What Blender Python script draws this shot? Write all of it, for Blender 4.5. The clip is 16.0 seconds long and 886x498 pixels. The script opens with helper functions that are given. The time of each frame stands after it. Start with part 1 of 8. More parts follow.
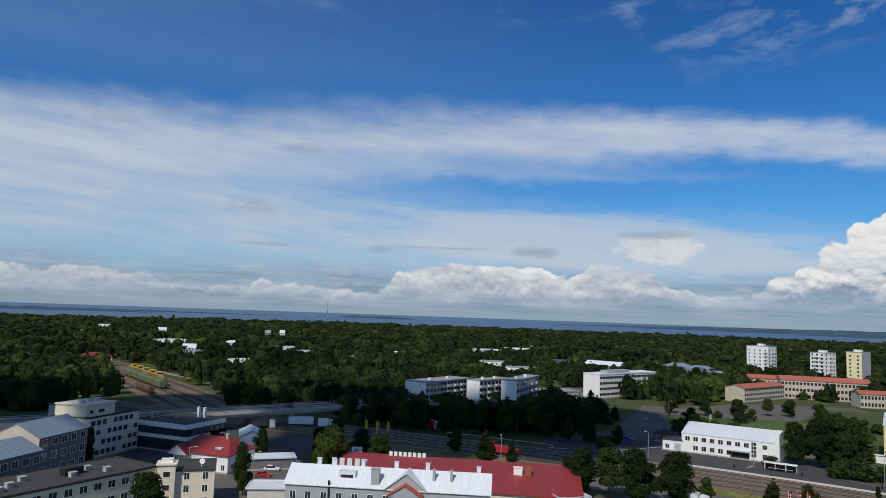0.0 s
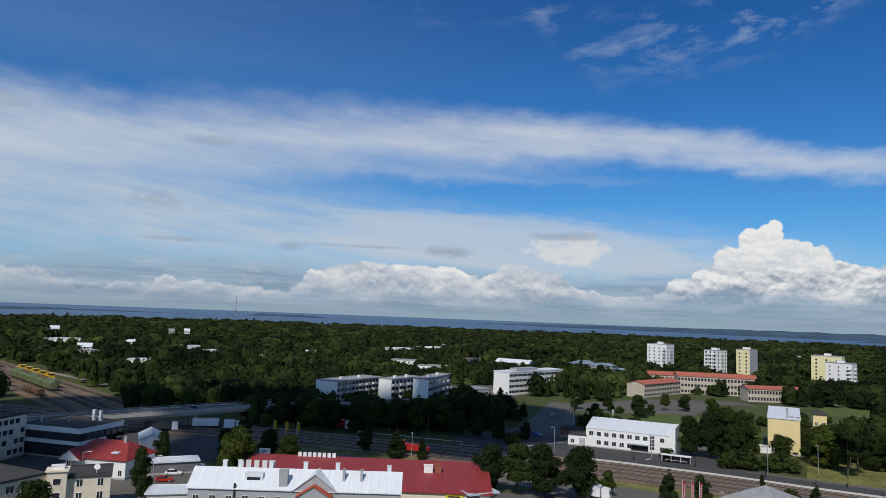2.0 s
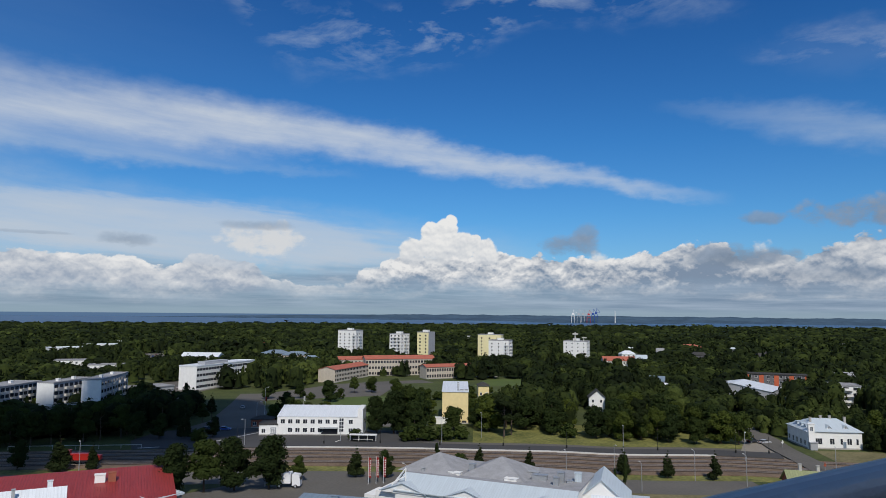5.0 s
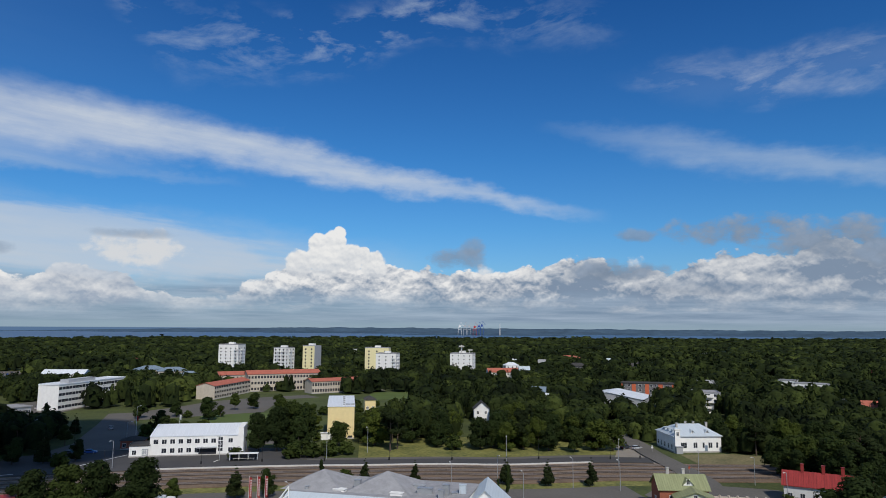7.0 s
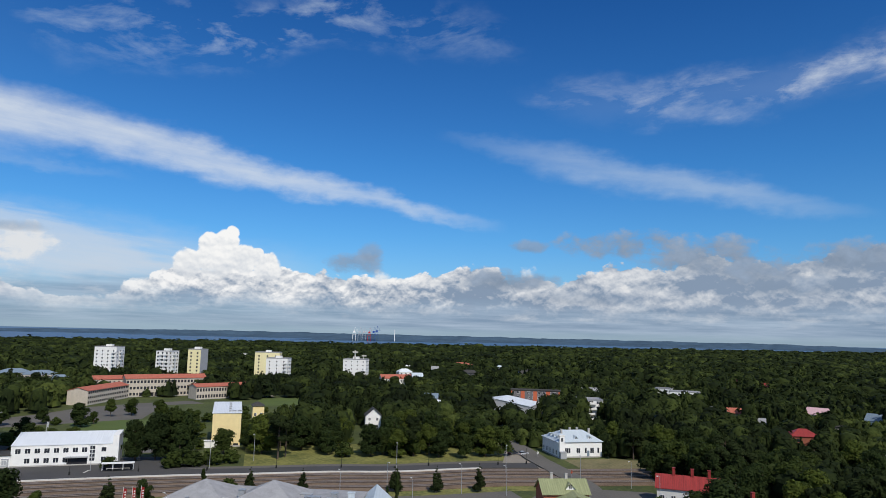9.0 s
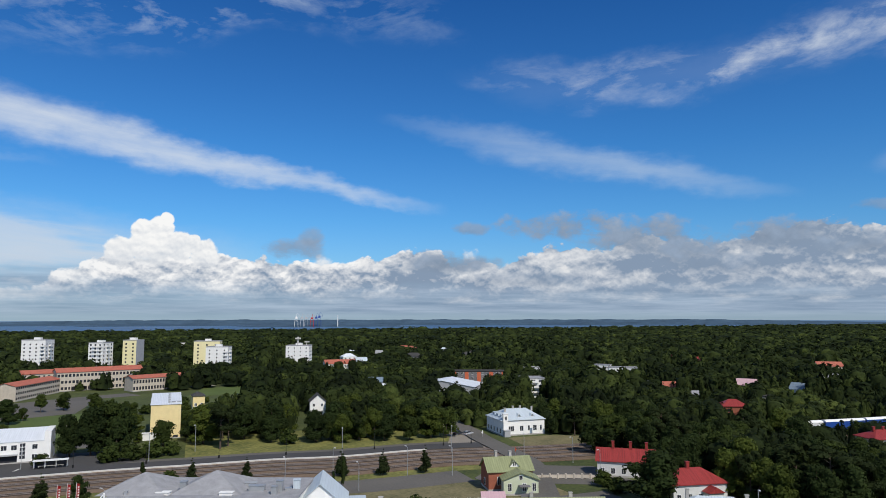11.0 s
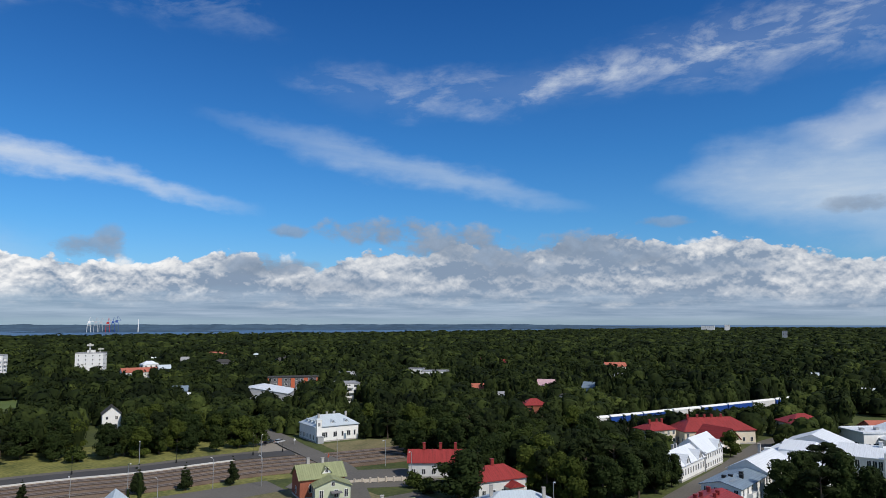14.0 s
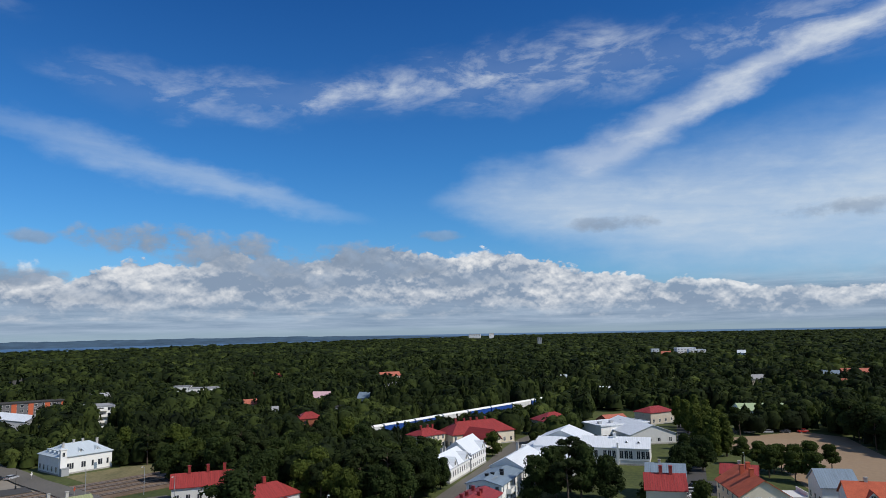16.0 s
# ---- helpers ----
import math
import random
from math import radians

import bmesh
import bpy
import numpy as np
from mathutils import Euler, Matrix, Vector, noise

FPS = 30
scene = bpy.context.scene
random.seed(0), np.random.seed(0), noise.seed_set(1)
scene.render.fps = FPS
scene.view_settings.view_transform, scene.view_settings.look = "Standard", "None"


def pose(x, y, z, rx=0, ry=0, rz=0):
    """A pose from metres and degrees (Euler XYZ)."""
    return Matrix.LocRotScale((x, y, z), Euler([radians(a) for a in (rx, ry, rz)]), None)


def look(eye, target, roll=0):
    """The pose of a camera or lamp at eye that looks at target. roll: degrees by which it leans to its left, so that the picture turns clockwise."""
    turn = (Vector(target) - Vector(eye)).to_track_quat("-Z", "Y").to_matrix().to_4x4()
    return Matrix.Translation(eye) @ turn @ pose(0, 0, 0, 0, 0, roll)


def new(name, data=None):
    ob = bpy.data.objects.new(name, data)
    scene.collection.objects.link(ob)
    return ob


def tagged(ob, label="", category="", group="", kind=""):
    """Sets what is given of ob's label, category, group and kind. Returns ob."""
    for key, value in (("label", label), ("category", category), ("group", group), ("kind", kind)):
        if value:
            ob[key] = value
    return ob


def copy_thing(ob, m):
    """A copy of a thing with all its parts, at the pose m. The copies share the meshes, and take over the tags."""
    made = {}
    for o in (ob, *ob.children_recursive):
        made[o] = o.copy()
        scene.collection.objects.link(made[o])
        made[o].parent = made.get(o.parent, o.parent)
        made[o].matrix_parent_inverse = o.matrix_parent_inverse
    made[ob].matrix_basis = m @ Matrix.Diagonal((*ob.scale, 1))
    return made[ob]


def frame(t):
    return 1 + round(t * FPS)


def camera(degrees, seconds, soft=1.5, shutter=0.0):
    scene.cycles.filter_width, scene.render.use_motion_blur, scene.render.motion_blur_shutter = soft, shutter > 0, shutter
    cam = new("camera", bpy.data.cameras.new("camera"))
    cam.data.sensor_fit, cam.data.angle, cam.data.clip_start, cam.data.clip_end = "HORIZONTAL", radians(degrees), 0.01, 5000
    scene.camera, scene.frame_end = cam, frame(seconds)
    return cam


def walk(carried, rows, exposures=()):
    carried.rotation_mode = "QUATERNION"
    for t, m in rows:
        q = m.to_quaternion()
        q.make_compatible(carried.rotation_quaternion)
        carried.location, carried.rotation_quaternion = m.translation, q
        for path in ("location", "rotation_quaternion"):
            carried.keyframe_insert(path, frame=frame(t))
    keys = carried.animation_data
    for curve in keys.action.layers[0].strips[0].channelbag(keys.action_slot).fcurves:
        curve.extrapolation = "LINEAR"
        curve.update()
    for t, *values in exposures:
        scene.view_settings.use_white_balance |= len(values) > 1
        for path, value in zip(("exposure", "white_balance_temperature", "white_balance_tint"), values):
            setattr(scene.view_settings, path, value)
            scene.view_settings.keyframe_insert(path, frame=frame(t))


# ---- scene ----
# camera: a phone held at the rail of a tall water tower, panning to the right
cam = camera(66.1, 16.0, soft=0.5)
EYE = 46.0
# seconds, azimuth to the right, pitch up, lean to the right, lift
ROWS = [
    (0.0, -0.00, 5.43, -2.01, 0.00),
    (0.5, 3.22, 5.80, -2.18, 0.00),
    (1.0, 8.41, 5.16, -0.55, 0.00),
    (1.5, 5.43, 5.95, -2.37, 0.00),
    (2.0, 7.26, 5.58, -2.21, 0.00),
    (2.5, 13.14, 6.43, -0.85, 0.00),
    (3.0, 15.24, 7.14, 0.39, 0.00),
    (3.5, 16.80, 5.01, -1.44, -0.20),
    (4.0, 25.02, 4.85, -1.80, -0.37),
    (4.5, 30.90, 5.11, 1.30, -0.36),
    (4.7, 31.53, 5.30, 0.30, -0.36),
    (6.8, 40.51, 5.52, -0.03, -0.20),
    (7.0, 42.11, 6.44, -0.39, -0.18),
    (7.5, 47.78, 8.18, 0.25, 0.00),
    (8.0, 47.63, 9.43, 0.76, 0.00),
    (8.5, 47.06, 6.64, -0.75, 0.00),
    (9.0, 50.75, 7.07, -1.43, 0.00),
    (9.2, 51.89, 6.39, -0.73, 0.00),
    (11.3, 55.73, 5.78, 0.03, 0.00),
    (11.5, 54.52, 5.74, -0.97, 0.00),
    (12.0, 57.85, 3.56, -1.49, 0.00),
    (12.5, 65.64, 5.17, -0.81, 0.00),
    (13.0, 66.51, 6.61, -1.30, 0.00),
    (13.5, 67.68, 4.84, -2.33, 0.00),
    (14.0, 70.88, 6.11, 0.01, 0.00),
    (14.5, 77.47, 6.04, 0.70, 0.00),
    (15.0, 79.54, 5.71, -1.43, 0.00),
    (15.5, 84.16, 6.58, 0.02, 0.00),
    (16.0, 89.50, 6.89, 1.11, 0.00),
]

walk(cam, [(t, pose(0, 0, EYE + dz, 90 + pitch, 0, -az) @ pose(0, 0, 0, 0, 0, -lean)) for t, az, pitch, lean, dz in ROWS],
     exposures=[(0.0, -0.22), (4.5, -0.22), (7.0, -0.20), (9.0, -0.02), (16.0, 0.0)])

# ---- world and sun ----
SUN_AZ, SUN_EL = 205.0, 46.0


def link(tree, a, b):
    tree.links.new(a, b)


class Val:
    """A socket or a number in a node tree, with arithmetic."""

    def __init__(self, nt, s):
        self.nt, self.s = nt, s

    def op(self, kind, *others, clamp=False):
        n = self.nt.nodes.new("ShaderNodeMath")
        n.operation, n.use_clamp = kind, clamp
        for i, o in enumerate((self, *others)):
            o = o.s if isinstance(o, Val) else o
            if isinstance(o, (int, float)):
                n.inputs[i].default_value = o
            else:
                self.nt.links.new(o, n.inputs[i])
        return Val(self.nt, n.outputs[0])

    def __add__(self, o):
        return self.op("ADD", o)

    def __sub__(self, o):
        return self.op("SUBTRACT", o)

    def __mul__(self, o):
        return self.op("MULTIPLY", o)

    def __truediv__(self, o):
        return self.op("DIVIDE", o)

    def step(self, lo, hi):
        n = self.nt.nodes.new("ShaderNodeMapRange")
        n.interpolation_type = "SMOOTHSTEP"
        self.nt.links.new(self.s, n.inputs["Value"])
        n.inputs["From Min"].default_value, n.inputs["From Max"].default_value = lo, hi
        return Val(self.nt, n.outputs[0])


def make_world():
    w = bpy.data.worlds.new("world")
    w.use_nodes = True
    scene.world = w
    nt = w.node_tree
    nt.nodes.clear()
    out = nt.nodes.new("ShaderNodeOutputWorld")
    bg = nt.nodes.new("ShaderNodeBackground")
    sky = nt.nodes.new("ShaderNodeTexSky")
    sky.sky_type = "NISHITA"
    sky.sun_disc = False
    sky.sun_elevation, sky.sun_rotation = radians(SUN_EL), radians(SUN_AZ)
    sky.altitude = 50
    sky.air_density, sky.dust_density, sky.ozone_density = 1.0, 0.6, 2.0
    bg.inputs["Strength"].default_value = 0.082

    tc = nt.nodes.new("ShaderNodeTexCoord")
    sep = nt.nodes.new("ShaderNodeSeparateXYZ")
    link(nt, tc.outputs["Generated"], sep.inputs[0])
    X, Y, Z = (Val(nt, sep.outputs[i]) for i in range(3))
    az = X.op("ARCTAN2", Y) * 57.2958
    el = Z.op("ARCSINE") * 57.2958

    def vec(a, b, c=0.0):
        n = nt.nodes.new("ShaderNodeCombineXYZ")
        for i, o in enumerate((a, b, c)):
            if isinstance(o, Val):
                link(nt, o.s, n.inputs[i])
            else:
                n.inputs[i].default_value = o
        return n.outputs[0]

    def fbm(a, b, su, sv, detail=5.0, seed=0.0, rough=0.55, dist=0.0):
        n = nt.nodes.new("ShaderNodeTexNoise")
        n.inputs["Scale"].default_value = 1.0
        n.inputs["Detail"].default_value, n.inputs["Roughness"].default_value = detail, rough
        n.inputs["Distortion"].default_value = dist
        link(nt, vec(a * su, b * sv, seed), n.inputs["Vector"])
        return Val(nt, n.outputs["Fac"])

    def billow(a, b, su, sv, detail=2.5, seed=0.0, rough=0.5):
        """Rounded heaps with sharp creases, as in a cauliflower: 1 in the heart of a heap, 0 in a crease."""
        n = nt.nodes.new("ShaderNodeTexVoronoi")
        n.voronoi_dimensions, n.feature = "2D", "SMOOTH_F1"
        n.normalize = True
        n.inputs["Scale"].default_value, n.inputs["Smoothness"].default_value = 1.0, 0.35
        n.inputs["Detail"].default_value, n.inputs["Roughness"].default_value = detail, rough
        link(nt, vec(a * su + seed, b * sv + seed * 0.7), n.inputs["Vector"])
        return Val(nt, n.outputs["Distance"]) * -1.5 + 1.0

    def ramp(x, lo, hi, stops, soft=False):
        """Three curves at once along x: stops of (x, a, b, c), with a, b, c from 0 to 1."""
        n = nt.nodes.new("ShaderNodeValToRGB")
        n.color_ramp.interpolation = "EASE" if soft else "LINEAR"
        e = n.color_ramp.elements
        while len(e) < len(stops):
            e.new(0.5)
        for k, s in zip(e, stops):
            k.position = (s[0] - lo) / (hi - lo)
        for k, s in zip(e, stops):
            k.color = (s[1], s[2], s[3], 1)
        link(nt, ((x - lo) / (hi - lo)).s, n.inputs["Fac"])
        r = nt.nodes.new("ShaderNodeSeparateColor")
        link(nt, n.outputs["Color"], r.inputs[0])
        return n.outputs["Color"], [Val(nt, r.outputs[i]) for i in range(3)]

    def over(under, color, alpha):
        n = nt.nodes.new("ShaderNodeMix")
        n.data_type = "RGBA"
        link(nt, alpha.op("MINIMUM", 1.0).op("MAXIMUM", 0.0).s, n.inputs["Factor"])
        link(nt, under, n.inputs["A"])
        if isinstance(color, tuple):
            n.inputs["B"].default_value = (*[10 * c for c in color], 1)
        else:
            link(nt, color, n.inputs["B"])
        return n.outputs["Result"]

    # clear sky: the Nishita sky, deepened to the clean blue of sea air
    tint, _ = ramp(el, -10, 90, [(-10, 0.5, 0.7, 1.0), (0, 0.50, 0.71, 1.0), (3, 0.40, 0.68, 1.0), (8, 0.275, 0.645, 1.0), (14, 0.19, 0.575, 0.97), (27, 0.105, 0.42, 0.84), (45, 0.20, 0.42, 0.68), (90, 0.34, 0.55, 0.75)])
    mul = nt.nodes.new("ShaderNodeMix")
    mul.data_type, mul.blend_type = "RGBA", "MULTIPLY"
    mul.inputs["Factor"].default_value = 1.0
    link(nt, sky.outputs[0], mul.inputs["A"])
    link(nt, tint, mul.inputs["B"])
    gain = nt.nodes.new("ShaderNodeVectorMath")
    gain.operation = "SCALE"
    gain.inputs["Scale"].default_value = 1.45
    link(nt, mul.outputs["Result"], gain.inputs[0])
    col = gain.outputs[0]

    # noises shared by the layers
    warp = fbm(az, el, 0.10, 0.22, 5, 3.0)
    warp2 = fbm(az, el, 0.30, 0.6, 6, 9.0, 0.6)
    streak = fbm(az, el + az * 0.08, 0.10, 0.8, 6, 21.0, 0.6)
    puff = fbm(az, el, 0.45, 0.55, 7, 5.0, 0.6)
    wv = el + (warp - 0.5) * 3.2 + (warp2 - 0.5) * 2.0

    def band(stops, opacity, lift=0.0):
        """A cloud band: stops of (azimuth, centre, half width, strength)."""
        _, (c, h, o) = ramp(az, -40, 130, [(a, b / 30, d / 10, f) for a, b, d, f in stops])
        d = (wv + lift - c * 30) / (h * 10 + 0.01)
        return (d.op("ABSOLUTE") * -1 + 1.0).step(-0.25, 1.0) * o * opacity

    WHITE, PALE, GREY, SLATE = (0.88, 0.94, 1.0), (0.66, 0.78, 0.92), (0.34, 0.43, 0.56), (0.27, 0.35, 0.47)
    # thin high veil on the left and low sheets
    veil = band([(-40, 8.0, 7.5, 1), (-18, 7.4, 6.8, 1), (-5, 6.0, 5.4, 0.95), (12, 5.2, 4.0, 0.9), (28, 4.8, 3.2, 0.8), (36, 4.6, 2.4, 0.4), (42, 4.5, 1.5, 0)], 1.0)
    col = over(col, PALE, veil * (streak * 1.5 + 0.02))
    # the long bright streak
    main = band([(-40, 11.8, 4.0, 0.72), (-26, 12.4, 3.8, 0.75), (-18, 12.7, 3.6, 0.78), (-4, 14.2, 3.6, 0.8), (10, 14.6, 2.7, 0.9), (22, 14.5, 1.8, 0.9), (34, 13.0, 1.3, 0.85), (48, 10.4, 0.85, 0.65), (56, 9.2, 0.6, 0.0)], 1.0)
    col = over(col, WHITE, main * (streak * 0.9 + 0.28))
    under = band([(-40, 9.0, 1.6, 0.3), (-4, 11.6, 1.2, 0.4), (10, 12.0, 0.8, 0.5), (20, 11.8, 0.5, 0.3), (26, 11.5, 0.4, 0)], 0.8)
    col = over(col, PALE, under * streak * 1.4)
    # a faint milky veil in the upper left, and high thin cloud over the rest of the sky
    _, (mv, _, _) = ramp(az, -40, 130, [(-40, 0.24, 0, 0), (-15, 0.14, 0, 0), (8, 0.04, 0, 0), (22, 0.0, 0, 0), (130, 0.0, 0, 0)])
    col = over(col, (0.38, 0.57, 0.86), mv * (el - 15.0).step(0.0, 5.0) * (streak * 0.8 + 0.5))
    high = fbm(X * 3.0, Y * 3.0, 1.0, 1.0, 6, 13.0, 0.6)
    col = over(col, WHITE, (high - 0.44).step(0.0, 0.3) * (el - 33.0).step(0.0, 12.0) * 0.6)
    # wisps in the upper right
    torn = (fbm(az, el - az * 0.05, 0.16, 0.42, 8, 31.0, 0.62, 0.3) - 0.47) * 4.2
    torn = torn.op("MAXIMUM", 0.0).op("MINIMUM", 1.2)
    w1 = band([(-40, 25, 0.5, 0), (4, 25.5, 1.5, 0.25), (14, 25.5, 1.5, 0.45), (20, 22, 3.5, 0.3), (27, 22.0, 2.6, 0.6), (34, 23.4, 2.6, 0.8), (40, 25.6, 2.6, 0.6), (53, 24.6, 2.2, 0.3), (58, 24, 1.5, 0)], 1.0)
    col = over(col, PALE, w1 * torn)
    w2 = band([(56, 20, 0.5, 0), (62, 19.4, 2.2, 0.4), (67, 18.7, 1.9, 0.5), (74, 18.8, 1.8, 0.65), (81, 19.6, 2.0, 0.9), (88, 20.4, 2.4, 0.9), (95, 21.4, 3.0, 1), (104, 21.3, 3.2, 0.9), (112, 21, 2.6, 0.7), (125, 22, 3, 0.6)], 1.0)
    col = over(col, WHITE, w2 * (torn * 0.75 + 0.10))
    w3 = band([(50, 16.5, 0.4, 0), (58, 15.0, 1.4, 0.35), (66, 12.9, 1.6, 0.62), (76, 11.3, 1.4, 0.55), (81, 9.8, 0.9, 0.2), (84, 9, 0.5, 0)], 1.0)
    col = over(col, PALE, w3 * (streak * 0.9 + 0.25))
    # broad veil on the right
    w4 = band([(88, 11, 0.5, 0), (93, 11.0, 2.6, 0.5), (99, 10.2, 4.0, 0.8), (107, 9.2, 5.4, 0.85), (116, 8.8, 6.4, 0.85), (130, 9, 8, 0.9)], 1.0)
    col = over(col, PALE, w4 * (torn * 0.3 + streak * 0.7 + 0.52))
    w5 = band([(98, 14, 0.5, 0), (102, 14.0, 1.9, 0.8), (108, 16.2, 1.7, 0.95), (114, 18.4, 1.3, 0.95), (120, 20.6, 1.1, 0.9), (130, 24, 1.0, 0.9)], 1.0)
    col = over(col, WHITE, w5 * (torn * 0.4 + 0.55))

    sheet = fbm(az, el, 0.10, 1.6, 6, 41.0, 0.6)
    # heaped clouds along the horizon
    def heap(stops, seed, rag):
        _, (t, b, o) = ramp(az, -40, 130, [(a, x / 12, y / 12, f) for a, x, y, f in stops], True)
        wa, we = az + (warp2 - 0.5) * 1.6, el + (puff - 0.5) * 0.7

        def mass(up):
            return billow(wa, we + up, 0.40, 0.55, 3.0, seed, 0.6) * 0.5 + fbm(az, el + up, 0.50, 0.80, 7, seed, 0.62) * 0.5

        bil, bil2 = mass(0.0), mass(0.42)
        fine = billow(wa, we, 1.1, 1.4, 2.0, seed + 3.0, 0.6) - billow(wa, we + 0.2, 1.1, 1.4, 2.0, seed + 3.0, 0.6)
        top = t * 12 + (bil - 0.5) * rag
        a = (top - el).step(-0.02, 0.26) * (el - b * 12 + (warp2 - 0.5) * 2.2).step(-0.4, 1.6) * o
        lit = (bil - bil2) * 1.5 + fine * 0.35 + (puff - 0.5) * 0.9 + (warp2 - 0.5) * 0.8 + (warp - 0.5) * 1.8 + 0.60 + ((el - t * 12) * 0.17).op("MAXIMUM", -0.36)
        return a, lit.op("MAXIMUM", 0.0).op("MINIMUM", 1.0)

    def tone(lit, dark, light):
        n = nt.nodes.new("ShaderNodeMix")
        n.data_type = "RGBA"
        link(nt, lit.s, n.inputs["Factor"])
        n.inputs["A"].default_value = (*[10 * c for c in dark], 1)
        n.inputs["B"].default_value = (*[10 * c for c in light], 1)
        return n.outputs["Result"]

    # grey sheet low over the horizon
    low = (el * -1 + 4.6 + (warp - 0.5) * 3.0).step(0.0, 2.2) * (el + 0.4).step(0.0, 1.0)
    _, (lo_o, _, _) = ramp(az, -40, 130, [(-40, 0.75, 0, 0), (30, 0.8, 0, 0), (50, 0.95, 0, 0), (100, 0.95, 0, 0), (130, 0.9, 0, 0)])
    col = over(col, tone((sheet - 0.36) * 3.4, (0.25, 0.35, 0.51), (0.48, 0.59, 0.75)), low * lo_o * 0.95)
    scraps = (fbm(az, el, 0.30, 1.0, 6, 71.0, 0.6) - 0.5) * 5.0
    col = over(col, tone(scraps * 0.7 + 0.2, (0.46, 0.56, 0.70), (0.98, 1.0, 1.02)), scraps.op("MAXIMUM", 0.0).op("MINIMUM", 1.0) * (el * -1 + 4.4).step(0.0, 2.0) * (el - 0.7).step(0.0, 0.8) * 0.5)
    a, lit = heap([(-40, 2.2, 0.4, 0.7), (-30, 2.4, 0.6, 0.65), (-24, 2.8, 0.8, 0.75), (-20.5, 1.0, 0.4, 0.5), (-17, 1.6, 0.4, 0.6), (-14, 2.2, 0.6, 0.8), (-10, 1.8, 0.6, 0.7), (-5.5, 1.6, 0.8, 0.7), (-3, 3.6, 0.9, 1), (0, 4.3, 0.9, 1), (4, 4.2, 0.9, 1), (8, 4.0, 0.9, 1), (10.5, 3.2, 0.9, 1), (13, 4.4, 0.9, 1), (16.5, 4.2, 0.9, 1), (19, 2.4, 1, 0.8), (24, 2.0, 1, 0.6), (26.5, 3.6, 1.5, 0.9)], 51.0, 2.6)
    a = a * (az * -1 + 26.5).step(-1.0, 1.0)
    col = over(col, tone(lit, (0.46, 0.55, 0.69), (1.12, 1.12, 1.12)), a)
    deck = ((az - 12.0) / 19.0).op("POWER", 2.0) + ((el - 6.2 + (az - 12.0) * 0.05) / 2.8).op("POWER", 2.0)
    col = over(col, (0.72, 0.81, 0.93), (deck * -1 + 1.0 + (streak - 0.5) * 1.2 + (warp2 - 0.5) * 0.8).step(0.0, 0.5) * 0.55)
    cap = ((az - 18.0) / 4.0).op("POWER", 2.0) + ((el - 5.5) / 1.75).op("POWER", 2.0)
    col = over(col, (0.98, 0.98, 0.98), (cap * -1 + 0.9 + (puff - 0.5) * 3.0 + (warp2 - 0.5) * 2.0).step(0.0, 0.8) * 0.8)
    a, lit = heap([(24, 1.5, 1.5, 0), (26.5, 3.6, 1.6, 0.9), (29.4, 4.7, 1.8, 1), (35.0, 5.0, 1.8, 1), (38.5, 4.9, 1.6, 1), (42, 4.6, 1.6, 1), (46, 4.4, 1.5, 1), (50, 5.0, 1.5, 1), (54, 5.8, 1.5, 1), (57, 4.6, 1.5, 1), (61, 4.5, 1.5, 1), (64.6, 6.0, 1.5, 1), (69, 5.4, 1.5, 1), (72, 6.6, 1.5, 1), (75, 6.0, 1.5, 1), (78, 5.6, 1.5, 1), (84, 7.2, 1.5, 1), (89.5, 6.2, 1.4, 1), (94, 6.6, 1.3, 1), (98, 5.8, 1.2, 1), (102, 4.6, 1.0, 1), (108, 3.8, 0.6, 0.9), (119, 2.8, 0.5, 0.8), (130, 2.4, 0.5, 0.7)], 57.0, 3.0)
    _, (br, _, _) = ramp(az, -40, 130, [(24, 1, 0, 0), (40, 1.0, 0, 0), (52, 0.92, 0, 0), (62, 0.62, 0, 0), (80, 0.54, 0, 0), (96, 0.70, 0, 0), (120, 0.85, 0, 0)])
    col = over(col, tone(((lit - 0.5) * 1.5 + 0.5).op("MAXIMUM", 0.0).op("MINIMUM", 1.0) * br * 1.15, (0.29, 0.385, 0.53), (1.12, 1.12, 1.12)), a)

    # one tall heap with a cauliflower outline, made of round lobes
    field = None
    for u, v, r in ((32.3, 5.6, 1.7), (33.0, 6.9, 1.05), (31.7, 6.7, 0.95), (34.4, 5.6, 1.25), (30.2, 5.0, 1.2), (36.3, 5.0, 1.2), (33.4, 7.6, 0.6), (35.4, 6.0, 0.6)):
        q = (((az - u) / r).op("POWER", 2.0) + ((el - v) / r).op("POWER", 2.0)) * -1 + 1.0
        field = q if field is None else field.op("MAXIMUM", q)
    ka, ke = az + (puff - 0.5) * 0.8, el + (warp2 - 0.5) * 0.8
    knob = billow(ka, ke, 0.85, 0.95, 2.5, 61.0) * 0.6 + fbm(az, el, 1.5, 1.7, 5, 61.0, 0.55) * 0.4
    knob2 = billow(ka + 0.08, ke + 0.22, 0.85, 0.95, 2.5, 61.0) * 0.6 + fbm(az + 0.08, el + 0.22, 1.5, 1.7, 5, 61.0, 0.55) * 0.4
    shape = (field + (knob - 0.5) * 1.3).step(-0.05, 0.35) * (el - 3.6).step(0.0, 1.2)
    shine = ((knob - knob2) * 1.1 + (puff - 0.5) * 0.7 + 0.86 + (el - 6.2) * 0.12).op("MAXIMUM", 0.0).op("MINIMUM", 1.0)
    col = over(col, tone(shine, (0.52, 0.61, 0.74), (1.14, 1.14, 1.13)), shape)

    # bright heads on top of the long bank
    field = None
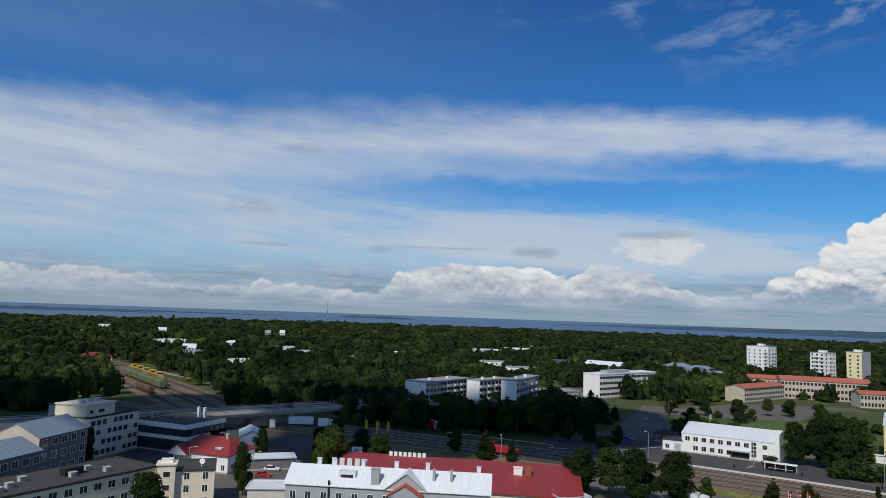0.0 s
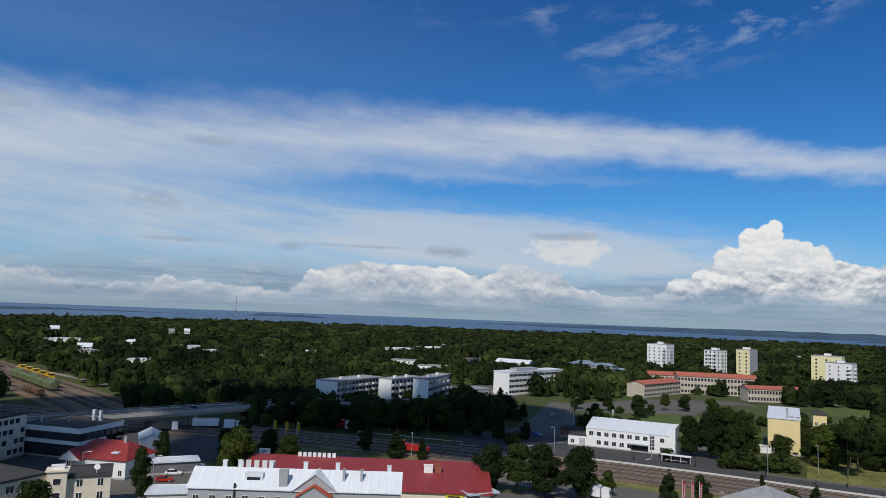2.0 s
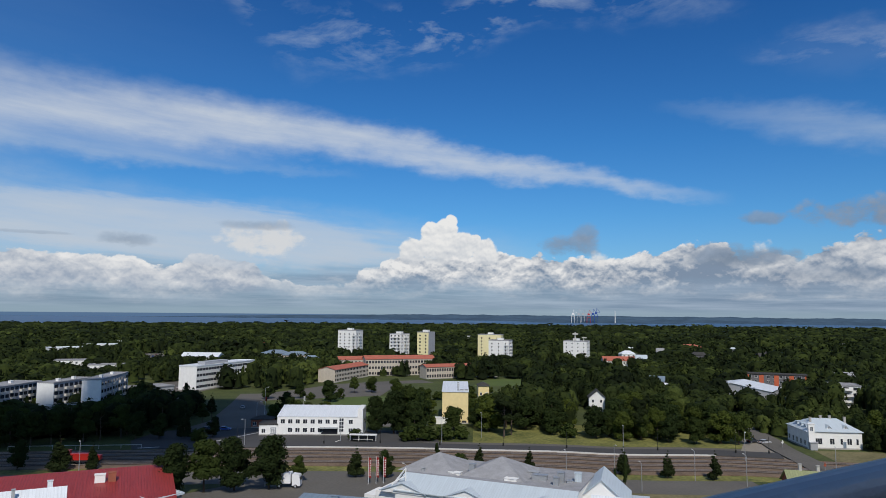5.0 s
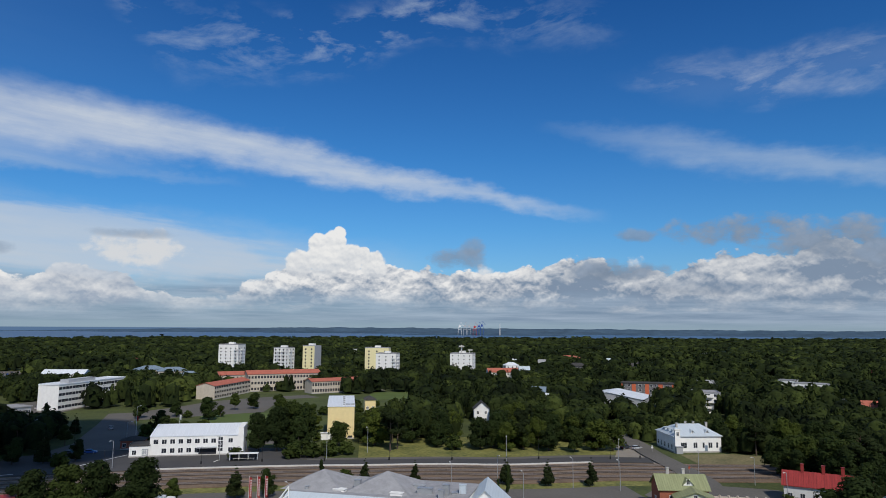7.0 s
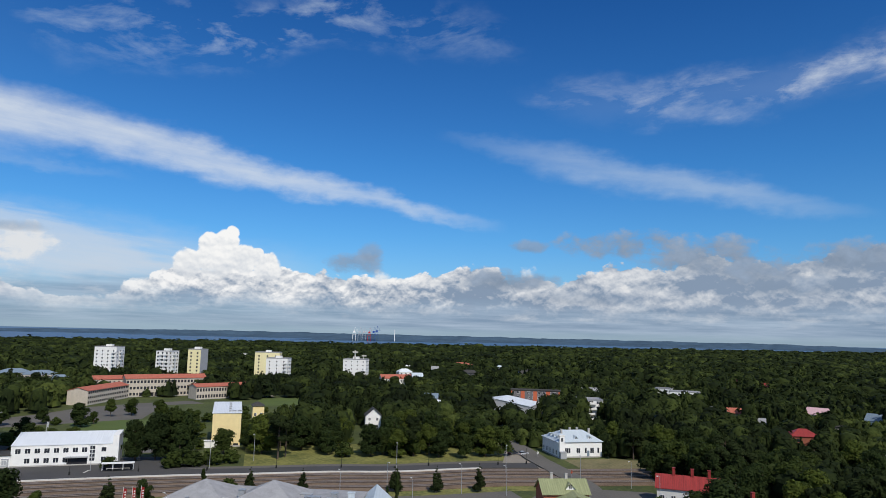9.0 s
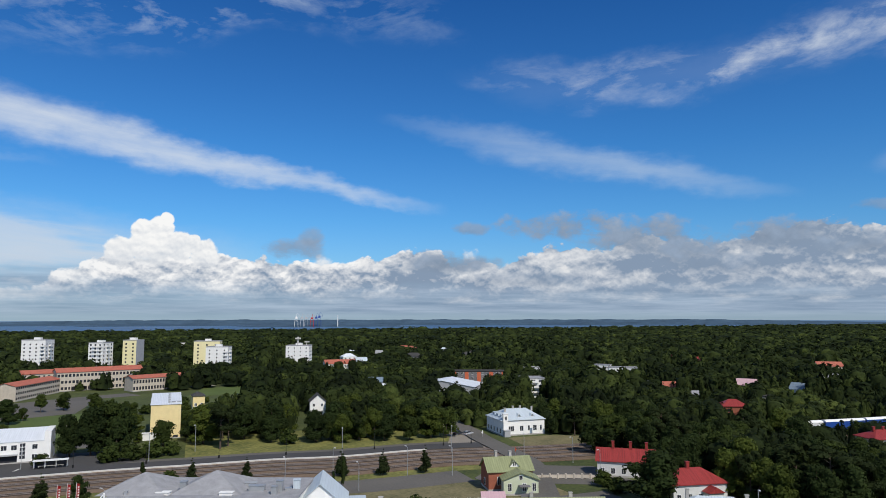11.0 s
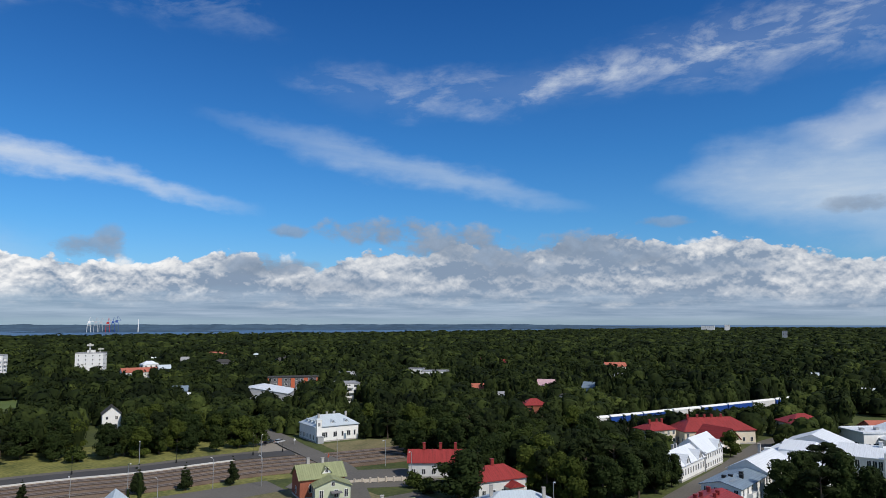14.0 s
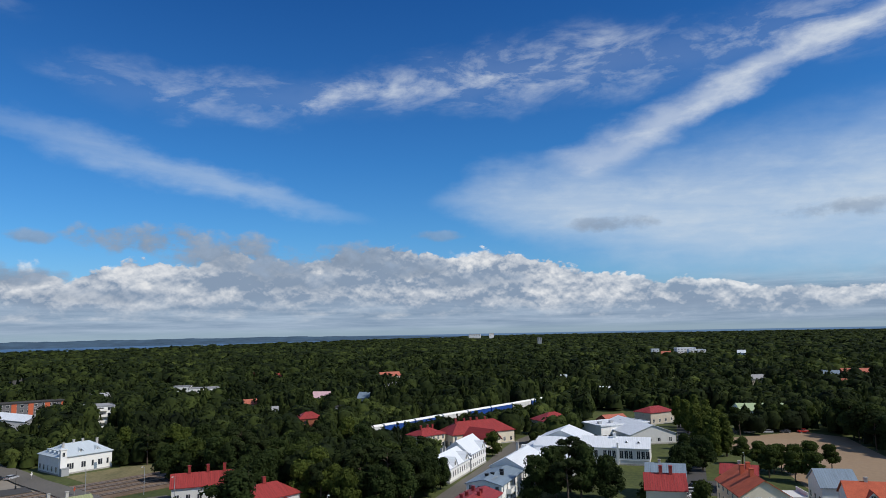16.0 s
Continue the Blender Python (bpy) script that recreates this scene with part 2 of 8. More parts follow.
    for u, v, r in ((91.2, 5.7, 1.2), (93.2, 5.9, 1.0), (94.8, 5.4, 0.8), (98.2, 4.2, 1.0), (96.6, 4.4, 0.7), (64.4, 4.7, 1.0), (65.8, 4.0, 0.9), (71.6, 2.9, 1.0), (78.8, 4.9, 0.8), (49.2, 4.2, 0.9), (52.4, 4.2, 0.9), (58.0, 5.0, 0.8), (86.5, 4.6, 0.7), (45.6, 4.4, 0.8), (68.6, 4.2, 0.7), (107.0, 2.6, 0.5)):
        q = (((az - u) / r).op("POWER", 2.0) + ((el - v) / (r * 0.8)).op("POWER", 2.0)) * -1 + 1.0
        field = q if field is None else field.op("MAXIMUM", q)
    shape = (field.op("MAXIMUM", -1.5) * 0.55 + (knob - 0.5) * 2.4 + (puff - 0.5) * 2.0).step(0.0, 1.1) * (el - 2.0).step(0.0, 2.0) * 0.8
    shine = ((knob - knob2) * 1.3 + (puff - 0.5) * 0.8 + 0.80).op("MAXIMUM", 0.0).op("MINIMUM", 1.0)
    col = over(col, tone(shine, (0.38, 0.48, 0.62), (1.05, 1.05, 1.05)), shape)

    # darker grey patches that float in front
    def blot(u, v, ru, rv, alpha, color=SLATE):
        d = ((az - u) / ru).op("POWER", 2.0) + ((el - v) / rv).op("POWER", 2.0)
        a_ = (d * -1 + 0.9 + (puff - 0.5) * 3.4 + (warp2 - 0.5) * 2.6).step(-0.25, 1.1) * min(1.0, alpha * 1.3)
        lit_ = (puff - 0.36) * 2.2 + (el - v) * (0.25 / rv)
        return over(col, tone(lit_.op("MAXIMUM", 0.0).op("MINIMUM", 1.0), color, tuple(min(0.8, q * 1.45) for q in color)), a_)

    for u, v, ru, rv, al in ((43.4, 5.6, 2.6, 0.9, 0.6), (44.6, 6.8, 1.0, 0.9, 0.5), (55.9, 4.6, 4.8, 1.0, 0.7), (65.5, 7.6, 5.4, 1.2, 1.0), (71.5, 6.6, 5.6, 1.7, 1.0), (75.5, 5.2, 4.0, 1.0, 0.7), (82.5, 6.2, 5.2, 1.3, 1.0), (87.0, 5.2, 4.0, 1.0, 0.7), (78, 4.2, 5, 0.8, 0.45), (62, 3.2, 6, 0.6, 0.4), (92, 4.2, 5, 0.8, 0.45), (58.0, 7.4, 1.8, 0.6, 0.55), (89.0, 8.0, 2.6, 0.5, 0.4), (103.5, 8.5, 3.8, 0.7, 0.6), (120.5, 8.3, 4.0, 0.8, 0.55)):
        col = blot(u, v, ru, rv, al)
    for u, v, ru, rv, al in ((-16.0, 8.2, 2.2, 1.0, 0.42), (-12.0, 13.2, 2.2, 0.5, 0.4), (-27.0, 14.0, 2.4, 0.6, 0.4), (-5.0, 5.2, 1.6, 0.5, 0.45), (7.5, 5.4, 2.2, 0.6, 0.5), (17.5, 6.9, 3.0, 0.45, 0.5), (-14.0, 5.2, 4.0, 0.22, 0.35), (0.0, 5.5, 5.0, 0.15, 0.35)):
        col = blot(u, v, ru, rv, al, GREY)
    # sea haze at and below the horizon
    col = over(col, (0.40, 0.53, 0.68), (el * -1 + 0.9).step(0.0, 1.3) * 0.55)
    col = over(col, (0.135, 0.235, 0.40), (el * -1 - 0.22).step(0.0, 0.06))
    link(nt, col, bg.inputs["Color"])
    link(nt, bg.outputs[0], out.inputs["Surface"])


make_world()
sun_data = bpy.data.lights.new("sun", "SUN")
sun_data.energy, sun_data.angle, sun_data.color = 3.8, radians(0.5), (1.0, 0.94, 0.85)
sun = new("sun", sun_data)
_sd = Vector((math.sin(radians(SUN_AZ)) * math.cos(radians(SUN_EL)), math.cos(radians(SUN_AZ)) * math.cos(radians(SUN_EL)), math.sin(radians(SUN_EL))))
sun.matrix_world = look(_sd * 300, (0, 0, 0))



def cumulus(centre, length, width, height, turn, seed, label):
    """A heaped cloud of many round lobes on a flat base, unseen high behind the tower."""
    rng = np.random.default_rng(seed)
    bm = bmesh.new()
    for k in range(46):
        a, q = rng.random() * 6.2832, math.sqrt(rng.random())
        x, y = math.cos(a) * q * length / 2, math.sin(a) * q * width / 2
        r = min(length, width) * (0.13 + 0.15 * rng.random()) * (1.15 - 0.55 * q)
        lobe = bmesh.ops.create_icosphere(bm, subdivisions=2, radius=r)["verts"]
        lift = height * 0.5 * (1 - q) * rng.random()
        for v in lobe:
            n = 1 + 0.22 * noise.noise(v.co * (2.2 / r) + Vector((k * 3.1, 0, 0)))
            v.co = Vector((x + v.co.x * n, y + v.co.y * n, lift + max(v.co.z * n * 0.8, -r * 0.25)))
    me = bpy.data.meshes.new("cloud")
    bm.to_mesh(me)
    bm.free()
    for p in me.polygons:
        p.use_smooth = True
    ob = new("cloud", me)
    ob.matrix_basis = pose(*centre, 0, 0, turn)
    return tagged(ob, label, "cloud", kind="structure")


def cloud_over(x, y, height):
    """Where a cloud floats whose shade falls on the given place."""
    p = Vector((x, y, 0)) + _sd * (height / _sd.z)
    return (p.x, p.y, p.z)


# out of view towards the sun, added so that its shade covers the yard
cloud = cumulus(cloud_over(-50, 292, 620), 330, 150, 55, 12, 4, "unseen heaped grey-white cloud, added to shade the railway yard")

# ---- materials ----
MATS = {}


def mat(name, color, rough=0.8, metal=0.0, var=0.25, scale=0.6, fine=6.0, bump=0.15, spec=0.3, dirt=None, seams=0.0, seam_axis=0, island=0.0, rand=0.0):
    """Procedural surface: base colour varied by a coarse and a fine noise, optional dirt colour, seams every so many metres."""
    if name in MATS:
        return MATS[name]
    m = bpy.data.materials.new(name)
    m.use_nodes = True
    nt = m.node_tree
    b = nt.nodes["Principled BSDF"]
    tc = nt.nodes.new("ShaderNodeTexCoord")
    n1 = nt.nodes.new("ShaderNodeTexNoise")
    n1.inputs["Scale"].default_value = scale
    n1.inputs["Detail"].default_value = 4
    n2 = nt.nodes.new("ShaderNodeTexNoise")
    n2.inputs["Scale"].default_value = fine
    n2.inputs["Detail"].default_value = 3
    for n in (n1, n2):
        link(nt, tc.outputs["Object"], n.inputs["Vector"])
    if seams:
        run = nt.nodes.new("ShaderNodeMapping")
        run.inputs["Scale"].default_value = (2.2, 0.14, 0.3) if seam_axis == 0 else (0.14, 2.2, 0.3)
        n1.inputs["Scale"].default_value = 1.0
        link(nt, tc.outputs["Object"], run.inputs["Vector"])
        link(nt, run.outputs[0], n1.inputs["Vector"])
    add = nt.nodes.new("ShaderNodeMath")
    add.operation = "ADD"
    link(nt, n1.outputs["Fac"], add.inputs[0])
    link(nt, n2.outputs["Fac"], add.inputs[1])
    last = add.outputs[0]
    if island:
        g = nt.nodes.new("ShaderNodeNewGeometry")
        k = nt.nodes.new("ShaderNodeMath")
        k.operation = "MULTIPLY_ADD"
        k.inputs[1].default_value = island
        link(nt, g.outputs["Random Per Island"], k.inputs[0])
        link(nt, last, k.inputs[2])
        last = k.outputs[0]
    if rand:
        g = nt.nodes.new("ShaderNodeObjectInfo")
        k = nt.nodes.new("ShaderNodeMath")
        k.operation = "MULTIPLY_ADD"
        k.inputs[1].default_value = rand
        link(nt, g.outputs["Random"], k.inputs[0])
        link(nt, last, k.inputs[2])
        last = k.outputs[0]
    r = nt.nodes.new("ShaderNodeMapRange")
    lo, hi = 0.6 + 0.0 * island, 1.4 + island + rand
    r.inputs["From Min"].default_value, r.inputs["From Max"].default_value = lo, hi
    link(nt, last, r.inputs["Value"])
    mix = nt.nodes.new("ShaderNodeMix")
    mix.data_type = "RGBA"
    link(nt, r.outputs[0], mix.inputs["Factor"])
    dark = dirt if dirt else tuple(c * (1 - var) for c in color)
    light = tuple(min(0.95, c * (1 + var * 0.6)) for c in color)
    mix.inputs["A"].default_value = (*dark, 1)
    mix.inputs["B"].default_value = (*light, 1)
    link(nt, mix.outputs["Result"], b.inputs["Base Color"])
    b.inputs["Roughness"].default_value = rough
    b.inputs["Metallic"].default_value = metal
    b.inputs["Specular IOR Level"].default_value = spec
    bm_ = nt.nodes.new("ShaderNodeBump")
    bm_.inputs["Strength"].default_value = bump
    bm_.inputs["Distance"].default_value = 0.05
    h = n2.outputs["Fac"]
    if seams:
        sx = nt.nodes.new("ShaderNodeSeparateXYZ")
        link(nt, tc.outputs["Object"], sx.inputs[0])
        md = nt.nodes.new("ShaderNodeMath")
        md.operation = "PINGPONG"
        md.inputs[1].default_value = seams / 2
        link(nt, sx.outputs[seam_axis], md.inputs[0])
        ls = nt.nodes.new("ShaderNodeMath")
        ls.operation = "LESS_THAN"
        ls.inputs[1].default_value = 0.04
        link(nt, md.outputs[0], ls.inputs[0])
        ad = nt.nodes.new("ShaderNodeMath")
        ad.operation = "MULTIPLY_ADD"
        ad.inputs[1].default_value = 3.0
        link(nt, ls.outputs[0], ad.inputs[0])
        link(nt, h, ad.inputs[2])
        h = ad.outputs[0]
        bm_.inputs["Strength"].default_value = max(bump, 0.5)
        shade = nt.nodes.new("ShaderNodeMath")
        shade.operation = "MULTIPLY_ADD"
        shade.inputs[1].default_value = -0.45
        link(nt, ls.outputs[0], shade.inputs[0])
        link(nt, r.outputs[0], shade.inputs[2])
        link(nt, shade.outputs[0], mix.inputs["Factor"])
    link(nt, h, bm_.inputs["Height"])
    link(nt, bm_.outputs[0], b.inputs["Normal"])
    MATS[name] = m
    return m


M_cloud = mat("cloud_white", (0.85, 0.86, 0.88), 1.0, var=0.1, scale=0.02, fine=0.1, bump=0.0, spec=0.0)
cloud.data.materials.append(M_cloud)
M_white = mat("white_paint", (0.80, 0.79, 0.76), 0.75, var=0.12)
M_cream = mat("cream_render", (0.72, 0.64, 0.50), 0.85, var=0.15)
M_yellow = mat("yellow_render", (0.78, 0.63, 0.32), 0.85, var=0.12)
M_paleyellow = mat("pale_yellow_render", (0.78, 0.70, 0.40), 0.85, var=0.1)
M_grey = mat("grey_render", (0.36, 0.37, 0.39), 0.85, var=0.15)
M_greybrick = mat("dark_grey_render", (0.16, 0.155, 0.165), 0.9, var=0.2)
M_concrete = mat("concrete", (0.42, 0.40, 0.37), 0.9, var=0.25)
M_beige = mat("beige_concrete", (0.52, 0.46, 0.38), 0.9, var=0.2)
# cladding colour, also the painted shade of the entrance and the arcade
M_dark = mat("dark_cladding_and_recess_shade", (0.03, 0.03, 0.035), 0.5, var=0.2)
M_bitumen = mat("bitumen_roof", (0.06, 0.058, 0.055), 0.9, var=0.35, dirt=(0.035, 0.033, 0.03))
M_greyfelt = mat("grey_felt_roof", (0.30, 0.30, 0.31), 0.9, var=0.3)
M_metalwhite = mat("white_sheet_metal", (0.70, 0.73, 0.76), 0.5, var=0.16, seams=0.6)
M_metalblue = mat("pale_blue_sheet_metal", (0.50, 0.56, 0.60), 0.5, var=0.13, seams=0.6)
M_metalslate = mat("slate_blue_sheet_metal", (0.20, 0.26, 0.32), 0.5, var=0.3, seams=0.6)
M_metalred = mat("red_sheet_metal", (0.30, 0.040, 0.036), 0.5, var=0.4, seams=0.6)
M_tilered = mat("red_roof_tile", (0.42, 0.13, 0.085), 0.8, var=0.3, fine=4)
M_tileorange = mat("orange_roof_tile", (0.45, 0.10, 0.05), 0.8, var=0.3, fine=4)
M_metalgreen = mat("olive_green_sheet_metal", (0.27, 0.29, 0.15), 0.55, var=0.3, seams=0.6)
M_brick = mat("red_brick", (0.30, 0.10, 0.06), 0.9, var=0.3)
M_pink = mat("pink_roof", (0.62, 0.40, 0.42), 0.6, var=0.12, seams=0.6)
M_orange = mat("orange_panel", (0.55, 0.13, 0.06), 0.7, var=0.15)
M_glass = mat("window_glass", (0.03, 0.035, 0.045), 0.08, var=0.2, spec=0.6, bump=0.02)
M_trim = mat("white_trim", (0.78, 0.78, 0.76), 0.6, var=0.08)
M_greytrim = mat("grey_trim", (0.35, 0.36, 0.37), 0.6, var=0.1)
M_asphalt = mat("asphalt", (0.066, 0.062, 0.060), 0.9, var=0.3, scale=0.08, fine=2, dirt=(0.05, 0.05, 0.05))
M_asphalt2 = mat("worn_asphalt", (0.125, 0.115, 0.10), 0.9, var=0.25, scale=0.06, fine=1.5)
M_gravel = mat("ballast", (0.205, 0.145, 0.095), 0.95, var=0.35, scale=0.12, fine=2.5, dirt=(0.085, 0.056, 0.036))
M_ballastdark = mat("oily_ballast", (0.085, 0.058, 0.042), 0.95, var=0.4, scale=0.1, fine=2.5, dirt=(0.038, 0.026, 0.02))
M_sand = mat("sand_field", (0.27, 0.19, 0.12), 0.95, var=0.15, scale=0.03, fine=0.6)
M_grass = mat("grass", (0.075, 0.088, 0.022), 0.95, var=0.45, scale=0.06, fine=0.7, dirt=(0.026, 0.038, 0.012))
M_meadow = mat("dry_meadow", (0.20, 0.185, 0.052), 0.95, var=0.5, scale=0.13, fine=0.8, dirt=(0.035, 0.055, 0.014))
M_leaf = mat("leaves", (0.053, 0.073, 0.015), 0.85, var=0.5, scale=0.25, fine=1.5, island=0.3, rand=1.0, spec=0.12, dirt=(0.017, 0.027, 0.007))
M_leafdark = mat("dark_leaves", (0.031, 0.047, 0.012), 0.85, var=0.5, scale=0.25, fine=1.5, island=0.3, rand=1.0, spec=0.12, dirt=(0.012, 0.020, 0.006))
M_leafbright = mat("bright_leaves", (0.078, 0.100, 0.017), 0.85, var=0.4, scale=0.25, fine=1.5, island=0.3, rand=0.6, spec=0.12, dirt=(0.034, 0.048, 0.010))
M_needle = mat("needles", (0.030, 0.041, 0.013), 0.9, var=0.5, scale=0.25, fine=1.5, island=0.3, rand=0.9, spec=0.1, dirt=(0.012, 0.019, 0.007))
M_bark = mat("bark", (0.10, 0.075, 0.055), 0.95, var=0.4, fine=10)
M_water = mat("sea_water", (0.065, 0.12, 0.20), 0.45, var=0.2, scale=0.002, fine=0.01, spec=0.4, bump=0.0)
# blue-grey base colour holds the distance haze of the wooded hills
M_farhill = mat("far_hill_haze_blue", (0.060, 0.100, 0.145), 0.95, var=0.3, scale=0.004, fine=0.02, spec=0.05)
M_rail = mat("rail_steel", (0.34, 0.29, 0.26), 0.45, metal=0.5, var=0.3)
M_steel = mat("galvanised_steel", (0.42, 0.43, 0.44), 0.5, metal=0.5, var=0.15)
M_bluegrey = mat("blue_grey_paint", (0.032, 0.052, 0.098), 0.38, var=0.15, spec=0.5, scale=4, fine=60)
M_black = mat("black_paint", (0.02, 0.02, 0.02), 0.6, var=0.2)
M_rubber = mat("tyre_rubber", (0.02, 0.02, 0.02), 0.9, var=0.2)
M_stripe = mat("road_marking", (0.62, 0.60, 0.56), 0.8, var=0.2)
M_sleeper = mat("sleeper", (0.075, 0.06, 0.05), 0.95, var=0.35)
M_kerb = mat("pale_concrete", (0.56, 0.54, 0.50), 0.85, var=0.15)
M_dryground = mat("trodden_ground", (0.20, 0.165, 0.085), 0.95, var=0.35, scale=0.12, fine=1.0, dirt=(0.07, 0.075, 0.03))
M_lawn = mat("mown_grass", (0.085, 0.118, 0.028), 0.95, var=0.25, scale=0.08, fine=1.5)
M_gravelpale = mat("pale_gravel", (0.26, 0.23, 0.19), 0.95, var=0.25, scale=0.1, fine=3)
M_blockside = mat("grey_block_facade", (0.42, 0.43, 0.45), 0.85, var=0.15)
M_whitegrey = mat("pale_grey_paint", (0.60, 0.60, 0.58), 0.8, var=0.12)
M_palegreen = mat("pale_green_paint", (0.52, 0.56, 0.40), 0.8, var=0.12)
M_greenpale = mat("pale_green_roof", (0.34, 0.42, 0.24), 0.7, var=0.15)
M_signyellow = mat("yellow_sign", (0.75, 0.62, 0.05), 0.5, var=0.08)


def paint(name, color, rough=0.35):
    return mat(name + "_paint", color, rough, var=0.08, scale=1.0, fine=20, bump=0.02, spec=0.5)


M_red = paint("red", (0.45, 0.025, 0.02))
M_green = paint("green", (0.035, 0.12, 0.06), 0.5)
M_wagon = mat("olive_green_wagon", (0.12, 0.17, 0.07), 0.6, var=0.3, dirt=(0.10, 0.09, 0.05))
M_yel = paint("yellow", (0.65, 0.42, 0.02))
M_blue = paint("blue", (0.02, 0.07, 0.30))
M_silver = paint("silver", (0.42, 0.43, 0.45))
M_carwhite = paint("car_white", (0.78, 0.78, 0.78))
M_cardark = paint("car_dark", (0.03, 0.035, 0.045))
M_rust = mat("rusty_brown", (0.13, 0.075, 0.045), 0.85, var=0.35)
M_clearglass = bpy.data.materials.new("clear_glass")
M_clearglass.use_nodes = True
_b = M_clearglass.node_tree.nodes["Principled BSDF"]
_b.inputs["Base Color"].default_value = (0.55, 0.60, 0.66, 1)
_b.inputs["Roughness"].default_value = 0.03
_b.inputs["Transmission Weight"].default_value = 1.0
_b.inputs["IOR"].default_value = 1.02


def forest_mat():
    """Far tree crowns: a colour for each tree, mottled leaf by leaf."""
    f = bpy.data.materials.new("far_foliage")
    f.use_nodes = True
    nt = f.node_tree
    b = nt.nodes["Principled BSDF"]
    tc = nt.nodes.new("ShaderNodeTexCoord")
    flat = nt.nodes.new("ShaderNodeVectorMath")
    flat.operation = "MULTIPLY"
    flat.inputs[1].default_value = (1, 1, 0)
    link(nt, tc.outputs["Object"], flat.inputs[0])
    cell = nt.nodes.new("ShaderNodeTexVoronoi")
    cell.inputs["Scale"].default_value = 0.10
    link(nt, flat.outputs[0], cell.inputs["Vector"])
    sep = nt.nodes.new("ShaderNodeSeparateColor")
    link(nt, cell.outputs["Color"], sep.inputs[0])
    stand = nt.nodes.new("ShaderNodeTexNoise")
    stand.inputs["Scale"].default_value = 0.009
    stand.inputs["Detail"].default_value = 3
    link(nt, tc.outputs["Object"], stand.inputs["Vector"])
    geo = nt.nodes.new("ShaderNodeNewGeometry")
    grove = nt.nodes.new("ShaderNodeTexNoise")
    grove.inputs["Scale"].default_value = 0.035
    grove.inputs["Detail"].default_value = 3
    link(nt, tc.outputs["Object"], grove.inputs["Vector"])
    spray = nt.nodes.new("ShaderNodeTexNoise")
    spray.inputs["Scale"].default_value = 0.75
    spray.inputs["Detail"].default_value = 5
    spray.inputs["Roughness"].default_value = 0.7
    link(nt, tc.outputs["Object"], spray.inputs["Vector"])
    v = Val(nt, sep.outputs[0]) * 0.50 + (Val(nt, stand.outputs["Fac"]) - 0.5) * 1.0 + (Val(nt, grove.outputs["Fac"]) - 0.5) * 1.7 + Val(nt, geo.outputs["Random Per Island"]) * 0.18 + (Val(nt, spray.outputs["Fac"]) - 0.5) * 0.9 + 0.05
    rmp = nt.nodes.new("ShaderNodeValToRGB")
    e = rmp.color_ramp.elements
    for _ in range(3):
        e.new(0.5)
    for k, (p, c) in zip(e, ((0.0, (0.011, 0.017, 0.006)), (0.25, (0.018, 0.028, 0.008)), (0.48, (0.030, 0.042, 0.011)), (0.75, (0.051, 0.070, 0.017)), (1.0, (0.088, 0.110, 0.026)))):
        k.position = p
        k.color = (*c, 1)
    link(nt, v.s, rmp.inputs["Fac"])
    link(nt, rmp.outputs["Color"], b.inputs["Base Color"])
    b.inputs["Roughness"].default_value = 0.9
    b.inputs["Specular IOR Level"].default_value = 0.12
    return f


M_forest = forest_mat()


def let_through(m, share_):
    """Leaves let part of the light through."""
    nt = m.node_tree
    b = nt.nodes["Principled BSDF"]
    thin = nt.nodes.new("ShaderNodeBsdfTranslucent")
    both = nt.nodes.new("ShaderNodeMixShader")
    both.inputs["Fac"].default_value = share_
    link(nt, b.inputs["Base Color"].links[0].from_socket, thin.inputs["Color"])
    link(nt, b.outputs[0], both.inputs[1])
    link(nt, thin.outputs[0], both.inputs[2])
    link(nt, both.outputs[0], nt.nodes["Material Output"].inputs["Surface"])


for m_ in (M_leaf, M_leafdark, M_leafbright, M_needle, M_forest):
    let_through(m_, 0.3)

# ---- helpers for meshes ----
def part(name, bm, material, parent=None, label="", smooth=False):
    me = bpy.data.meshes.new(name)
    bm.to_mesh(me)
    bm.free()
    if smooth:
        for p in me.polygons:
            p.use_smooth = True
    me.materials.append(material)
    ob = new(name, me)
    ob.parent = parent
    if label:
        ob["label"] = label
    return ob


def share(name, me, parent, m):
    ob = new(name, me)
    ob.parent = parent
    ob.matrix_basis = m
    return ob


def base(name, m, label, category, group=""):
    ob = new(name)
    ob.matrix_basis = m
    ob.empty_display_size = 0.5
    return tagged(ob, label, category, group)


def box(bm, x0, y0, z0, x1, y1, z1):
    v = [bm.verts.new(p) for p in ((x0, y0, z0), (x1, y0, z0), (x1, y1, z0), (x0, y1, z0), (x0, y0, z1), (x1, y0, z1), (x1, y1, z1), (x0, y1, z1))]
    for f in ((3, 2, 1, 0), (4, 5, 6, 7), (0, 1, 5, 4), (1, 2, 6, 5), (2, 3, 7, 6), (3, 0, 4, 7)):
        bm.faces.new([v[i] for i in f])


def boxes(*bs):
    bm = bmesh.new()
    for b in bs:
        box(bm, *b)
    return bm


def prism(bm, profile, at, length):
    """A closed profile of (a, z) points pushed along: at(a, z, s) gives the place, s from 0 to length."""
    n = len(profile)
    v0 = [bm.verts.new(at(a, z, 0)) for a, z in profile]
    v1 = [bm.verts.new(at(a, z, length)) for a, z in profile]
    bm.faces.new(v0[::-1])
    bm.faces.new(v1)
    for i in range(n):
        j = (i + 1) % n
        bm.faces.new((v0[i], v0[j], v1[j], v1[i]))
    bmesh.ops.recalc_face_normals(bm, faces=bm.faces)


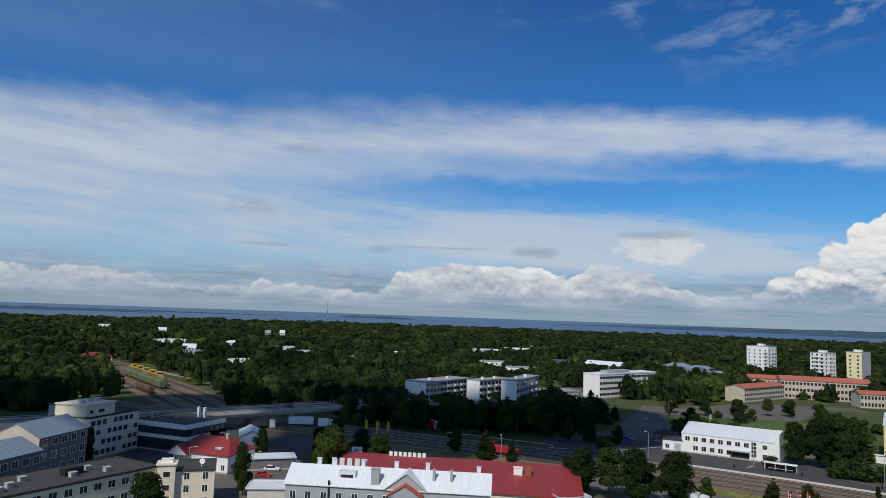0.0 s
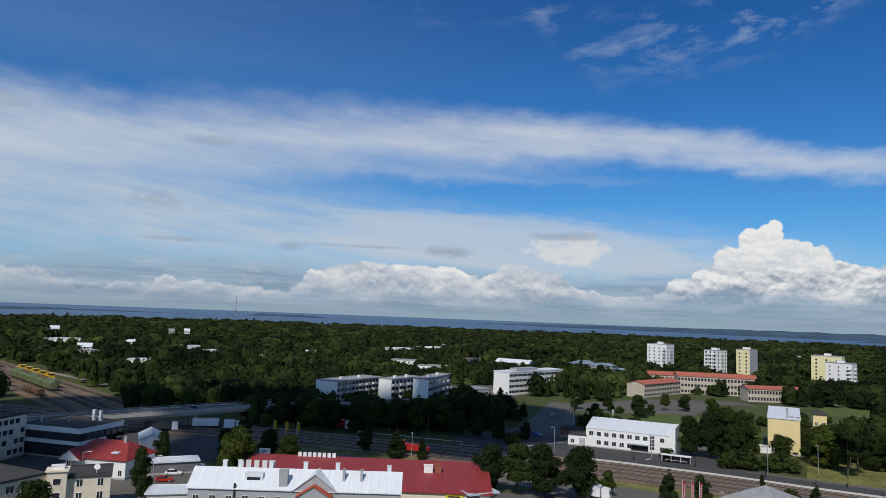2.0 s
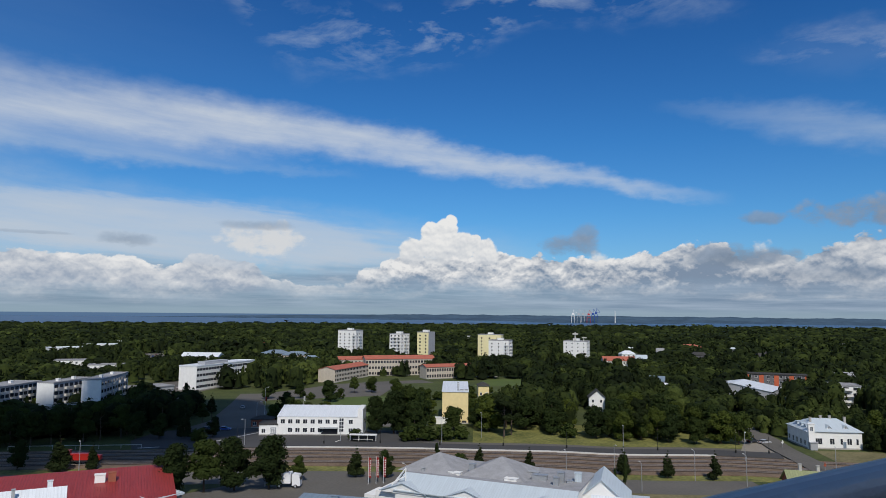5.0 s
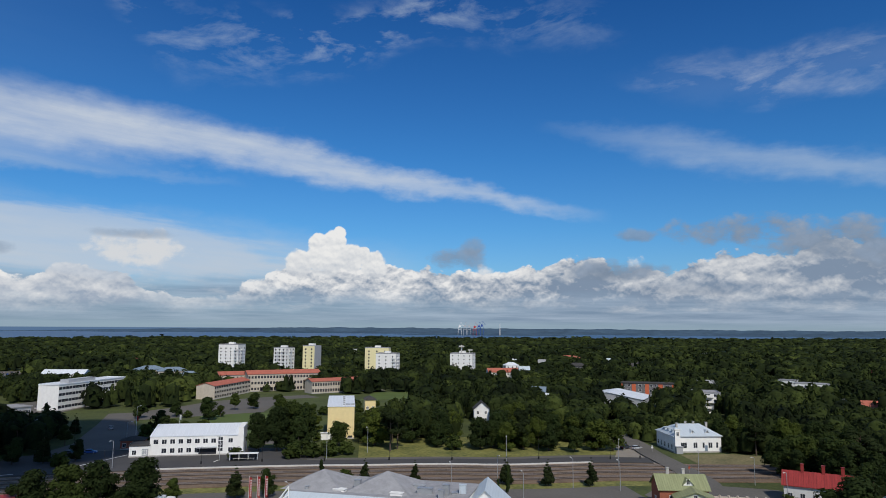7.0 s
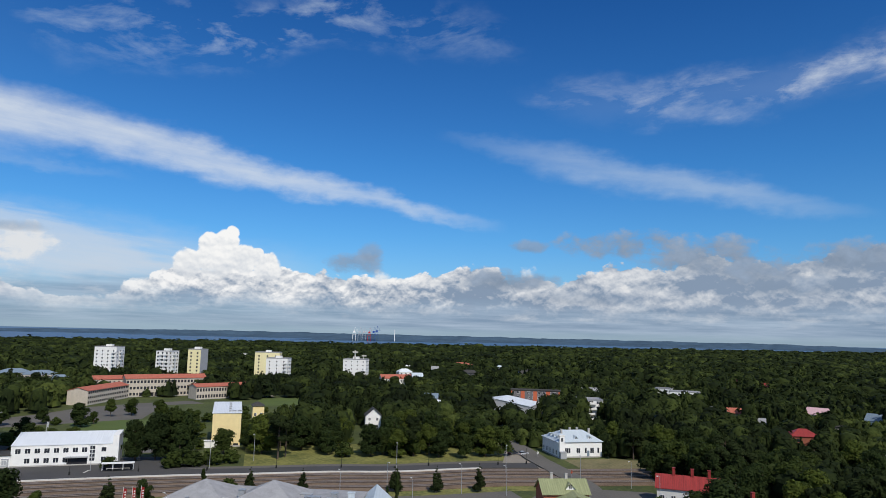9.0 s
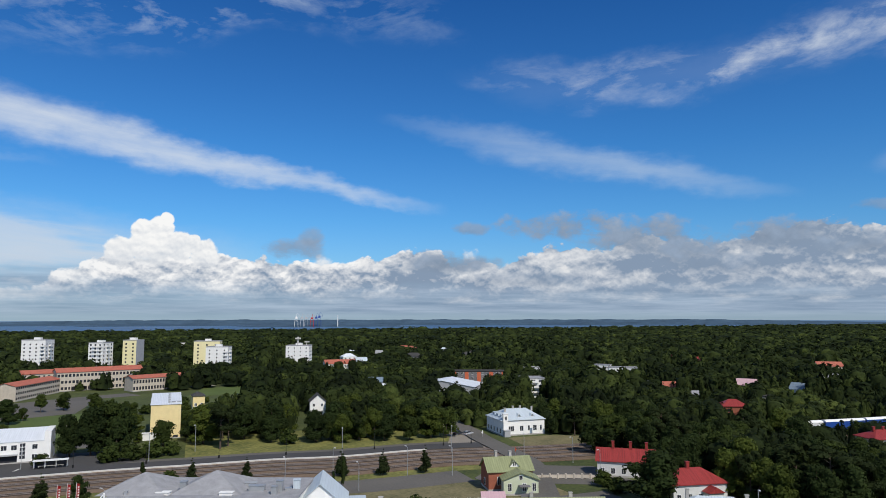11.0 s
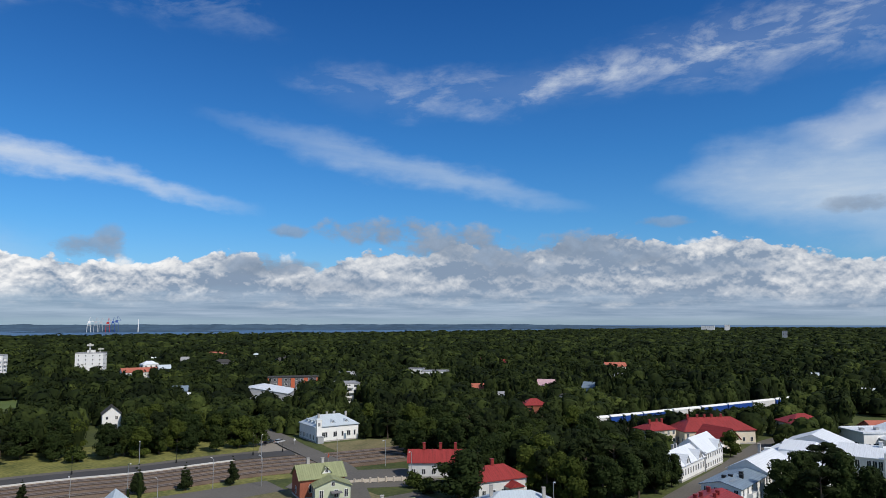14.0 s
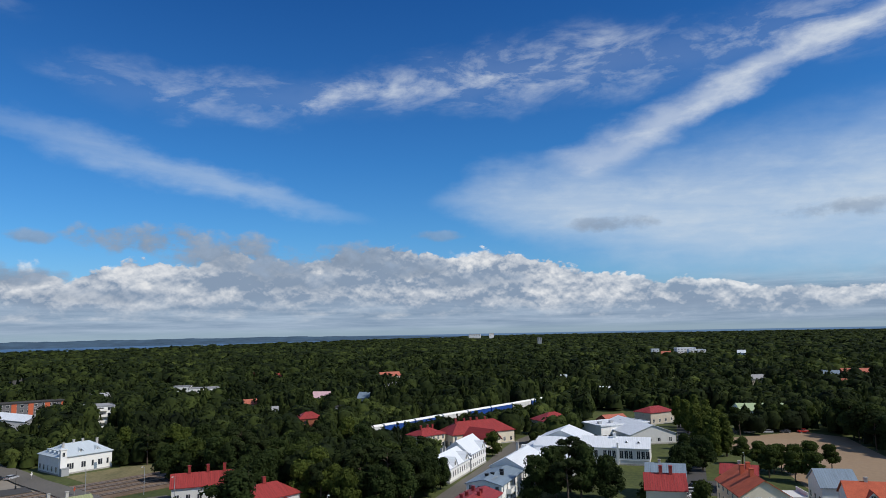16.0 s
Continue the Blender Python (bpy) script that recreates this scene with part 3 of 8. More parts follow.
def tube(bm, p, q, r0, r1=None, sides=8):
    p, q = Vector(p), Vector(q)
    r1 = r0 if r1 is None else r1
    turn = (q - p).to_track_quat("Z", "Y").to_matrix()
    rings = []
    for c, r in ((p, r0), (q, r1)):
        rings.append([bm.verts.new(c + turn @ Vector((r * math.cos(a), r * math.sin(a), 0))) for a in [2 * math.pi * i / sides for i in range(sides)]])
    for i in range(sides):
        j = (i + 1) % sides
        bm.faces.new((rings[0][i], rings[0][j], rings[1][j], rings[1][i]))
    bm.faces.new(rings[0][::-1])
    bm.faces.new(rings[1])


def smooth_line(points, step=6.0):
    """A Catmull-Rom line through the given plan points."""
    pts = [Vector(p) for p in points]
    pts = [2 * pts[0] - pts[1]] + pts + [2 * pts[-1] - pts[-2]]
    out = []
    for i in range(1, len(pts) - 2):
        p0, p1, p2, p3 = pts[i - 1:i + 3]
        n = max(2, int((p2 - p1).length / step))
        for k in range(n):
            t = k / n
            out.append(0.5 * ((2 * p1) + (p2 - p0) * t + (2 * p0 - 5 * p1 + 4 * p2 - p3) * t * t + (3 * p1 - p0 - 3 * p2 + p3) * t ** 3))
    out.append(pts[-2])
    return out


def offset(line, d):
    """The plan line moved d metres to its left."""
    res = []
    for i, p in enumerate(line):
        a, b = line[max(0, i - 1)], line[min(len(line) - 1, i + 1)]
        t = (b - a).normalized()
        res.append(p + Vector((-t.y, t.x)) * d)
    return res


OPEN = []


def ribbon(name, line, w0, w1, z0, z1, material, label="", parent=None):
    """A strip with thickness along a plan line, from w0 to w1 metres to its left."""
    bm = bmesh.new()
    lo, hi = offset(line, w0), offset(line, w1)
    if w1 - w0 > 2 and name != "meadow":
        OPEN.append([(q.x, q.y) for q in lo] + [(q.x, q.y) for q in hi[::-1]])
    rows = []
    for a, b in zip(lo, hi):
        rows.append([bm.verts.new((p.x, p.y, z)) for p, z in ((a, z0), (b, z0), (b, z1), (a, z1))])
    for r, s in zip(rows, rows[1:]):
        for i in range(4):
            j = (i + 1) % 4
            bm.faces.new((r[i], s[i], s[j], r[j]))
    bm.faces.new(rows[0][::-1])
    bm.faces.new(rows[-1])
    bmesh.ops.recalc_face_normals(bm, faces=bm.faces)
    return part(name, bm, material, parent, label)


def slab(name, corners, z0, z1, material, label="", parent=None):
    """A flat plate with thickness on a plan polygon."""
    OPEN.append(corners)
    bm = bmesh.new()
    lo = [bm.verts.new((x, y, z0)) for x, y in corners]
    hi = [bm.verts.new((x, y, z1)) for x, y in corners]
    n = len(corners)
    bm.faces.new(lo[::-1])
    bm.faces.new(hi)
    for i in range(n):
        j = (i + 1) % n
        bm.faces.new((lo[i], lo[j], hi[j], hi[i]))
    bmesh.ops.recalc_face_normals(bm, faces=bm.faces)
    return part(name, bm, material, parent, label)


def polar(az, r):
    return (math.sin(radians(az)) * r, math.cos(radians(az)) * r)


# ---- the ground, sea and far hills ----
bm = bmesh.new()
rings = []
for r in (60, 120, 240, 400, 700, 1200, 2000, 3000, 4000, 4950):
    rings.append([bm.verts.new((*polar(a, r), 0)) for a in range(0, 360, 5)])
bm.faces.new(rings[0][::-1])
for a, b in zip(rings, rings[1:]):
    for i in range(72):
        j = (i + 1) % 72
        bm.faces.new((a[i], b[i], b[j], a[j]))
bmesh.ops.recalc_face_normals(bm, faces=bm.faces)
for f in bm.faces:
    if f.normal.z < 0:
        f.normal_flip()
ground = tagged(part("ground", bm, M_grass), "green grassy ground of the flat coastal town", "ground", kind="structure")


def shore(az):
    """How far off the shoreline lies in each direction."""
    return float(np.interp(az, [-70, -35, -10, 20, 50, 66, 78, 88, 96], [1700, 1900, 2000, 2050, 2100, 2350, 2900, 3800, 4930])) + 60 * noise.noise(Vector((az * 0.35, 0, 3)))


bm = bmesh.new()
prev = None
for i in range(0, 331):
    az = -70 + i * 0.5
    a, b = bm.verts.new((*polar(az, shore(az)), 1.2)), bm.verts.new((*polar(az, 4950), 1.2))
    if prev:
        bm.faces.new((prev[0], prev[1], b, a))
    prev = (a, b)
sea = tagged(part("water", bm, M_water), "blue-grey sea reaching to the horizon", "sea", kind="structure")
for f in sea.data.polygons:
    if f.normal.z < 0:
        sea.data.flip_normals()
        break


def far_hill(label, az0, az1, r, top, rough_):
    """A long low wooded island or coast on the horizon, haze painted into its colour."""
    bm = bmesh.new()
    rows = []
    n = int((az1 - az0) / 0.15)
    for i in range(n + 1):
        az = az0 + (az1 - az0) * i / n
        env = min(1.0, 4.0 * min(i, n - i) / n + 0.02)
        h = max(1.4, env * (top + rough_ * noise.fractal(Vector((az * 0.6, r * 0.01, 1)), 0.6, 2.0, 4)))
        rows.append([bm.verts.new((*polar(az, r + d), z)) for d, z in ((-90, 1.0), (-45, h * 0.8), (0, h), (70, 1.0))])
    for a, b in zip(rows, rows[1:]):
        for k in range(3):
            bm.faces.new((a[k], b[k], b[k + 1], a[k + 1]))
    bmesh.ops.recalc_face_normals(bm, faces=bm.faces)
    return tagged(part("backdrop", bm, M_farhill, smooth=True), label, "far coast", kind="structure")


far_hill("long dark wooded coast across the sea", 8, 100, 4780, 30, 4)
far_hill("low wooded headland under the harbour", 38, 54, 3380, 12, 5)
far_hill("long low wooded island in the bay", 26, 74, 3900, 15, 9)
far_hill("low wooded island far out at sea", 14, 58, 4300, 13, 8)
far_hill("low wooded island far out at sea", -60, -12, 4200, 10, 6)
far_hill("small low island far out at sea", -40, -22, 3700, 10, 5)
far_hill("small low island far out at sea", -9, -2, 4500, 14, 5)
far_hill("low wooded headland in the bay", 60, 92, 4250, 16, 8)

# ---- railway, platform, roads and open ground ----
EDGE = smooth_line([(-420, 480), (-240, 372), (-150, 326), (-90, 297), (-38, 280), (-3, 264), (45, 241), (78, 225), (101, 211), (119, 199), (133, 188), (155, 172), (171, 157), (196, 141), (216, 122), (238, 102), (300, 47), (346, 9), (445, -68), (600, -180)])
tagged(ribbon("track_bed", EDGE, -26, 0.2, 0.0, 0.22, M_gravel), "brown ballast bed of the railway yard", "track bed", kind="structure")


def sleepers_along(line, every=0.65):
    out, carry = [], 0.0
    for p, q in zip(line, line[1:]):
        d = (q - p)
        l = d.length
        t = d / l
        s = carry
        while s < l:
            out.append((p + t * s, t))
            s += every
        carry = s - l
    return out


def track(line, off):
    """Two rails on sleepers."""
    centre = offset(line, off)
    ob = base("railway_track", Matrix(), "brown steel rails on dark sleepers in ballast", "railway track", "tracks of the railway yard")
    bed = ribbon("ballast_bed", centre, -1.7, 1.7, 0.18, 0.26, M_ballastdark, "dark oil-stained ballast", ob)
    for d in (-0.78, 0.78):
        ribbon("rail", centre, d - 0.05, d + 0.05, 0.30, 0.46, M_rail, "", ob)
    vs, fs = [], []
    for p, t in sleepers_along(centre):
        if p.x < -170 or p.x > 330:
            continue
        n = Vector((-t.y, t.x))
        i = len(vs)
        for z in (0.18, 0.31):
            for a, b in ((-1.3, -0.13), (1.3, -0.13), (1.3, 0.13), (-1.3, 0.13)):
                q = p + n * a + t * b
                vs.append((q.x, q.y, z))
        fs += [(i, i + 1, i + 5, i + 4), (i + 1, i + 2, i + 6, i + 5), (i + 2, i + 3, i + 7, i + 6), (i + 3, i, i + 4, i + 7), (i + 4, i + 5, i + 6, i + 7)]
    me = bpy.data.meshes.new("sleeper_bed")
    me.from_pydata(vs, [], fs)
    me.materials.append(M_sleeper)
    s = new("sleeper_bed", me)
    s.parent = ob
    s["kind"] = "stuff"
    return ob


for o in (-3.0, -8.5, -14.0, -20.5):
    track(EDGE, o)

part_of = [p for p in EDGE if 40 < p.x < 216]
plat = tagged(ribbon("platform", part_of, 0.3, 9.0, 0.0, 0.55, M_asphalt), "dark asphalt railway platform", "platform", kind="structure")
ribbon("platform_edge", [p for p in EDGE if 74 < p.x < 200], 0.0, 0.8, 0.0, 0.62, M_kerb, "pale concrete platform edge", plat)
path_line = [p for p in EDGE if 118 < p.x < 220]
tagged(ribbon("pavement", path_line, 9.0, 15.0, 0.0, 0.06, M_asphalt2), "pale worn asphalt path beside the platform", "path", kind="structure")
tagged(slab("station_square", [(38, 246), (62, 237), (86, 232), (116, 214), (132, 206), (140, 225), (116, 246), (92, 262), (70, 274), (52, 277), (40, 262)], 0.0, 0.10, M_asphalt), "dark asphalt square before the station", "square", kind="structure")
tagged(slab("pavement", [(44, 262), (70, 274), (92, 264), (112, 340), (128, 372), (112, 378), (96, 340), (74, 292)], 0.0, 0.05, M_asphalt2), "pale asphalt street behind the station", "street", kind="structure")
tagged(slab("pavement", [(128, 248), (136, 240), (150, 254), (141, 262)], 0.0, 0.05, M_asphalt2), "pale asphalt yard beside the station", "yard", kind="structure")
tagged(slab("lawn", [(120, 262), (141, 262), (152, 254), (178, 330), (146, 345), (128, 300)], 0.0, 0.03, M_lawn), "mown bright green lawn behind the station", "lawn", kind="structure")
tagged(slab("pavement", [(112, 345), (176, 335), (215, 385), (238, 380), (240, 398), (206, 402), (176, 400), (150, 385), (118, 372)], 0.0, 0.06, M_asphalt2), "worn asphalt yard in front of the school", "yard", kind="structure")
tagged(slab("pavement", [(40, 385), (92, 395), (100, 404), (140, 445), (120, 470), (60, 450)], 0.0, 0.06, M_asphalt2), "worn asphalt car park beside the office block", "car park", kind="structure")
ribbon("meadow", [p for p in EDGE if 130 < p.x < 214], 15.0, 58.0, 0.0, 0.04, M_meadow)
tagged(bpy.data.objects["meadow"], "rough yellow-green meadow beside the railway", "meadow", kind="structure")
tagged(slab("meadow", [(222, 116), (290, 58), (298, 66), (256, 104), (250, 118), (234, 130)], 0.0, 0.04, M_dryground), "dry trodden ground beside the tracks", "dry ground", kind="structure")
tagged(slab("sports_field", [(248, 350), (300, 330), (330, 360), (285, 385)], 0.0, 0.05, M_lawn), "green sports field near the school", "sports field", kind="structure")
tagged(slab("pavement", [(268, 402), (300, 392), (318, 418), (285, 428)], 0.0, 0.05, M_gravelpale), "pale gravel yard beside the school", "yard", kind="structure")
road_line = offset(EDGE, -37)
road = tagged(ribbon("road", [p for p in road_line if -30 < p.x < 176], -9.5, 4.8, 0.0, 0.05, M_asphalt2), "pale worn asphalt street along the railway", "road", kind="structure")
tagged(ribbon("verge", [p for p in offset(EDGE, -29) if -60 < p.x < 200], -3.2, 3.2, 0.0, 0.035, M_meadow), "dry grass verge between tracks and street", "verge", kind="structure")
SIDE_ROAD = smooth_line([(-244, 523), (-192, 472), (-154, 432), (-124, 395), (-103, 378)], 4)
crossing = smooth_line([(150, 72), (176, 88), (196, 101), (214, 122), (226, 137), (240, 152), (258, 175)], 4)
tagged(ribbon("road", crossing, -4.0, 4.0, 0.26, 0.50, M_asphalt2), "asphalt road over the level crossing", "road", kind="structure")
tagged(slab("pavement", [(171, 106), (190, 110), (198, 96), (205, 84), (190, 62), (178, 84), (166, 96)], 0.0, 0.07, M_asphalt2), "asphalt junction beside the level crossing", "junction", kind="structure")
tagged(slab("pavement", [(212, 124), (226, 140), (252, 172), (243, 178), (224, 150), (204, 138)], 0.0, 0.07, M_gravelpale), "pale gravel yard beside the villa", "yard", kind="structure")
tagged(slab("pavement", [(166, 78), (178, 70), (172, 60), (160, 68)], 0.0, 0.06, M_asphalt2), "asphalt yard behind the green house", "yard", kind="structure")
tagged(slab("yard_ground", [(126, 132), (150, 122), (168, 108), (178, 88), (162, 62), (142, 66), (118, 100)], 0.0, 0.025, M_dryground), "dry trodden ground round the old wooden house", "yard", kind="structure")
tagged(ribbon("road", SIDE_ROAD, -2.5, 2.5, 0.0, 0.06, M_gravelpale), "pale gravel road beside the goods sidings", "road", kind="structure")
street = smooth_line([(140, 19), (165, 9.5), (188, 2.2), (210, -5.2), (240, -15.5), (268, -23.5), (300, -36), (335, -62)], 5)
tagged(ribbon("road", street, -5.5, 5.5, 0.0, 0.06, M_asphalt2), "narrow asphalt street between wooden houses", "road", kind="structure")
avenue = smooth_line([(150, -46), (192, -64), (230, -78), (275, -92), (360, -120)], 5)
tagged(ribbon("road", avenue, -4.0, 4.0, 0.0, 0.06, M_asphalt), "dark asphalt street beside the sports ground", "road", kind="structure")
tagged(slab("sand_field", [(290, -115), (303, -150), (286, -160), (238, -148), (195, -121), (180, -112), (196, -99), (240, -108), (268, -104)], 0.0, 0.05, M_sand), "pale brown sand sports ground", "sports ground", kind="structure")
tagged(slab("pavement", [(194, -67), (212, -71), (211, -82), (192, -78)], 0.0, 0.06, M_asphalt), "dark asphalt car park", "car park", kind="structure")
tagged(slab("pavement", [(-60, 150), (-36, 150), (-34, 205), (-50, 216), (-72, 186)], 0.0, 0.05, M_asphalt2), "worn asphalt yard with parked cars", "yard", kind="structure")
tagged(slab("pavement", [(34, 150), (100, 128), (112, 150), (60, 186), (36, 180)], 0.0, 0.04, M_asphalt2), "worn asphalt car park beside the shops", "car park", kind="structure")
tagged(slab("pavement", [(-120, 225), (-40, 216), (-34, 262), (-90, 272), (-130, 262)], 0.0, 0.05, M_asphalt), "asphalt lorry park under the bridge", "yard", kind="structure")
tagged(slab("pavement", [(-94.5, 221.5), (-78, 214.5), (-69, 206), (-71, 190), (-90, 186), (-97, 200)], 0.0, 0.045, M_asphalt), "dark asphalt yard before the dark office", "yard", kind="structure")
SIDING = smooth_line([(-92, 312), (-126, 359), (-172, 420), (-222, 486), (-262, 540)], 6)
tagged(ribbon("track_bed", SIDING, -10, 26, 0.0, 0.18, M_gravel), "brown ballast of the goods sidings", "track bed", kind="structure")
for o in (-5.0, 5.0, 10.0, 20.0):
    track(SIDING, o)
# white lines on the square
for i, (p, q) in enumerate((((64, 231), (58, 243)), ((58, 243), (83, 256)), ((58, 243), (40, 247)), ((94, 219), (103, 227)))):
    tagged(ribbon("road_marking", [Vector(p), Vector(q)], -0.3, 0.3, 0.1, 0.13, M_stripe), "white painted line on dark asphalt", "road marking", kind="structure")

# ---- buildings ----
def frame_of(A, B):
    a, b = Vector(A), Vector(B)
    d = b - a
    return Matrix.Translation((a.x, a.y, 0)) @ Matrix.Rotation(math.atan2(d.y, d.x), 4, "Z"), d.length


WIN = {}


def lattice(xs, zs, solid, y0, y1):
    """A flat frame with holes, as one connected mesh: a grid of cells of which some are left out."""
    bm = bmesh.new()
    cache = {}

    def v(i, j, y):
        if (i, j, y) not in cache:
            cache[(i, j, y)] = bm.verts.new((xs[i], y, zs[j]))
        return cache[(i, j, y)]

    def full(i, j):
        return 0 <= i < len(xs) - 1 and 0 <= j < len(zs) - 1 and solid(i, j)

    for i in range(len(xs) - 1):
        for j in range(len(zs) - 1):
            if not full(i, j):
                continue
            bm.faces.new((v(i, j, y0), v(i + 1, j, y0), v(i + 1, j + 1, y0), v(i, j + 1, y0)))
            for (di, dj), (a, b) in (((-1, 0), ((i, j), (i, j + 1))), ((1, 0), ((i + 1, j + 1), (i + 1, j))), ((0, -1), ((i + 1, j), (i, j))), ((0, 1), ((i, j + 1), (i + 1, j + 1)))):
                if not full(i + di, j + dj):
                    bm.faces.new((v(*a, y0), v(*b, y0), v(*b, y1), v(*a, y1)))
    return bm


def window_mesh(w, h, frame_m, glass_m, bars):
    key = (round(w, 2), round(h, 2), frame_m.name, glass_m.name, bars)
    if key in WIN:
        return WIN[key]
    f = 0.09
    xs = [-w / 2 - f, -w / 2]
    for i in range(bars):
        x = -w / 2 + w * (i + 1) / (bars + 1)
        xs += [x - 0.035, x + 0.035]
    xs += [w / 2, w / 2 + f]
    zs = [-f, 0, h, h + f]
    bm = lattice(xs, zs, lambda i, j: j != 1 or i % 2 == 0, -0.05, 0.03)
    fm = bpy.data.meshes.new("window")
    bm.to_mesh(fm)
    bm.free()
    fm.materials.append(frame_m)
    bm = boxes((-w / 2, -0.02, 0, w / 2, 0.02, h))
    gm = bpy.data.meshes.new("pane")
    bm.to_mesh(gm)
    bm.free()
    gm.materials.append(glass_m)
    WIN[key] = (fm, gm)
    return WIN[key]


FAR_WIN = {}


def add_window(parent, x, y, z, turn, w, h, frame_m=None, bars=1):
    if frame_m == "far":
        if (w, h) not in FAR_WIN:
            bm = boxes((-w / 2, -0.06, 0, w / 2, 0.02, h))
            me = bpy.data.meshes.new("window")
            bm.to_mesh(me)
            bm.free()
            me.materials.append(M_glass)
            FAR_WIN[(w, h)] = me
        return share("window", FAR_WIN[(w, h)], parent, pose(x, y, z, 0, 0, turn))
    fm, gm = window_mesh(w, h, frame_m or M_trim, M_glass, bars)
    ob = share("window", fm, parent, pose(x, y, z, 0, 0, turn))
    share("pane", gm, ob, Matrix())
    return ob


def chimney(parent, x, y, z0, z1, w=0.7, d=0.6, material=None):
    bm = boxes((x - w / 2, y - d / 2, z0, x + w / 2, y + d / 2, z1), (x - w / 2 - 0.08, y - d / 2 - 0.08, z1, x + w / 2 + 0.08, y + d / 2 + 0.08, z1 + 0.12))
    return part("chimney", bm, material or M_concrete, parent)


def house(name, label, A, B, depth, h, roof="gable", rise=3.0, wall=None, roofm=None, over=0.45, rows=2, cols=5, sides=2, win=(1.1, 1.5), sill=1.0, bars=1,
          along=True, chimneys=(), trim=None, category="house", hip=0.0, skip=(), floors=None, framem=None, group=""):
    """A building whose front, A to B as it is seen left to right, faces the tower; depth runs away from it."""
    wall, roofm = wall or M_white, roofm or M_metalred
    m, L = frame_of(A, B)
    ob = base(name, m, label, category, group)
    W = depth
    bm = bmesh.new()
    if roof == "gable" and along:
        prism(bm, [(0, 0), (W, 0), (W, h), (W / 2, h + rise), (0, h)], lambda a, z, s: (s, a, z), L)
    elif roof == "gable":
        prism(bm, [(0, 0), (L, 0), (L, h), (L / 2, h + rise), (0, h)], lambda a, z, s: (a, s, z), W)
    else:
        box(bm, 0, 0, 0, L, W, h)
    part("wall", bm, wall, ob)
    bm = bmesh.new()
    o, t = over, 0.18
    if roof == "gable":
        S, N = (W, L) if along else (L, W)
        k = rise / (S / 2)
        prof = [(-o, h - o * k), (S / 2, h + rise), (S + o, h - o * k), (S + o, h - o * k + t), (S / 2, h + rise + t), (-o, h - o * k + t)]
        if along:
            prism(bm, prof, lambda a, z, s: (s - o, a, z + 0.01), L + 2 * o)
        else:
            prism(bm, prof, lambda a, z, s: (a, s - o, z + 0.01), W + 2 * o)
    elif roof == "hip":
        ins = hip or W / 2
        lo = [bm.verts.new(p) for p in ((-o, -o, h), (L + o, -o, h), (L + o, W + o, h), (-o, W + o, h))]
        hi = [bm.verts.new(p) for p in ((-o, -o, h + t), (L + o, -o, h + t), (L + o, W + o, h + t), (-o, W + o, h + t))]
        if L >= W:
            r0, r1 = bm.verts.new((min(ins, L / 2 - 0.1), W / 2, h + rise)), bm.verts.new((max(L - ins, L / 2 + 0.1), W / 2, h + rise))
            top = ((hi[0], hi[1], r1, r0), (hi[1], hi[2], r1), (hi[2], hi[3], r0, r1), (hi[3], hi[0], r0))
        else:
            ins = hip or L / 2
            r0, r1 = bm.verts.new((L / 2, min(ins, W / 2 - 0.1), h + rise)), bm.verts.new((L / 2, max(W - ins, W / 2 + 0.1), h + rise))
            top = ((hi[0], hi[1], r0), (hi[1], hi[2], r1, r0), (hi[2], hi[3], r1), (hi[3], hi[0], r0, r1))
        for f in top:
            bm.faces.new(f)
        bm.faces.new(lo[::-1])
        for i in range(4):
            j = (i + 1) % 4
            bm.faces.new((lo[i], lo[j], hi[j], hi[i]))
        bmesh.ops.recalc_face_normals(bm, faces=bm.faces)
    elif roof == "shed":
        prism(bm, [(-o, h), (W + o, h), (W + o, h + rise + t), (-o, h + t)], lambda a, z, s: (s - o, a, z), L + 2 * o)
    else:
        box(bm, -o, -o, h, L + o, W + o, h + 0.25)
        for b in ((-o, -o, L + o, -o + 0.25), (-o, W + o - 0.25, L + o, W + o), (-o, -o + 0.25, -o + 0.25, W + o - 0.25), (L + o - 0.25, -o + 0.25, L + o, W + o - 0.25)):
            box(bm, b[0], b[1], h + 0.25, b[2], b[3], h + 0.25 + rise)
    part("roof", bm, roofm, ob)
    part("plinth", boxes((-0.06, -0.06, 0, L + 0.06, W + 0.06, 0.5)), M_concrete, ob)
    fh = h / max(rows, 1) if floors is None else floors
    w, wh = win
    for r in range(rows):
        z = sill + r * fh
        if z + wh > h - 0.1:
            continue
        for c in range(cols):
            if (r, c) not in skip:
                add_window(ob, L * (c + 0.5) / cols, 0, z, 0, w, wh, framem, bars)
        for c in range(sides):
            add_window(ob, 0, W * (c + 0.5) / sides, z, -90, w, wh, framem, bars)
            add_window(ob, L, W * (c + 0.5) / sides, z, 90, w, wh, framem, bars)
    for c in chimneys:
        x, y = c[0] * L, c[1] * W
        chimney(ob, x, y, c[2] if len(c) > 2 else h, c[3] if len(c) > 3 else h + rise + 1.0)
    return ob, L



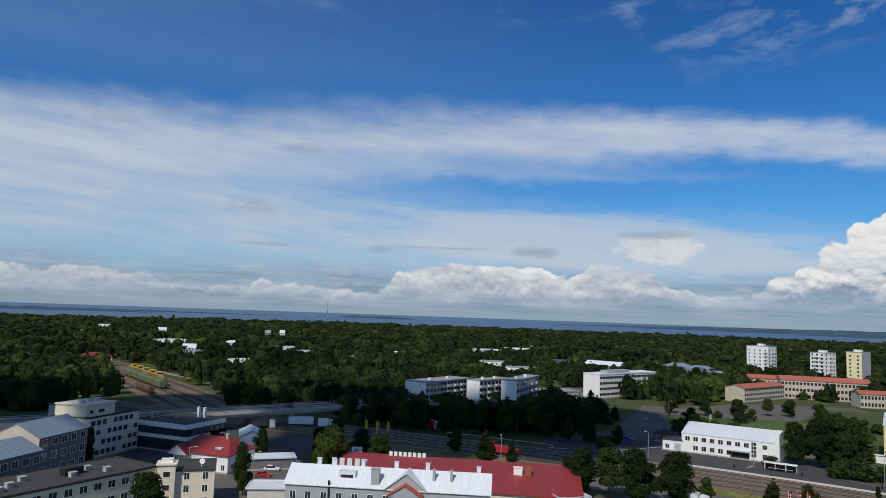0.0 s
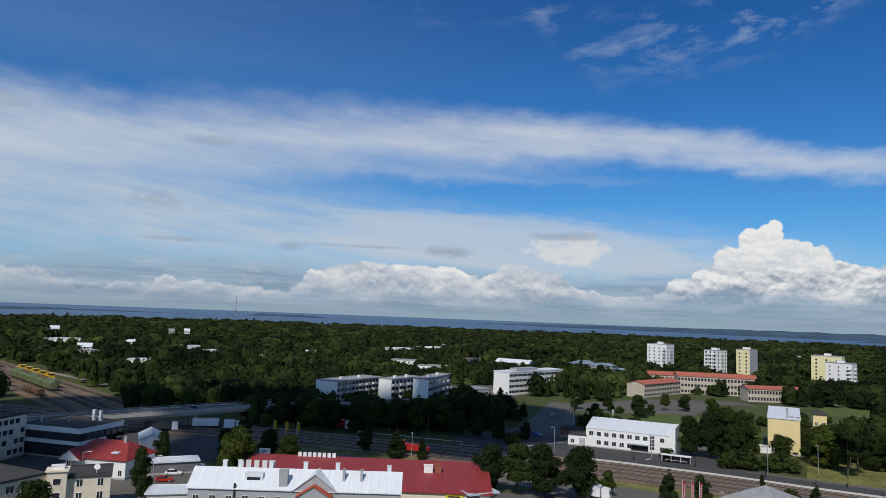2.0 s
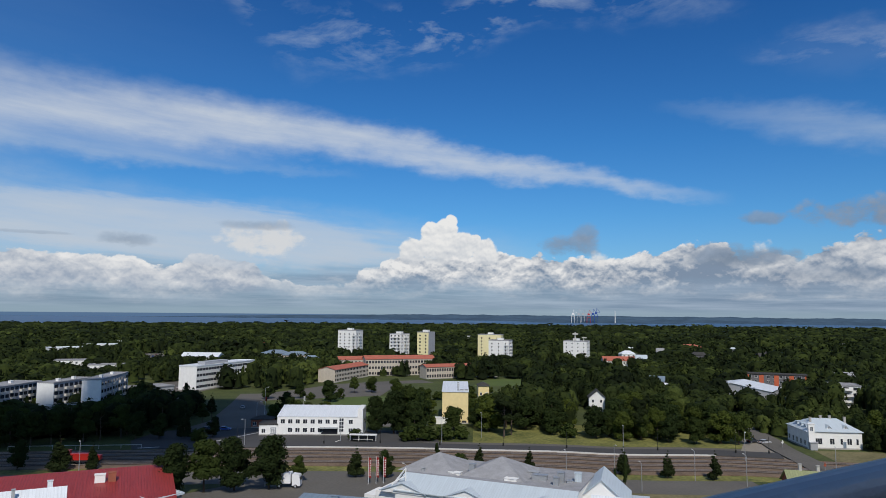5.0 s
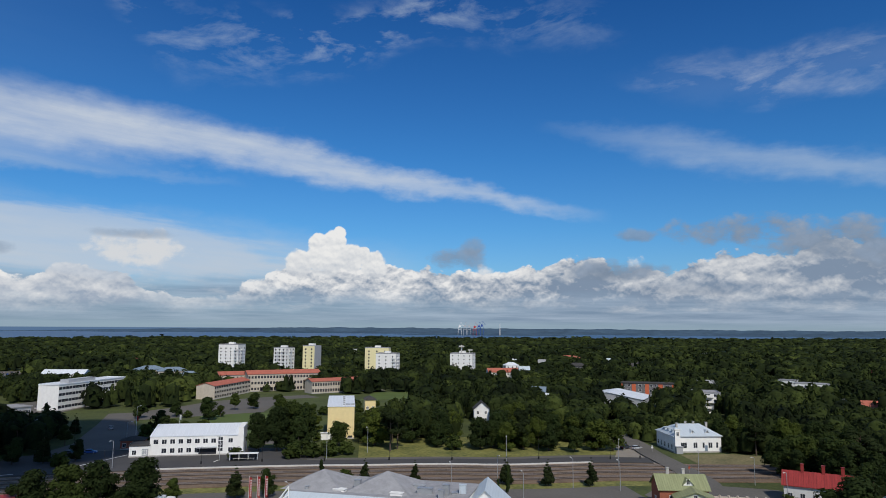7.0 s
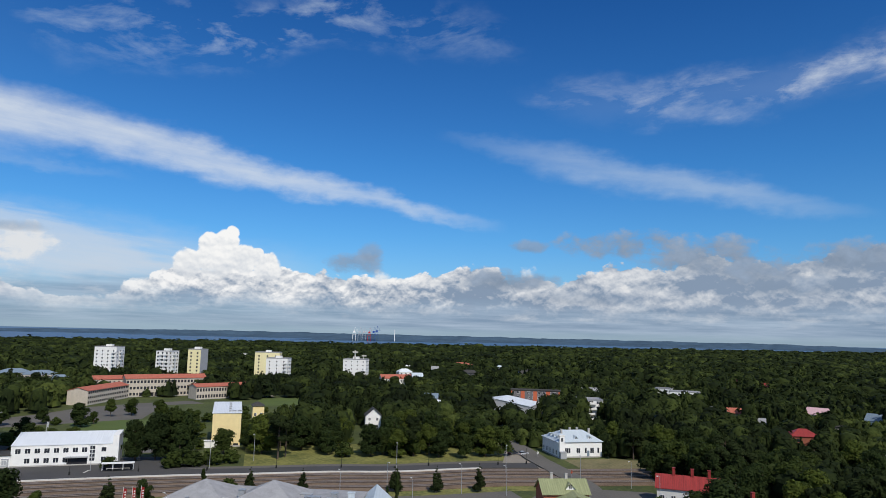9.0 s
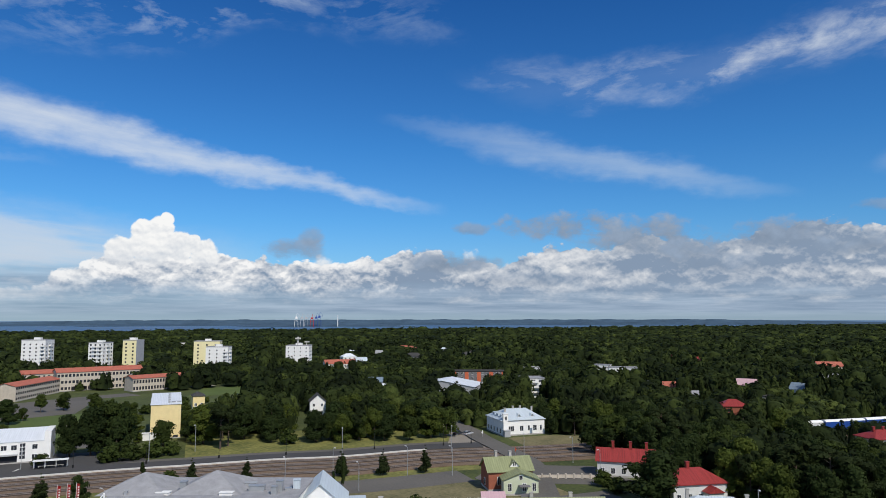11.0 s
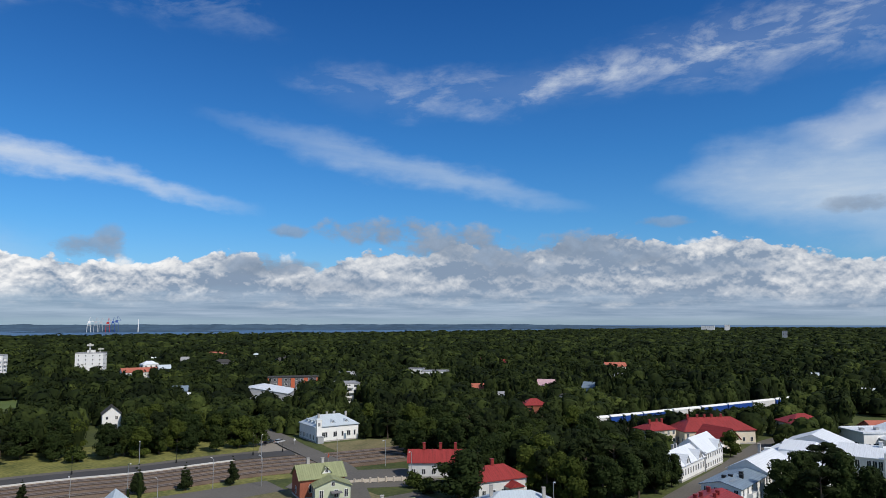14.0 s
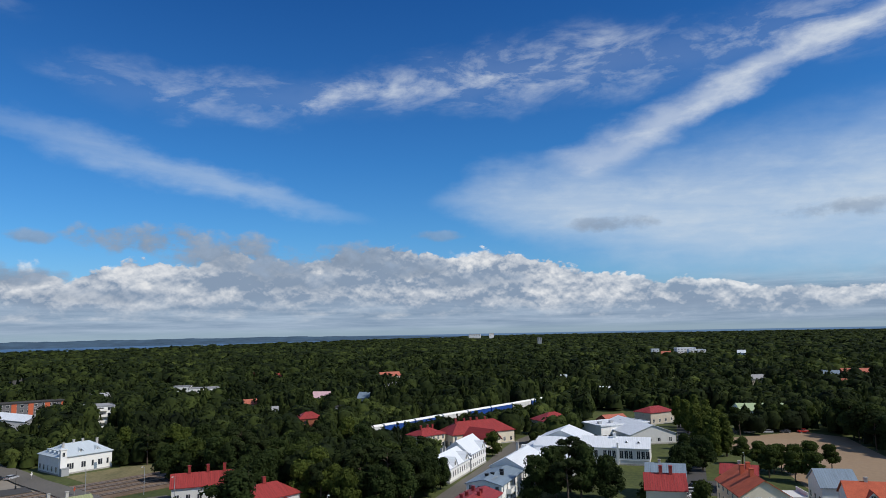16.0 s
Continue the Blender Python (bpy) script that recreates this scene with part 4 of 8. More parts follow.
def front_gable(ob, x, w, h0, rise, depth, wall, roofm, z_win=None, out=0.3):
    """A gabled dormer or wall gable on the front slope."""
    bm = bmesh.new()
    prism(bm, [(x - w / 2, h0 - 0.3), (x + w / 2, h0 - 0.3), (x + w / 2, h0), (x, h0 + rise), (x - w / 2, h0)], lambda a, z, s: (a, s - out, z), depth)
    g = part("gable", bm, wall, ob)
    k = rise / (w / 2)
    o, t = 0.3, 0.15
    bm = bmesh.new()
    prism(bm, [(x - w / 2 - o, h0 - o * k), (x, h0 + rise), (x + w / 2 + o, h0 - o * k), (x + w / 2 + o, h0 - o * k + t), (x, h0 + rise + t), (x - w / 2 - o, h0 - o * k + t)], lambda a, z, s: (a, s - out - 0.3, z + 0.02), depth + 0.3)
    part("gable_roof", bm, roofm, ob)
    if z_win is not None:
        add_window(ob, x, -out, z_win, 0, min(1.0, w * 0.3), 1.2)
    return g


def band_course(ob, L, W, z0, z1, material, name="band", out=0.12):
    bm = boxes((-out, -out, z0, L + out, 0, z1), (-out, 0, z0, 0, W, z1), (L, 0, z0, L + out, W, z1))
    return part(name, bm, material, ob)


def balcony(ob, x, y, z, w, d, wall=None):
    """A slab with a solid parapet, standing out of the front."""
    bm = boxes((x - w / 2, y - d, z - 0.15, x + w / 2, y, z), (x - w / 2, y - d, z, x + w / 2, y - d + 0.1, z + 1.0), (x - w / 2, y - d + 0.1, z, x - w / 2 + 0.1, y, z + 1.0), (x + w / 2 - 0.1, y - d + 0.1, z, x + w / 2, y, z + 1.0))
    return part("balcony", bm, wall or M_white, ob)


def vent(ob, x, y, z, w=1.2, d=1.0, h=0.8, material=None, name="roof_vent"):
    bm = boxes((x - w / 2, y - d / 2, z, x + w / 2, y + d / 2, z + h), (x - w / 2 - 0.1, y - d / 2 - 0.1, z + h, x + w / 2 + 0.1, y + d / 2 + 0.1, z + h + 0.1))
    return part(name, bm, material or M_steel, ob)


# -- the station quarter --
station, sl = house("railway_station", "white two-storey functionalist railway station with pale metal roof", (87.5, 248), (114, 231.5), 12, 6.7, "shed", 2.6, M_white, M_metalwhite, over=0.15, rows=0, category="railway station")
for c in range(10):
    if c < 8:
        add_window(station, 2.0 + c * 2.75, 0, 4.3, 0, 1.5, 1.45, bars=1)
    if 1 <= c < 6 and c != 0:
        add_window(station, 2.0 + c * 2.75, 0, 1.2, 0, 1.5, 1.5, M_trim if c == 1 else M_white, bars=1)
add_window(station, sl - 4.2, 0, 4.3, 0, 1.4, 1.4)
add_window(station, sl - 4.2, 0, 1.2, 0, 1.4, 1.4)
for k in range(4):
    add_window(station, sl - 7.6, 0, 1.4 + k * 1.25, 0, 1.5, 1.05, bars=1)
# no recess is built: a dark sheet on the wall stands for its shade
part("entrance", boxes((sl - 15, -0.03, 0.1, sl - 9, 0.05, 2.7)), M_dark, station, "flat dark panel painted as the shade in the entrance")
part("canopy", boxes((sl - 15.4, -1.6, 2.7, sl - 8.8, 0, 3.0)), M_greytrim, station, "flat grey entrance canopy")
part("end_wall", boxes((sl - 1.6, -0.2, 0, sl + 0.25, 12.3, 9.6)), M_white, station, "raised white end wall")
for k in range(17):
    part("roof_seam", boxes((0.8 + k * 1.65, 0.1, 6.90, 0.87 + k * 1.65, 12.0, 6.97)), M_metalwhite, station).matrix_basis = Matrix.Translation((0, 0, 6.9)) @ Matrix.Rotation(math.atan2(2.6, 12.3), 4, "X") @ Matrix.Translation((0, 0, -6.88))
wing, _ = house("station_wing", "low white station wing with dark roof", (81.5, 250.5), (87.4, 247.6), 9, 3.8, "flat", 0.15, M_white, M_bitumen, rows=1, cols=2, sides=1, win=(1.3, 1.4), over=0.2, category="railway station")
part("garage_door", boxes((4.1, -0.04, 0.1, 6.2, 0.05, 2.9)), M_greytrim, wing)
kiosk, _ = house("kiosk", "small brown kiosk with a yellow sign", (84, 268), (91, 264), 6, 3.2, "hip", 1.2, M_brick, M_bitumen, rows=1, cols=3, sides=1, win=(1.2, 1.2))
shelter = base("platform_shelter", frame_of((104.5, 221.5), (112, 216.5))[0], "glazed white platform shelter with flat roof", "shelter")
part("roof", boxes((-0.3, -0.3, 2.6, 9.3, 2.1, 2.8)), M_trim, shelter)
part("back_wall", boxes((0, 1.7, 0.55, 9, 1.78, 2.6)), M_glass, shelter)
for x in (0, 3, 6, 9):
    part("post", boxes((x - 0.06, 0, 0.55, x + 0.06, 0.12, 2.6)), M_trim, shelter)
    part("post", boxes((x - 0.06, 1.58, 0.55, x + 0.06, 1.70, 2.6)), M_trim, shelter)
part("bench", boxes((1, 0.9, 0.95, 8, 1.4, 1.02), (1.2, 1.0, 0.55, 1.3, 1.3, 0.95), (7.7, 1.0, 0.55, 7.8, 1.3, 0.95)), M_kerb, shelter)

# -- apartment and office blocks --
for lab, A, B, W, h, n, en in (("long white four-storey apartment block with flat roof", (-6, 342), (17, 373), 13, 11.6, 13, M_white), ("white four-storey apartment block with flat roof", (21, 350), (38, 370), 8, 12.6, 8, M_white), ("white four-storey apartment block with pale flat roof", (39, 343), (55, 378), 8, 13.8, 10, M_white)):
    ob, L = house("apartment_block", lab, A, B, W, h, "flat", 0.25, M_blockside, M_greyfelt, rows=4, cols=n, sides=0, win=(2.2, 1.5), over=0.25, framem="far", category="apartment block", group="row of apartment blocks")
    part("end_wall", boxes((-0.18, -0.1, 0, 0, W + 0.1, h)), en, ob, "plain white end wall")
    for k in range(2):
        vent(ob, L * (0.3 + 0.4 * k), W * 0.5, h + 0.25, 1.6, 1.4, 1.1, M_white, "stair_head")
    for k in range(n // 2):
        for r in range(1, 4):
            balcony(ob, L * (2 * k + 0.5) / n, 0, r * h / 4 + 0.1, 2.4, 1.1, M_kerb)
office, ol = house("office_block", "long white office block with dark window bands", (94, 402), (138, 438), 12, 13.6, "flat", 0.3, M_white, M_metalwhite, rows=0, over=0.2, category="office block")
for r in range(4):
    for c in range(22):
        add_window(office, ol * (c + 0.5) / 22, 0, 1.6 + r * 3.2, 0, 2.2, 1.4, "far", 1)
vent(office, ol * 0.4, 6, 13.9, 22, 5, 1.6, M_grey, "plant_room")
ob, L = house("low_pavilion", "low grey pavilion with a flat pale roof", (60, 389), (81, 397), 14, 4.2, "flat", 0.25, M_grey, M_greyfelt, rows=1, cols=8, sides=2, win=(1.8, 1.6), category="pavilion")

# -- school --
school, L = house("school_wing", "long low school wing with red tiled roof", (181, 408), (219, 437), 12, 8.2, "gable", 1.8, M_beige, M_tilered, rows=3, cols=22, sides=0, win=(1.2, 1.3), framem="far", category="school", group="school buildings")
part("end_wall", boxes((-0.15, -0.15, 0, 0, 12.15, 8.2)), M_beige, school)
school, L = house("school_building", "long three-storey school with red tiled roof", (219, 441), (268, 427), 13, 11.8, "gable", 2.2, M_beige, M_tilered, rows=3, cols=24, sides=0, win=(1.4, 1.7), framem="far", category="school", group="school buildings")
# the depth behind the pillars is only a dark sheet, shade as colour
part("arcade", boxes((8, -0.06, 0.3, 24, 0.05, 2.8)), M_dark, school, "flat dark panel painted as the shade under the arcade")
for k in range(6):
    part("pillar", boxes((8 + k * 3.2 - 0.3, -0.4, 0.2, 8 + k * 3.2 + 0.3, -0.06, 2.9)), M_beige, school)
house("school_wing", "low school wing with red tiled roof", (246, 402), (283, 397), 12, 8.0, "gable", 1.6, M_beige, M_tilered, rows=2, cols=20, sides=0, win=(1.2, 2.0), framem="far", category="school", group="school buildings")
house("school_wing", "small school wing behind with red tiled roof", (205, 455), (226, 450), 12, 11.0, "gable", 2.0, M_beige, M_tilered, rows=3, cols=8, sides=2, framem="far", category="school", group="school buildings")

yellow, L = house("yellow_house", "tall plain yellow gable-ended house with pale metal roof", (154.8, 240.3), (163.7, 234.3), 27, 12.8, "shed", 1.6, M_yellow, M_metalwhite, over=0.25, rows=0, category="apartment house")
part("porch", boxes((-2.5, -1.5, 0, 4.5, 0, 2.6), (-2.8, -1.8, 2.6, 4.8, 0.1, 2.8)), M_white, yellow)
for k in range(2):
    part("basement_window", boxes((5.6 + k * 2.6, -0.05, 0.5, 7.4 + k * 2.6, 0.02, 1.3)), M_dark, yellow)
for k in range(5):
    vent(yellow, 6.5, 3 + 4.6 * k, 13.2 + 0.28 * k, 0.8, 0.5, 0.35, M_greytrim)
for k in range(2):
    vent(yellow, 10 - 2 * k, 3.2, 13.2, 1.6, 0.5, 0.4, M_greytrim)

# -- tower blocks --
def tower(lab, az, d, w, dep, top, wm, cols, side_m=None, turn=0.0, gap=(1.3, 1.4), balconies=0):
    p = Vector(polar(az, d))
    q = p + Vector(polar(az + 90 + turn, w))
    ob, L = house("tower_block", lab, p, q, dep, top, "flat", 0.35, wm, M_greyfelt, rows=int(top / 2.9), cols=cols, sides=3, win=gap, floors=2.9, over=0.1, framem="far", category="tower block", group="tower blocks")
    vent(ob, L * 0.5, dep * 0.5, top + 0.25, 5, 4, 1.8, M_white, "lift_room")
    if side_m:
        part("side_wall", boxes((L, -0.1, 0, L + 0.15, dep, top)), side_m, ob)
    for r in range(1, int(top / 2.9)):
        for k in range(balconies):
            balcony(ob, L - 1.8 - k * 4.2, 0, r * 2.9, 3.0, 1.3)
        if balconies:
            b = balcony(ob, 0, 0, 0, 3.6, 1.3)
            b.matrix_basis = pose(L, dep * 0.5, r * 2.9, 0, 0, 90)
    return ob


tower("white nine-storey tower block with balconies", 24.1, 640, 18, 16, 28, M_white, 4, None, 25, (1.1, 1.2), balconies=1)
tower("white tower block with dark balcony columns", 28.35, 600, 11, 16, 26.2, M_white, 3, None, 30, balconies=2)
tower("pale yellow tower block with a dark glazed side", 30.65, 610, 11, 14, 27.6, M_paleyellow, 2, M_grey, 25)
tower("cream tower block behind a white one", 35.7, 640, 22, 14, 25.0, M_paleyellow, 3, None, 10)
tower("white tower block with small windows", 36.6, 600, 18, 14, 21.5, M_white, 3, None, 15, (1.0, 1.1), balconies=1)
ob = tower("white tower block with a lone aerial on its roof", 42.75, 560, 18.5, 14, 23.4, M_white, 4, None, 12, (0.8, 0.9))
part("roof_cabin", boxes((8, 5, 23.6, 9, 6, 30.5), (6.6, 3.8, 28.6, 10.5, 7.4, 29.8)), M_kerb, ob)
part("roof_cabin", boxes((15, 5, 23.6, 15.6, 5.6, 27), (14, 4, 26, 17.5, 7, 26.8)), M_kerb, ob)
ob, L = house("balcony_block", "white four-storey block with wide white balcony bands", (345, 182), (352.5, 172), 14, 11.5, "flat", 0.3, M_white, M_greyfelt, rows=4, cols=3, sides=5, win=(2.2, 1.4), over=0.3, category="apartment block")
for r in range(4):
    balcony(ob, L * 0.36, 0, r * 2.85 + 1.0, L * 0.72, 1.6)
ob, L = house("orange_block", "low block with orange panels and a dark flat roof", (391, 262), (415, 228), 11, 9.2, "flat", 0.25, M_greybrick, M_bitumen, rows=3, cols=12, sides=2, win=(1.6, 1.4), category="apartment block")
for k in range(5):
    part("panel", boxes((2 + k * 8.4, -0.12, 0.6, 4.6 + k * 8.4, 0, 8.8)), M_orange, ob, "orange wall panel")
house("hall", "wide hall with a shallow white roof", (322, 244), (336, 208), 28, 6.2, "gable", 3.2, M_grey, M_metalwhite, rows=0, along=False, category="hall")
house("villa", "large white villa with terracotta roof", (420, 406), (441, 391), 13, 7.2, "gable", 3.0, M_white, M_tilered, rows=2, cols=7, sides=2, category="villa")
house("villa", "small white gabled house among trees", (234, 236), (239.5, 231), 9, 6.4, "gable", 3.2, M_white, M_bitumen, rows=2, cols=2, sides=2, along=False, win=(0.9, 1.2), category="house")
house("garden_house", "small yellow house with dark roof", (219, 304), (224, 301), 8, 6.0, "hip", 2.0, M_yellow, M_bitumen, rows=1, cols=2, sides=1)

# -- white villa by the level crossing --
villa, vl = house("white_villa", "white wooden villa with grey metal roof and dormers", (235.8, 133.5), (250.2, 122.4), 16, 5.8, "hip", 3.6, M_white, M_metalblue, rows=1, cols=0, sides=5, win=(1.0, 1.7), hip=4.5, chimneys=((0.2, 0.35, 7, 9.9), (0.45, 0.5, 8, 10.2), (0.62, 0.5, 8, 10.2), (0.9, 0.5, 7, 9.8)), category="villa")
for x, n in ((3.9, 3), (8.3, 2), (11.4, 1), (14.0, 2), (16.6, 1)):
    add_window(villa, x, 0, 1.7, 0, 0.72 * n, 1.9, bars=n - 1 if n > 1 else 0)
part("bay", boxes((0.2, -1.0, 0, 2.2, 0, 8.4), (0, -1.2, 8.4, 2.4, 0.2, 8.6)), M_white, villa, "narrow white stair tower")
add_window(villa, 1.2, -1.0, 6.2, 0, 0.8, 1.4)
part("porch", boxes((0.0, -2.6, 0, 2.4, -1.0, 2.4), (-0.2, -2.8, 2.4, 2.6, -1.0, 2.6)), M_greytrim, villa)
for x in (8.0, 13.6):
    front_gable(villa, x, 1.8, 6.8, 1.0, 3.6, M_white, M_metalblue, 6.6, -1.6)
for y in (3.5, 7.0, 10.5):
    part("dormer", boxes((0.9, y - 0.8, 6.5, 3.2, y + 0.8, 7.8), (0.7, y - 1.0, 7.8, 3.6, y + 1.0, 7.95)), M_metalblue, villa)
part("door", boxes((11.9, -0.06, 0.4, 12.9, 0.04, 2.6)), M_metalslate, villa)

# -- left edge of the town --
ob, L = house("grey_block", "dark grey three-storey block with blue-grey metal roof", (-94.6, 166.5), (-91.7, 183.0), 13, 13, "gable", 3.0, M_greybrick, M_metalslate, rows=4, cols=5, sides=0, over=0.3, win=(1.7, 1.6), category="office block")
bm = bmesh.new()
prism(bm, [(0, 0), (13, 0), (13, 13), (6.5, 16), (0, 13)], lambda a, z, s: (s - 0.12, a, z), 0.12)
part("gable_wall", bm, M_beige, ob, "beige rendered gable wall")
ob, L = house("grey_block", "long dark grey three-storey block with blue-grey metal roof", (-98.5, 134), (-92.0, 163.2), 13, 11, "gable", 2.6, M_greybrick, M_metalslate, rows=3, cols=10, sides=0, over=0.3, win=(1.7, 1.6), category="office block")
part("parapet", boxes((L - 0.3, -0.4, 10.8, L + 0.1, 6.5, 11.2)), M_white, ob).matrix_basis = Matrix.Translation((0, 0, -1.0)) @ Matrix.Rotation(0.0, 4, "X")
cream, L = house("cream_office", "cream four-storey office block with flat roof and penthouse", (-100.5, 201.5), (-95.0, 221.5), 13, 12, "flat", 0.25, M_cream, M_bitumen, rows=0, over=0.1, category="office block")
for r in range(4):
    for c in range(9):
        if (r * 3 + c * 2) % 5:
            add_window(cream, L * (c + 0.6) / 9.2, 0, 1.2 + r * 2.9, 0, 1.5, 1.3, M_greytrim, 0)
part("penthouse", boxes((-0.1, 1.5, 12.25, 11.5, 12.6, 15.6), (-0.4, 1.2, 15.6, 11.8, 12.9, 15.9)), M_cream, cream)
add_window(cream, 2.0, 1.5, 13.3, 0, 1.2, 0.8, M_greytrim, 0)
add_window(cream, 6.0, 1.5, 13.3, 0, 2.2, 0.8, M_greytrim, 0)
for k in range(3):
    vent(cream, 3 + 3 * k, 6, 15.9, 1.3, 1.3, 0.9)
dark, L = house("dark_office", "low dark office block with white horizontal bands", (-97, 223.5), (-77.6, 215.6), 18, 8.6, "flat", 0.2, M_dark, M_bitumen, rows=0, over=0.05, category="office block")
band_course(dark, L, 18, 7.4, 8.9, M_white, out=0.25)
band_course(dark, L, 18, 4.0, 5.1, M_white, out=0.25)
for r in (0.8, 5.3):
    for c in range(8):
        add_window(dark, L * (c + 0.5) / 8, 0, r, 0, 2.0, 1.7, M_black, 0)
    for c in range(7):
        add_window(dark, L, 18 * (c + 0.5) / 7, r, 90, 2.0, 1.7, M_black, 0)
for k in range(3):
    vent(dark, 3 + 5.5 * k, 4 + 5 * k, 8.9, 0.5, 0.5, 1.4)
for x in (6.5, 9.0):
    c = part("chimney", boxes((0, 0, 8.8, 0.8, 0.8, 12.2)), M_white, dark)
    c.matrix_basis = Matrix.Translation((x + 6, 14, 0))
rh, L = house("red_roofed_house", "white house with a large red metal roof", (-74.0, 197.2), (-57.0, 191.8), 13, 4.8, "hip", 4.0, M_white, M_metalred, rows=1, cols=6, sides=3, hip=4.0, win=(1.0, 1.4), chimneys=((0.75, 0.45),))
front_gable(rh, 2.2, 6.5, 4.6, 2.4, 6.0, M_white, M_metalred, 3.0, 1.5)
vent(rh, 13.6, 2.0, 6.2, 2.0, 1.6, 0.3, M_metalwhite, "skylight")
fb, L = house("flat_roofed_block", "cream block with a wide dark flat roof and vents", (-81, 124), (-62.2, 156.5), 15, 9.6, "flat", 0.25, M_cream, M_bitumen, rows=3, cols=12, sides=0, over=0.2, win=(1.6, 1.4), category="office block")
for x, y in ((6, 4), (9, 6), (21, 5), (26, 8), (13, 9), (28, 4)):
    vent(fb, x, y, 9.85, 1.3, 1.1, 0.9, M_concrete)
part("roof_cabin", boxes((20, 6, 9.9, 24, 8, 11.4)), M_black, fb)
fb2, L = house("stair_block", "cream block with dark flat roof and aerials", (-62.0, 157.0), (-50.5, 160.5), 11, 8.4, "flat", 0.25, M_cream, M_bitumen, rows=3, cols=3, sides=2, over=0.2, category="office block")
part("stair_tower", boxes((-0.2, -1.6, 0, 3.6, 2.4, 10.2), (-0.5, -1.9, 10.2, 3.9, 2.7, 10.5)), M_cream, fb2)
for k in range(3):
    add_window(fb2, 1.8, -1.6, 1.8 + 2.9 * k, 0, 1.4, 1.2, M_trim, 0)
vent(fb2, 1.7, 0.5, 10.5, 2.4, 1.4, 0.7, M_white)
bm = bmesh.new()
tube(bm, (0, 0, 0), (0, 0, 1.0), 0.05)
tube(bm, (0, -0.15, 1.1), (0.1, -0.55, 1.35), 0.15, 0.65, 14)
part("dish", bm, M_white, fb2, "white satellite dish").matrix_basis = Matrix.Translation((9, 2, 8.9))
house("shed", "long low shed with a white flat roof", (-56, 196), (-40.5, 201), 6, 3.2, "flat", 0.15, M_greybrick, M_metalwhite, rows=0)
house("shed", "low shed with a pale flat roof", (-44, 165), (-35, 166), 7, 3.4, "flat", 0.15, M_kerb, M_metalwhite, rows=0)
house("shed", "small shed with a grey metal roof", (-63.5, 226), (-57, 228), 12, 4.2, "gable", 1.6, M_white, M_metalblue, rows=0, along=False)
house("shed", "low concrete hall with dark flat roof", (-150, 268), (-138, 262), 12, 6.0, "flat", 0.2, M_concrete, M_bitumen, rows=1, cols=3)

# -- the long white-roofed building and the supermarket --
lb, L = house("long_building", "grey building with white metal roof, dormers and chimneys", (-32.5, 152.5), (11.7, 148.3), 10, 8.2, "gable", 3.1, M_grey, M_metalwhite, rows=2, cols=13, sides=2, over=0.35, win=(1.2, 1.6), category="town building")
for x, z1 in ((6, 12.5), (9.5, 12.2), (16, 12.6), (23.5, 12.6), (30.5, 12.6), (41.8, 12.4)):
    chimney(lb, x, 5.4, 10.6, z1 + 0.2, 0.9, 0.7, M_metalwhite)
for x in (32.2, 36.0):
    chimney(lb, x, 2.6, 9.0, 12.2, 0.55, 0.7, M_greytrim)
chimney(lb, 19.6, 1.2, 7.5, 12.0, 1.8, 1.4, M_greytrim)
part("dormer", boxes((11.2, 1.9, 9.0, 15.0, 4.8, 10.9)), M_metalwhite, lb)
add_window(lb, 13.1, 1.9, 9.4, 0, 2.6, 0.7, M_black, 0)
front_gable(lb, 26.5, 9.0, 8.2, 3.4, 5.6, M_grey, M_metalwhite, None, 0.3)
front_gable(lb, 26.5, 7.0, 7.4, 2.2, 3.0, M_grey, M_tileorange, None, 2.4)
part("gutter_pipe", boxes((9.5, -0.25, 0, 9.9, -0.02, 9.3)), M_black, lb)
sm, L = house("supermarket", "low supermarket with a wide red metal roof", (-27, 169.5), (34, 161), 22, 4.6, "shed", 2.6, M_cream, M_metalred, rows=0, over=0.5, category="shop")
part("sign_panel", boxes((51, -0.15, 2.6, 55.2, -0.02, 4.6)), M_signyellow, sm, "yellow sign panel")
part("sign_bar", boxes((51.5, -0.18, 3.8, 54.4, -0.15, 4.1)), M_black, sm)
part("sign_bar", boxes((51.7, -0.18, 3.0, 54.0, -0.15, 3.4)), M_black, sm)
vent(sm, 46.5, 13.5, 6.2, 2.2, 1.6, 1.8, M_white, "roof_cabin")
vent(sm, 49.0, 13.5, 6.2, 1.6, 1.6, 2.1, M_brick, "roof_cabin")
for k in range(4):
    vent(sm, 36.5 + 0.9 * k, 8.5, 6.2, 0.6, 0.6, 0.8, M_concrete)
house("shop_annex", "pale flat-roofed annex beside the supermarket", (29, 160.5), (36, 163), 10, 4.6, "flat", 0.2, M_greybrick, M_metalblue, rows=0, category="shop")
house("white_shed", "low building with a white gabled roof", (21.5, 147.5), (34.5, 146), 10, 3.8, "gable", 2.2, M_cream, M_metalwhite, rows=1, cols=5, category="building")

# -- shopping hall with pale roofs --
sr, L = house("slate_roofed_hall", "long low hall with a slate-blue metal roof and vents", (47.9, 131.9), (91.0, 86.4), 10.5, 5.9, "shed", 1.5, M_white, M_metalslate, over=0.3, rows=0, category="hall")
for x, y in ((0.12, 8.8), (0.30, 8.4), (0.36, 7.2), (0.43, 9.0), (0.50, 8.2), (0.64, 8.6), (0.84, 8.0), (0.92, 9.0)):
    vent(sr, x * L, y, 5.9 + 1.5 * y / 10.5, 1.5, 0.8, 0.8, M_metalslate)
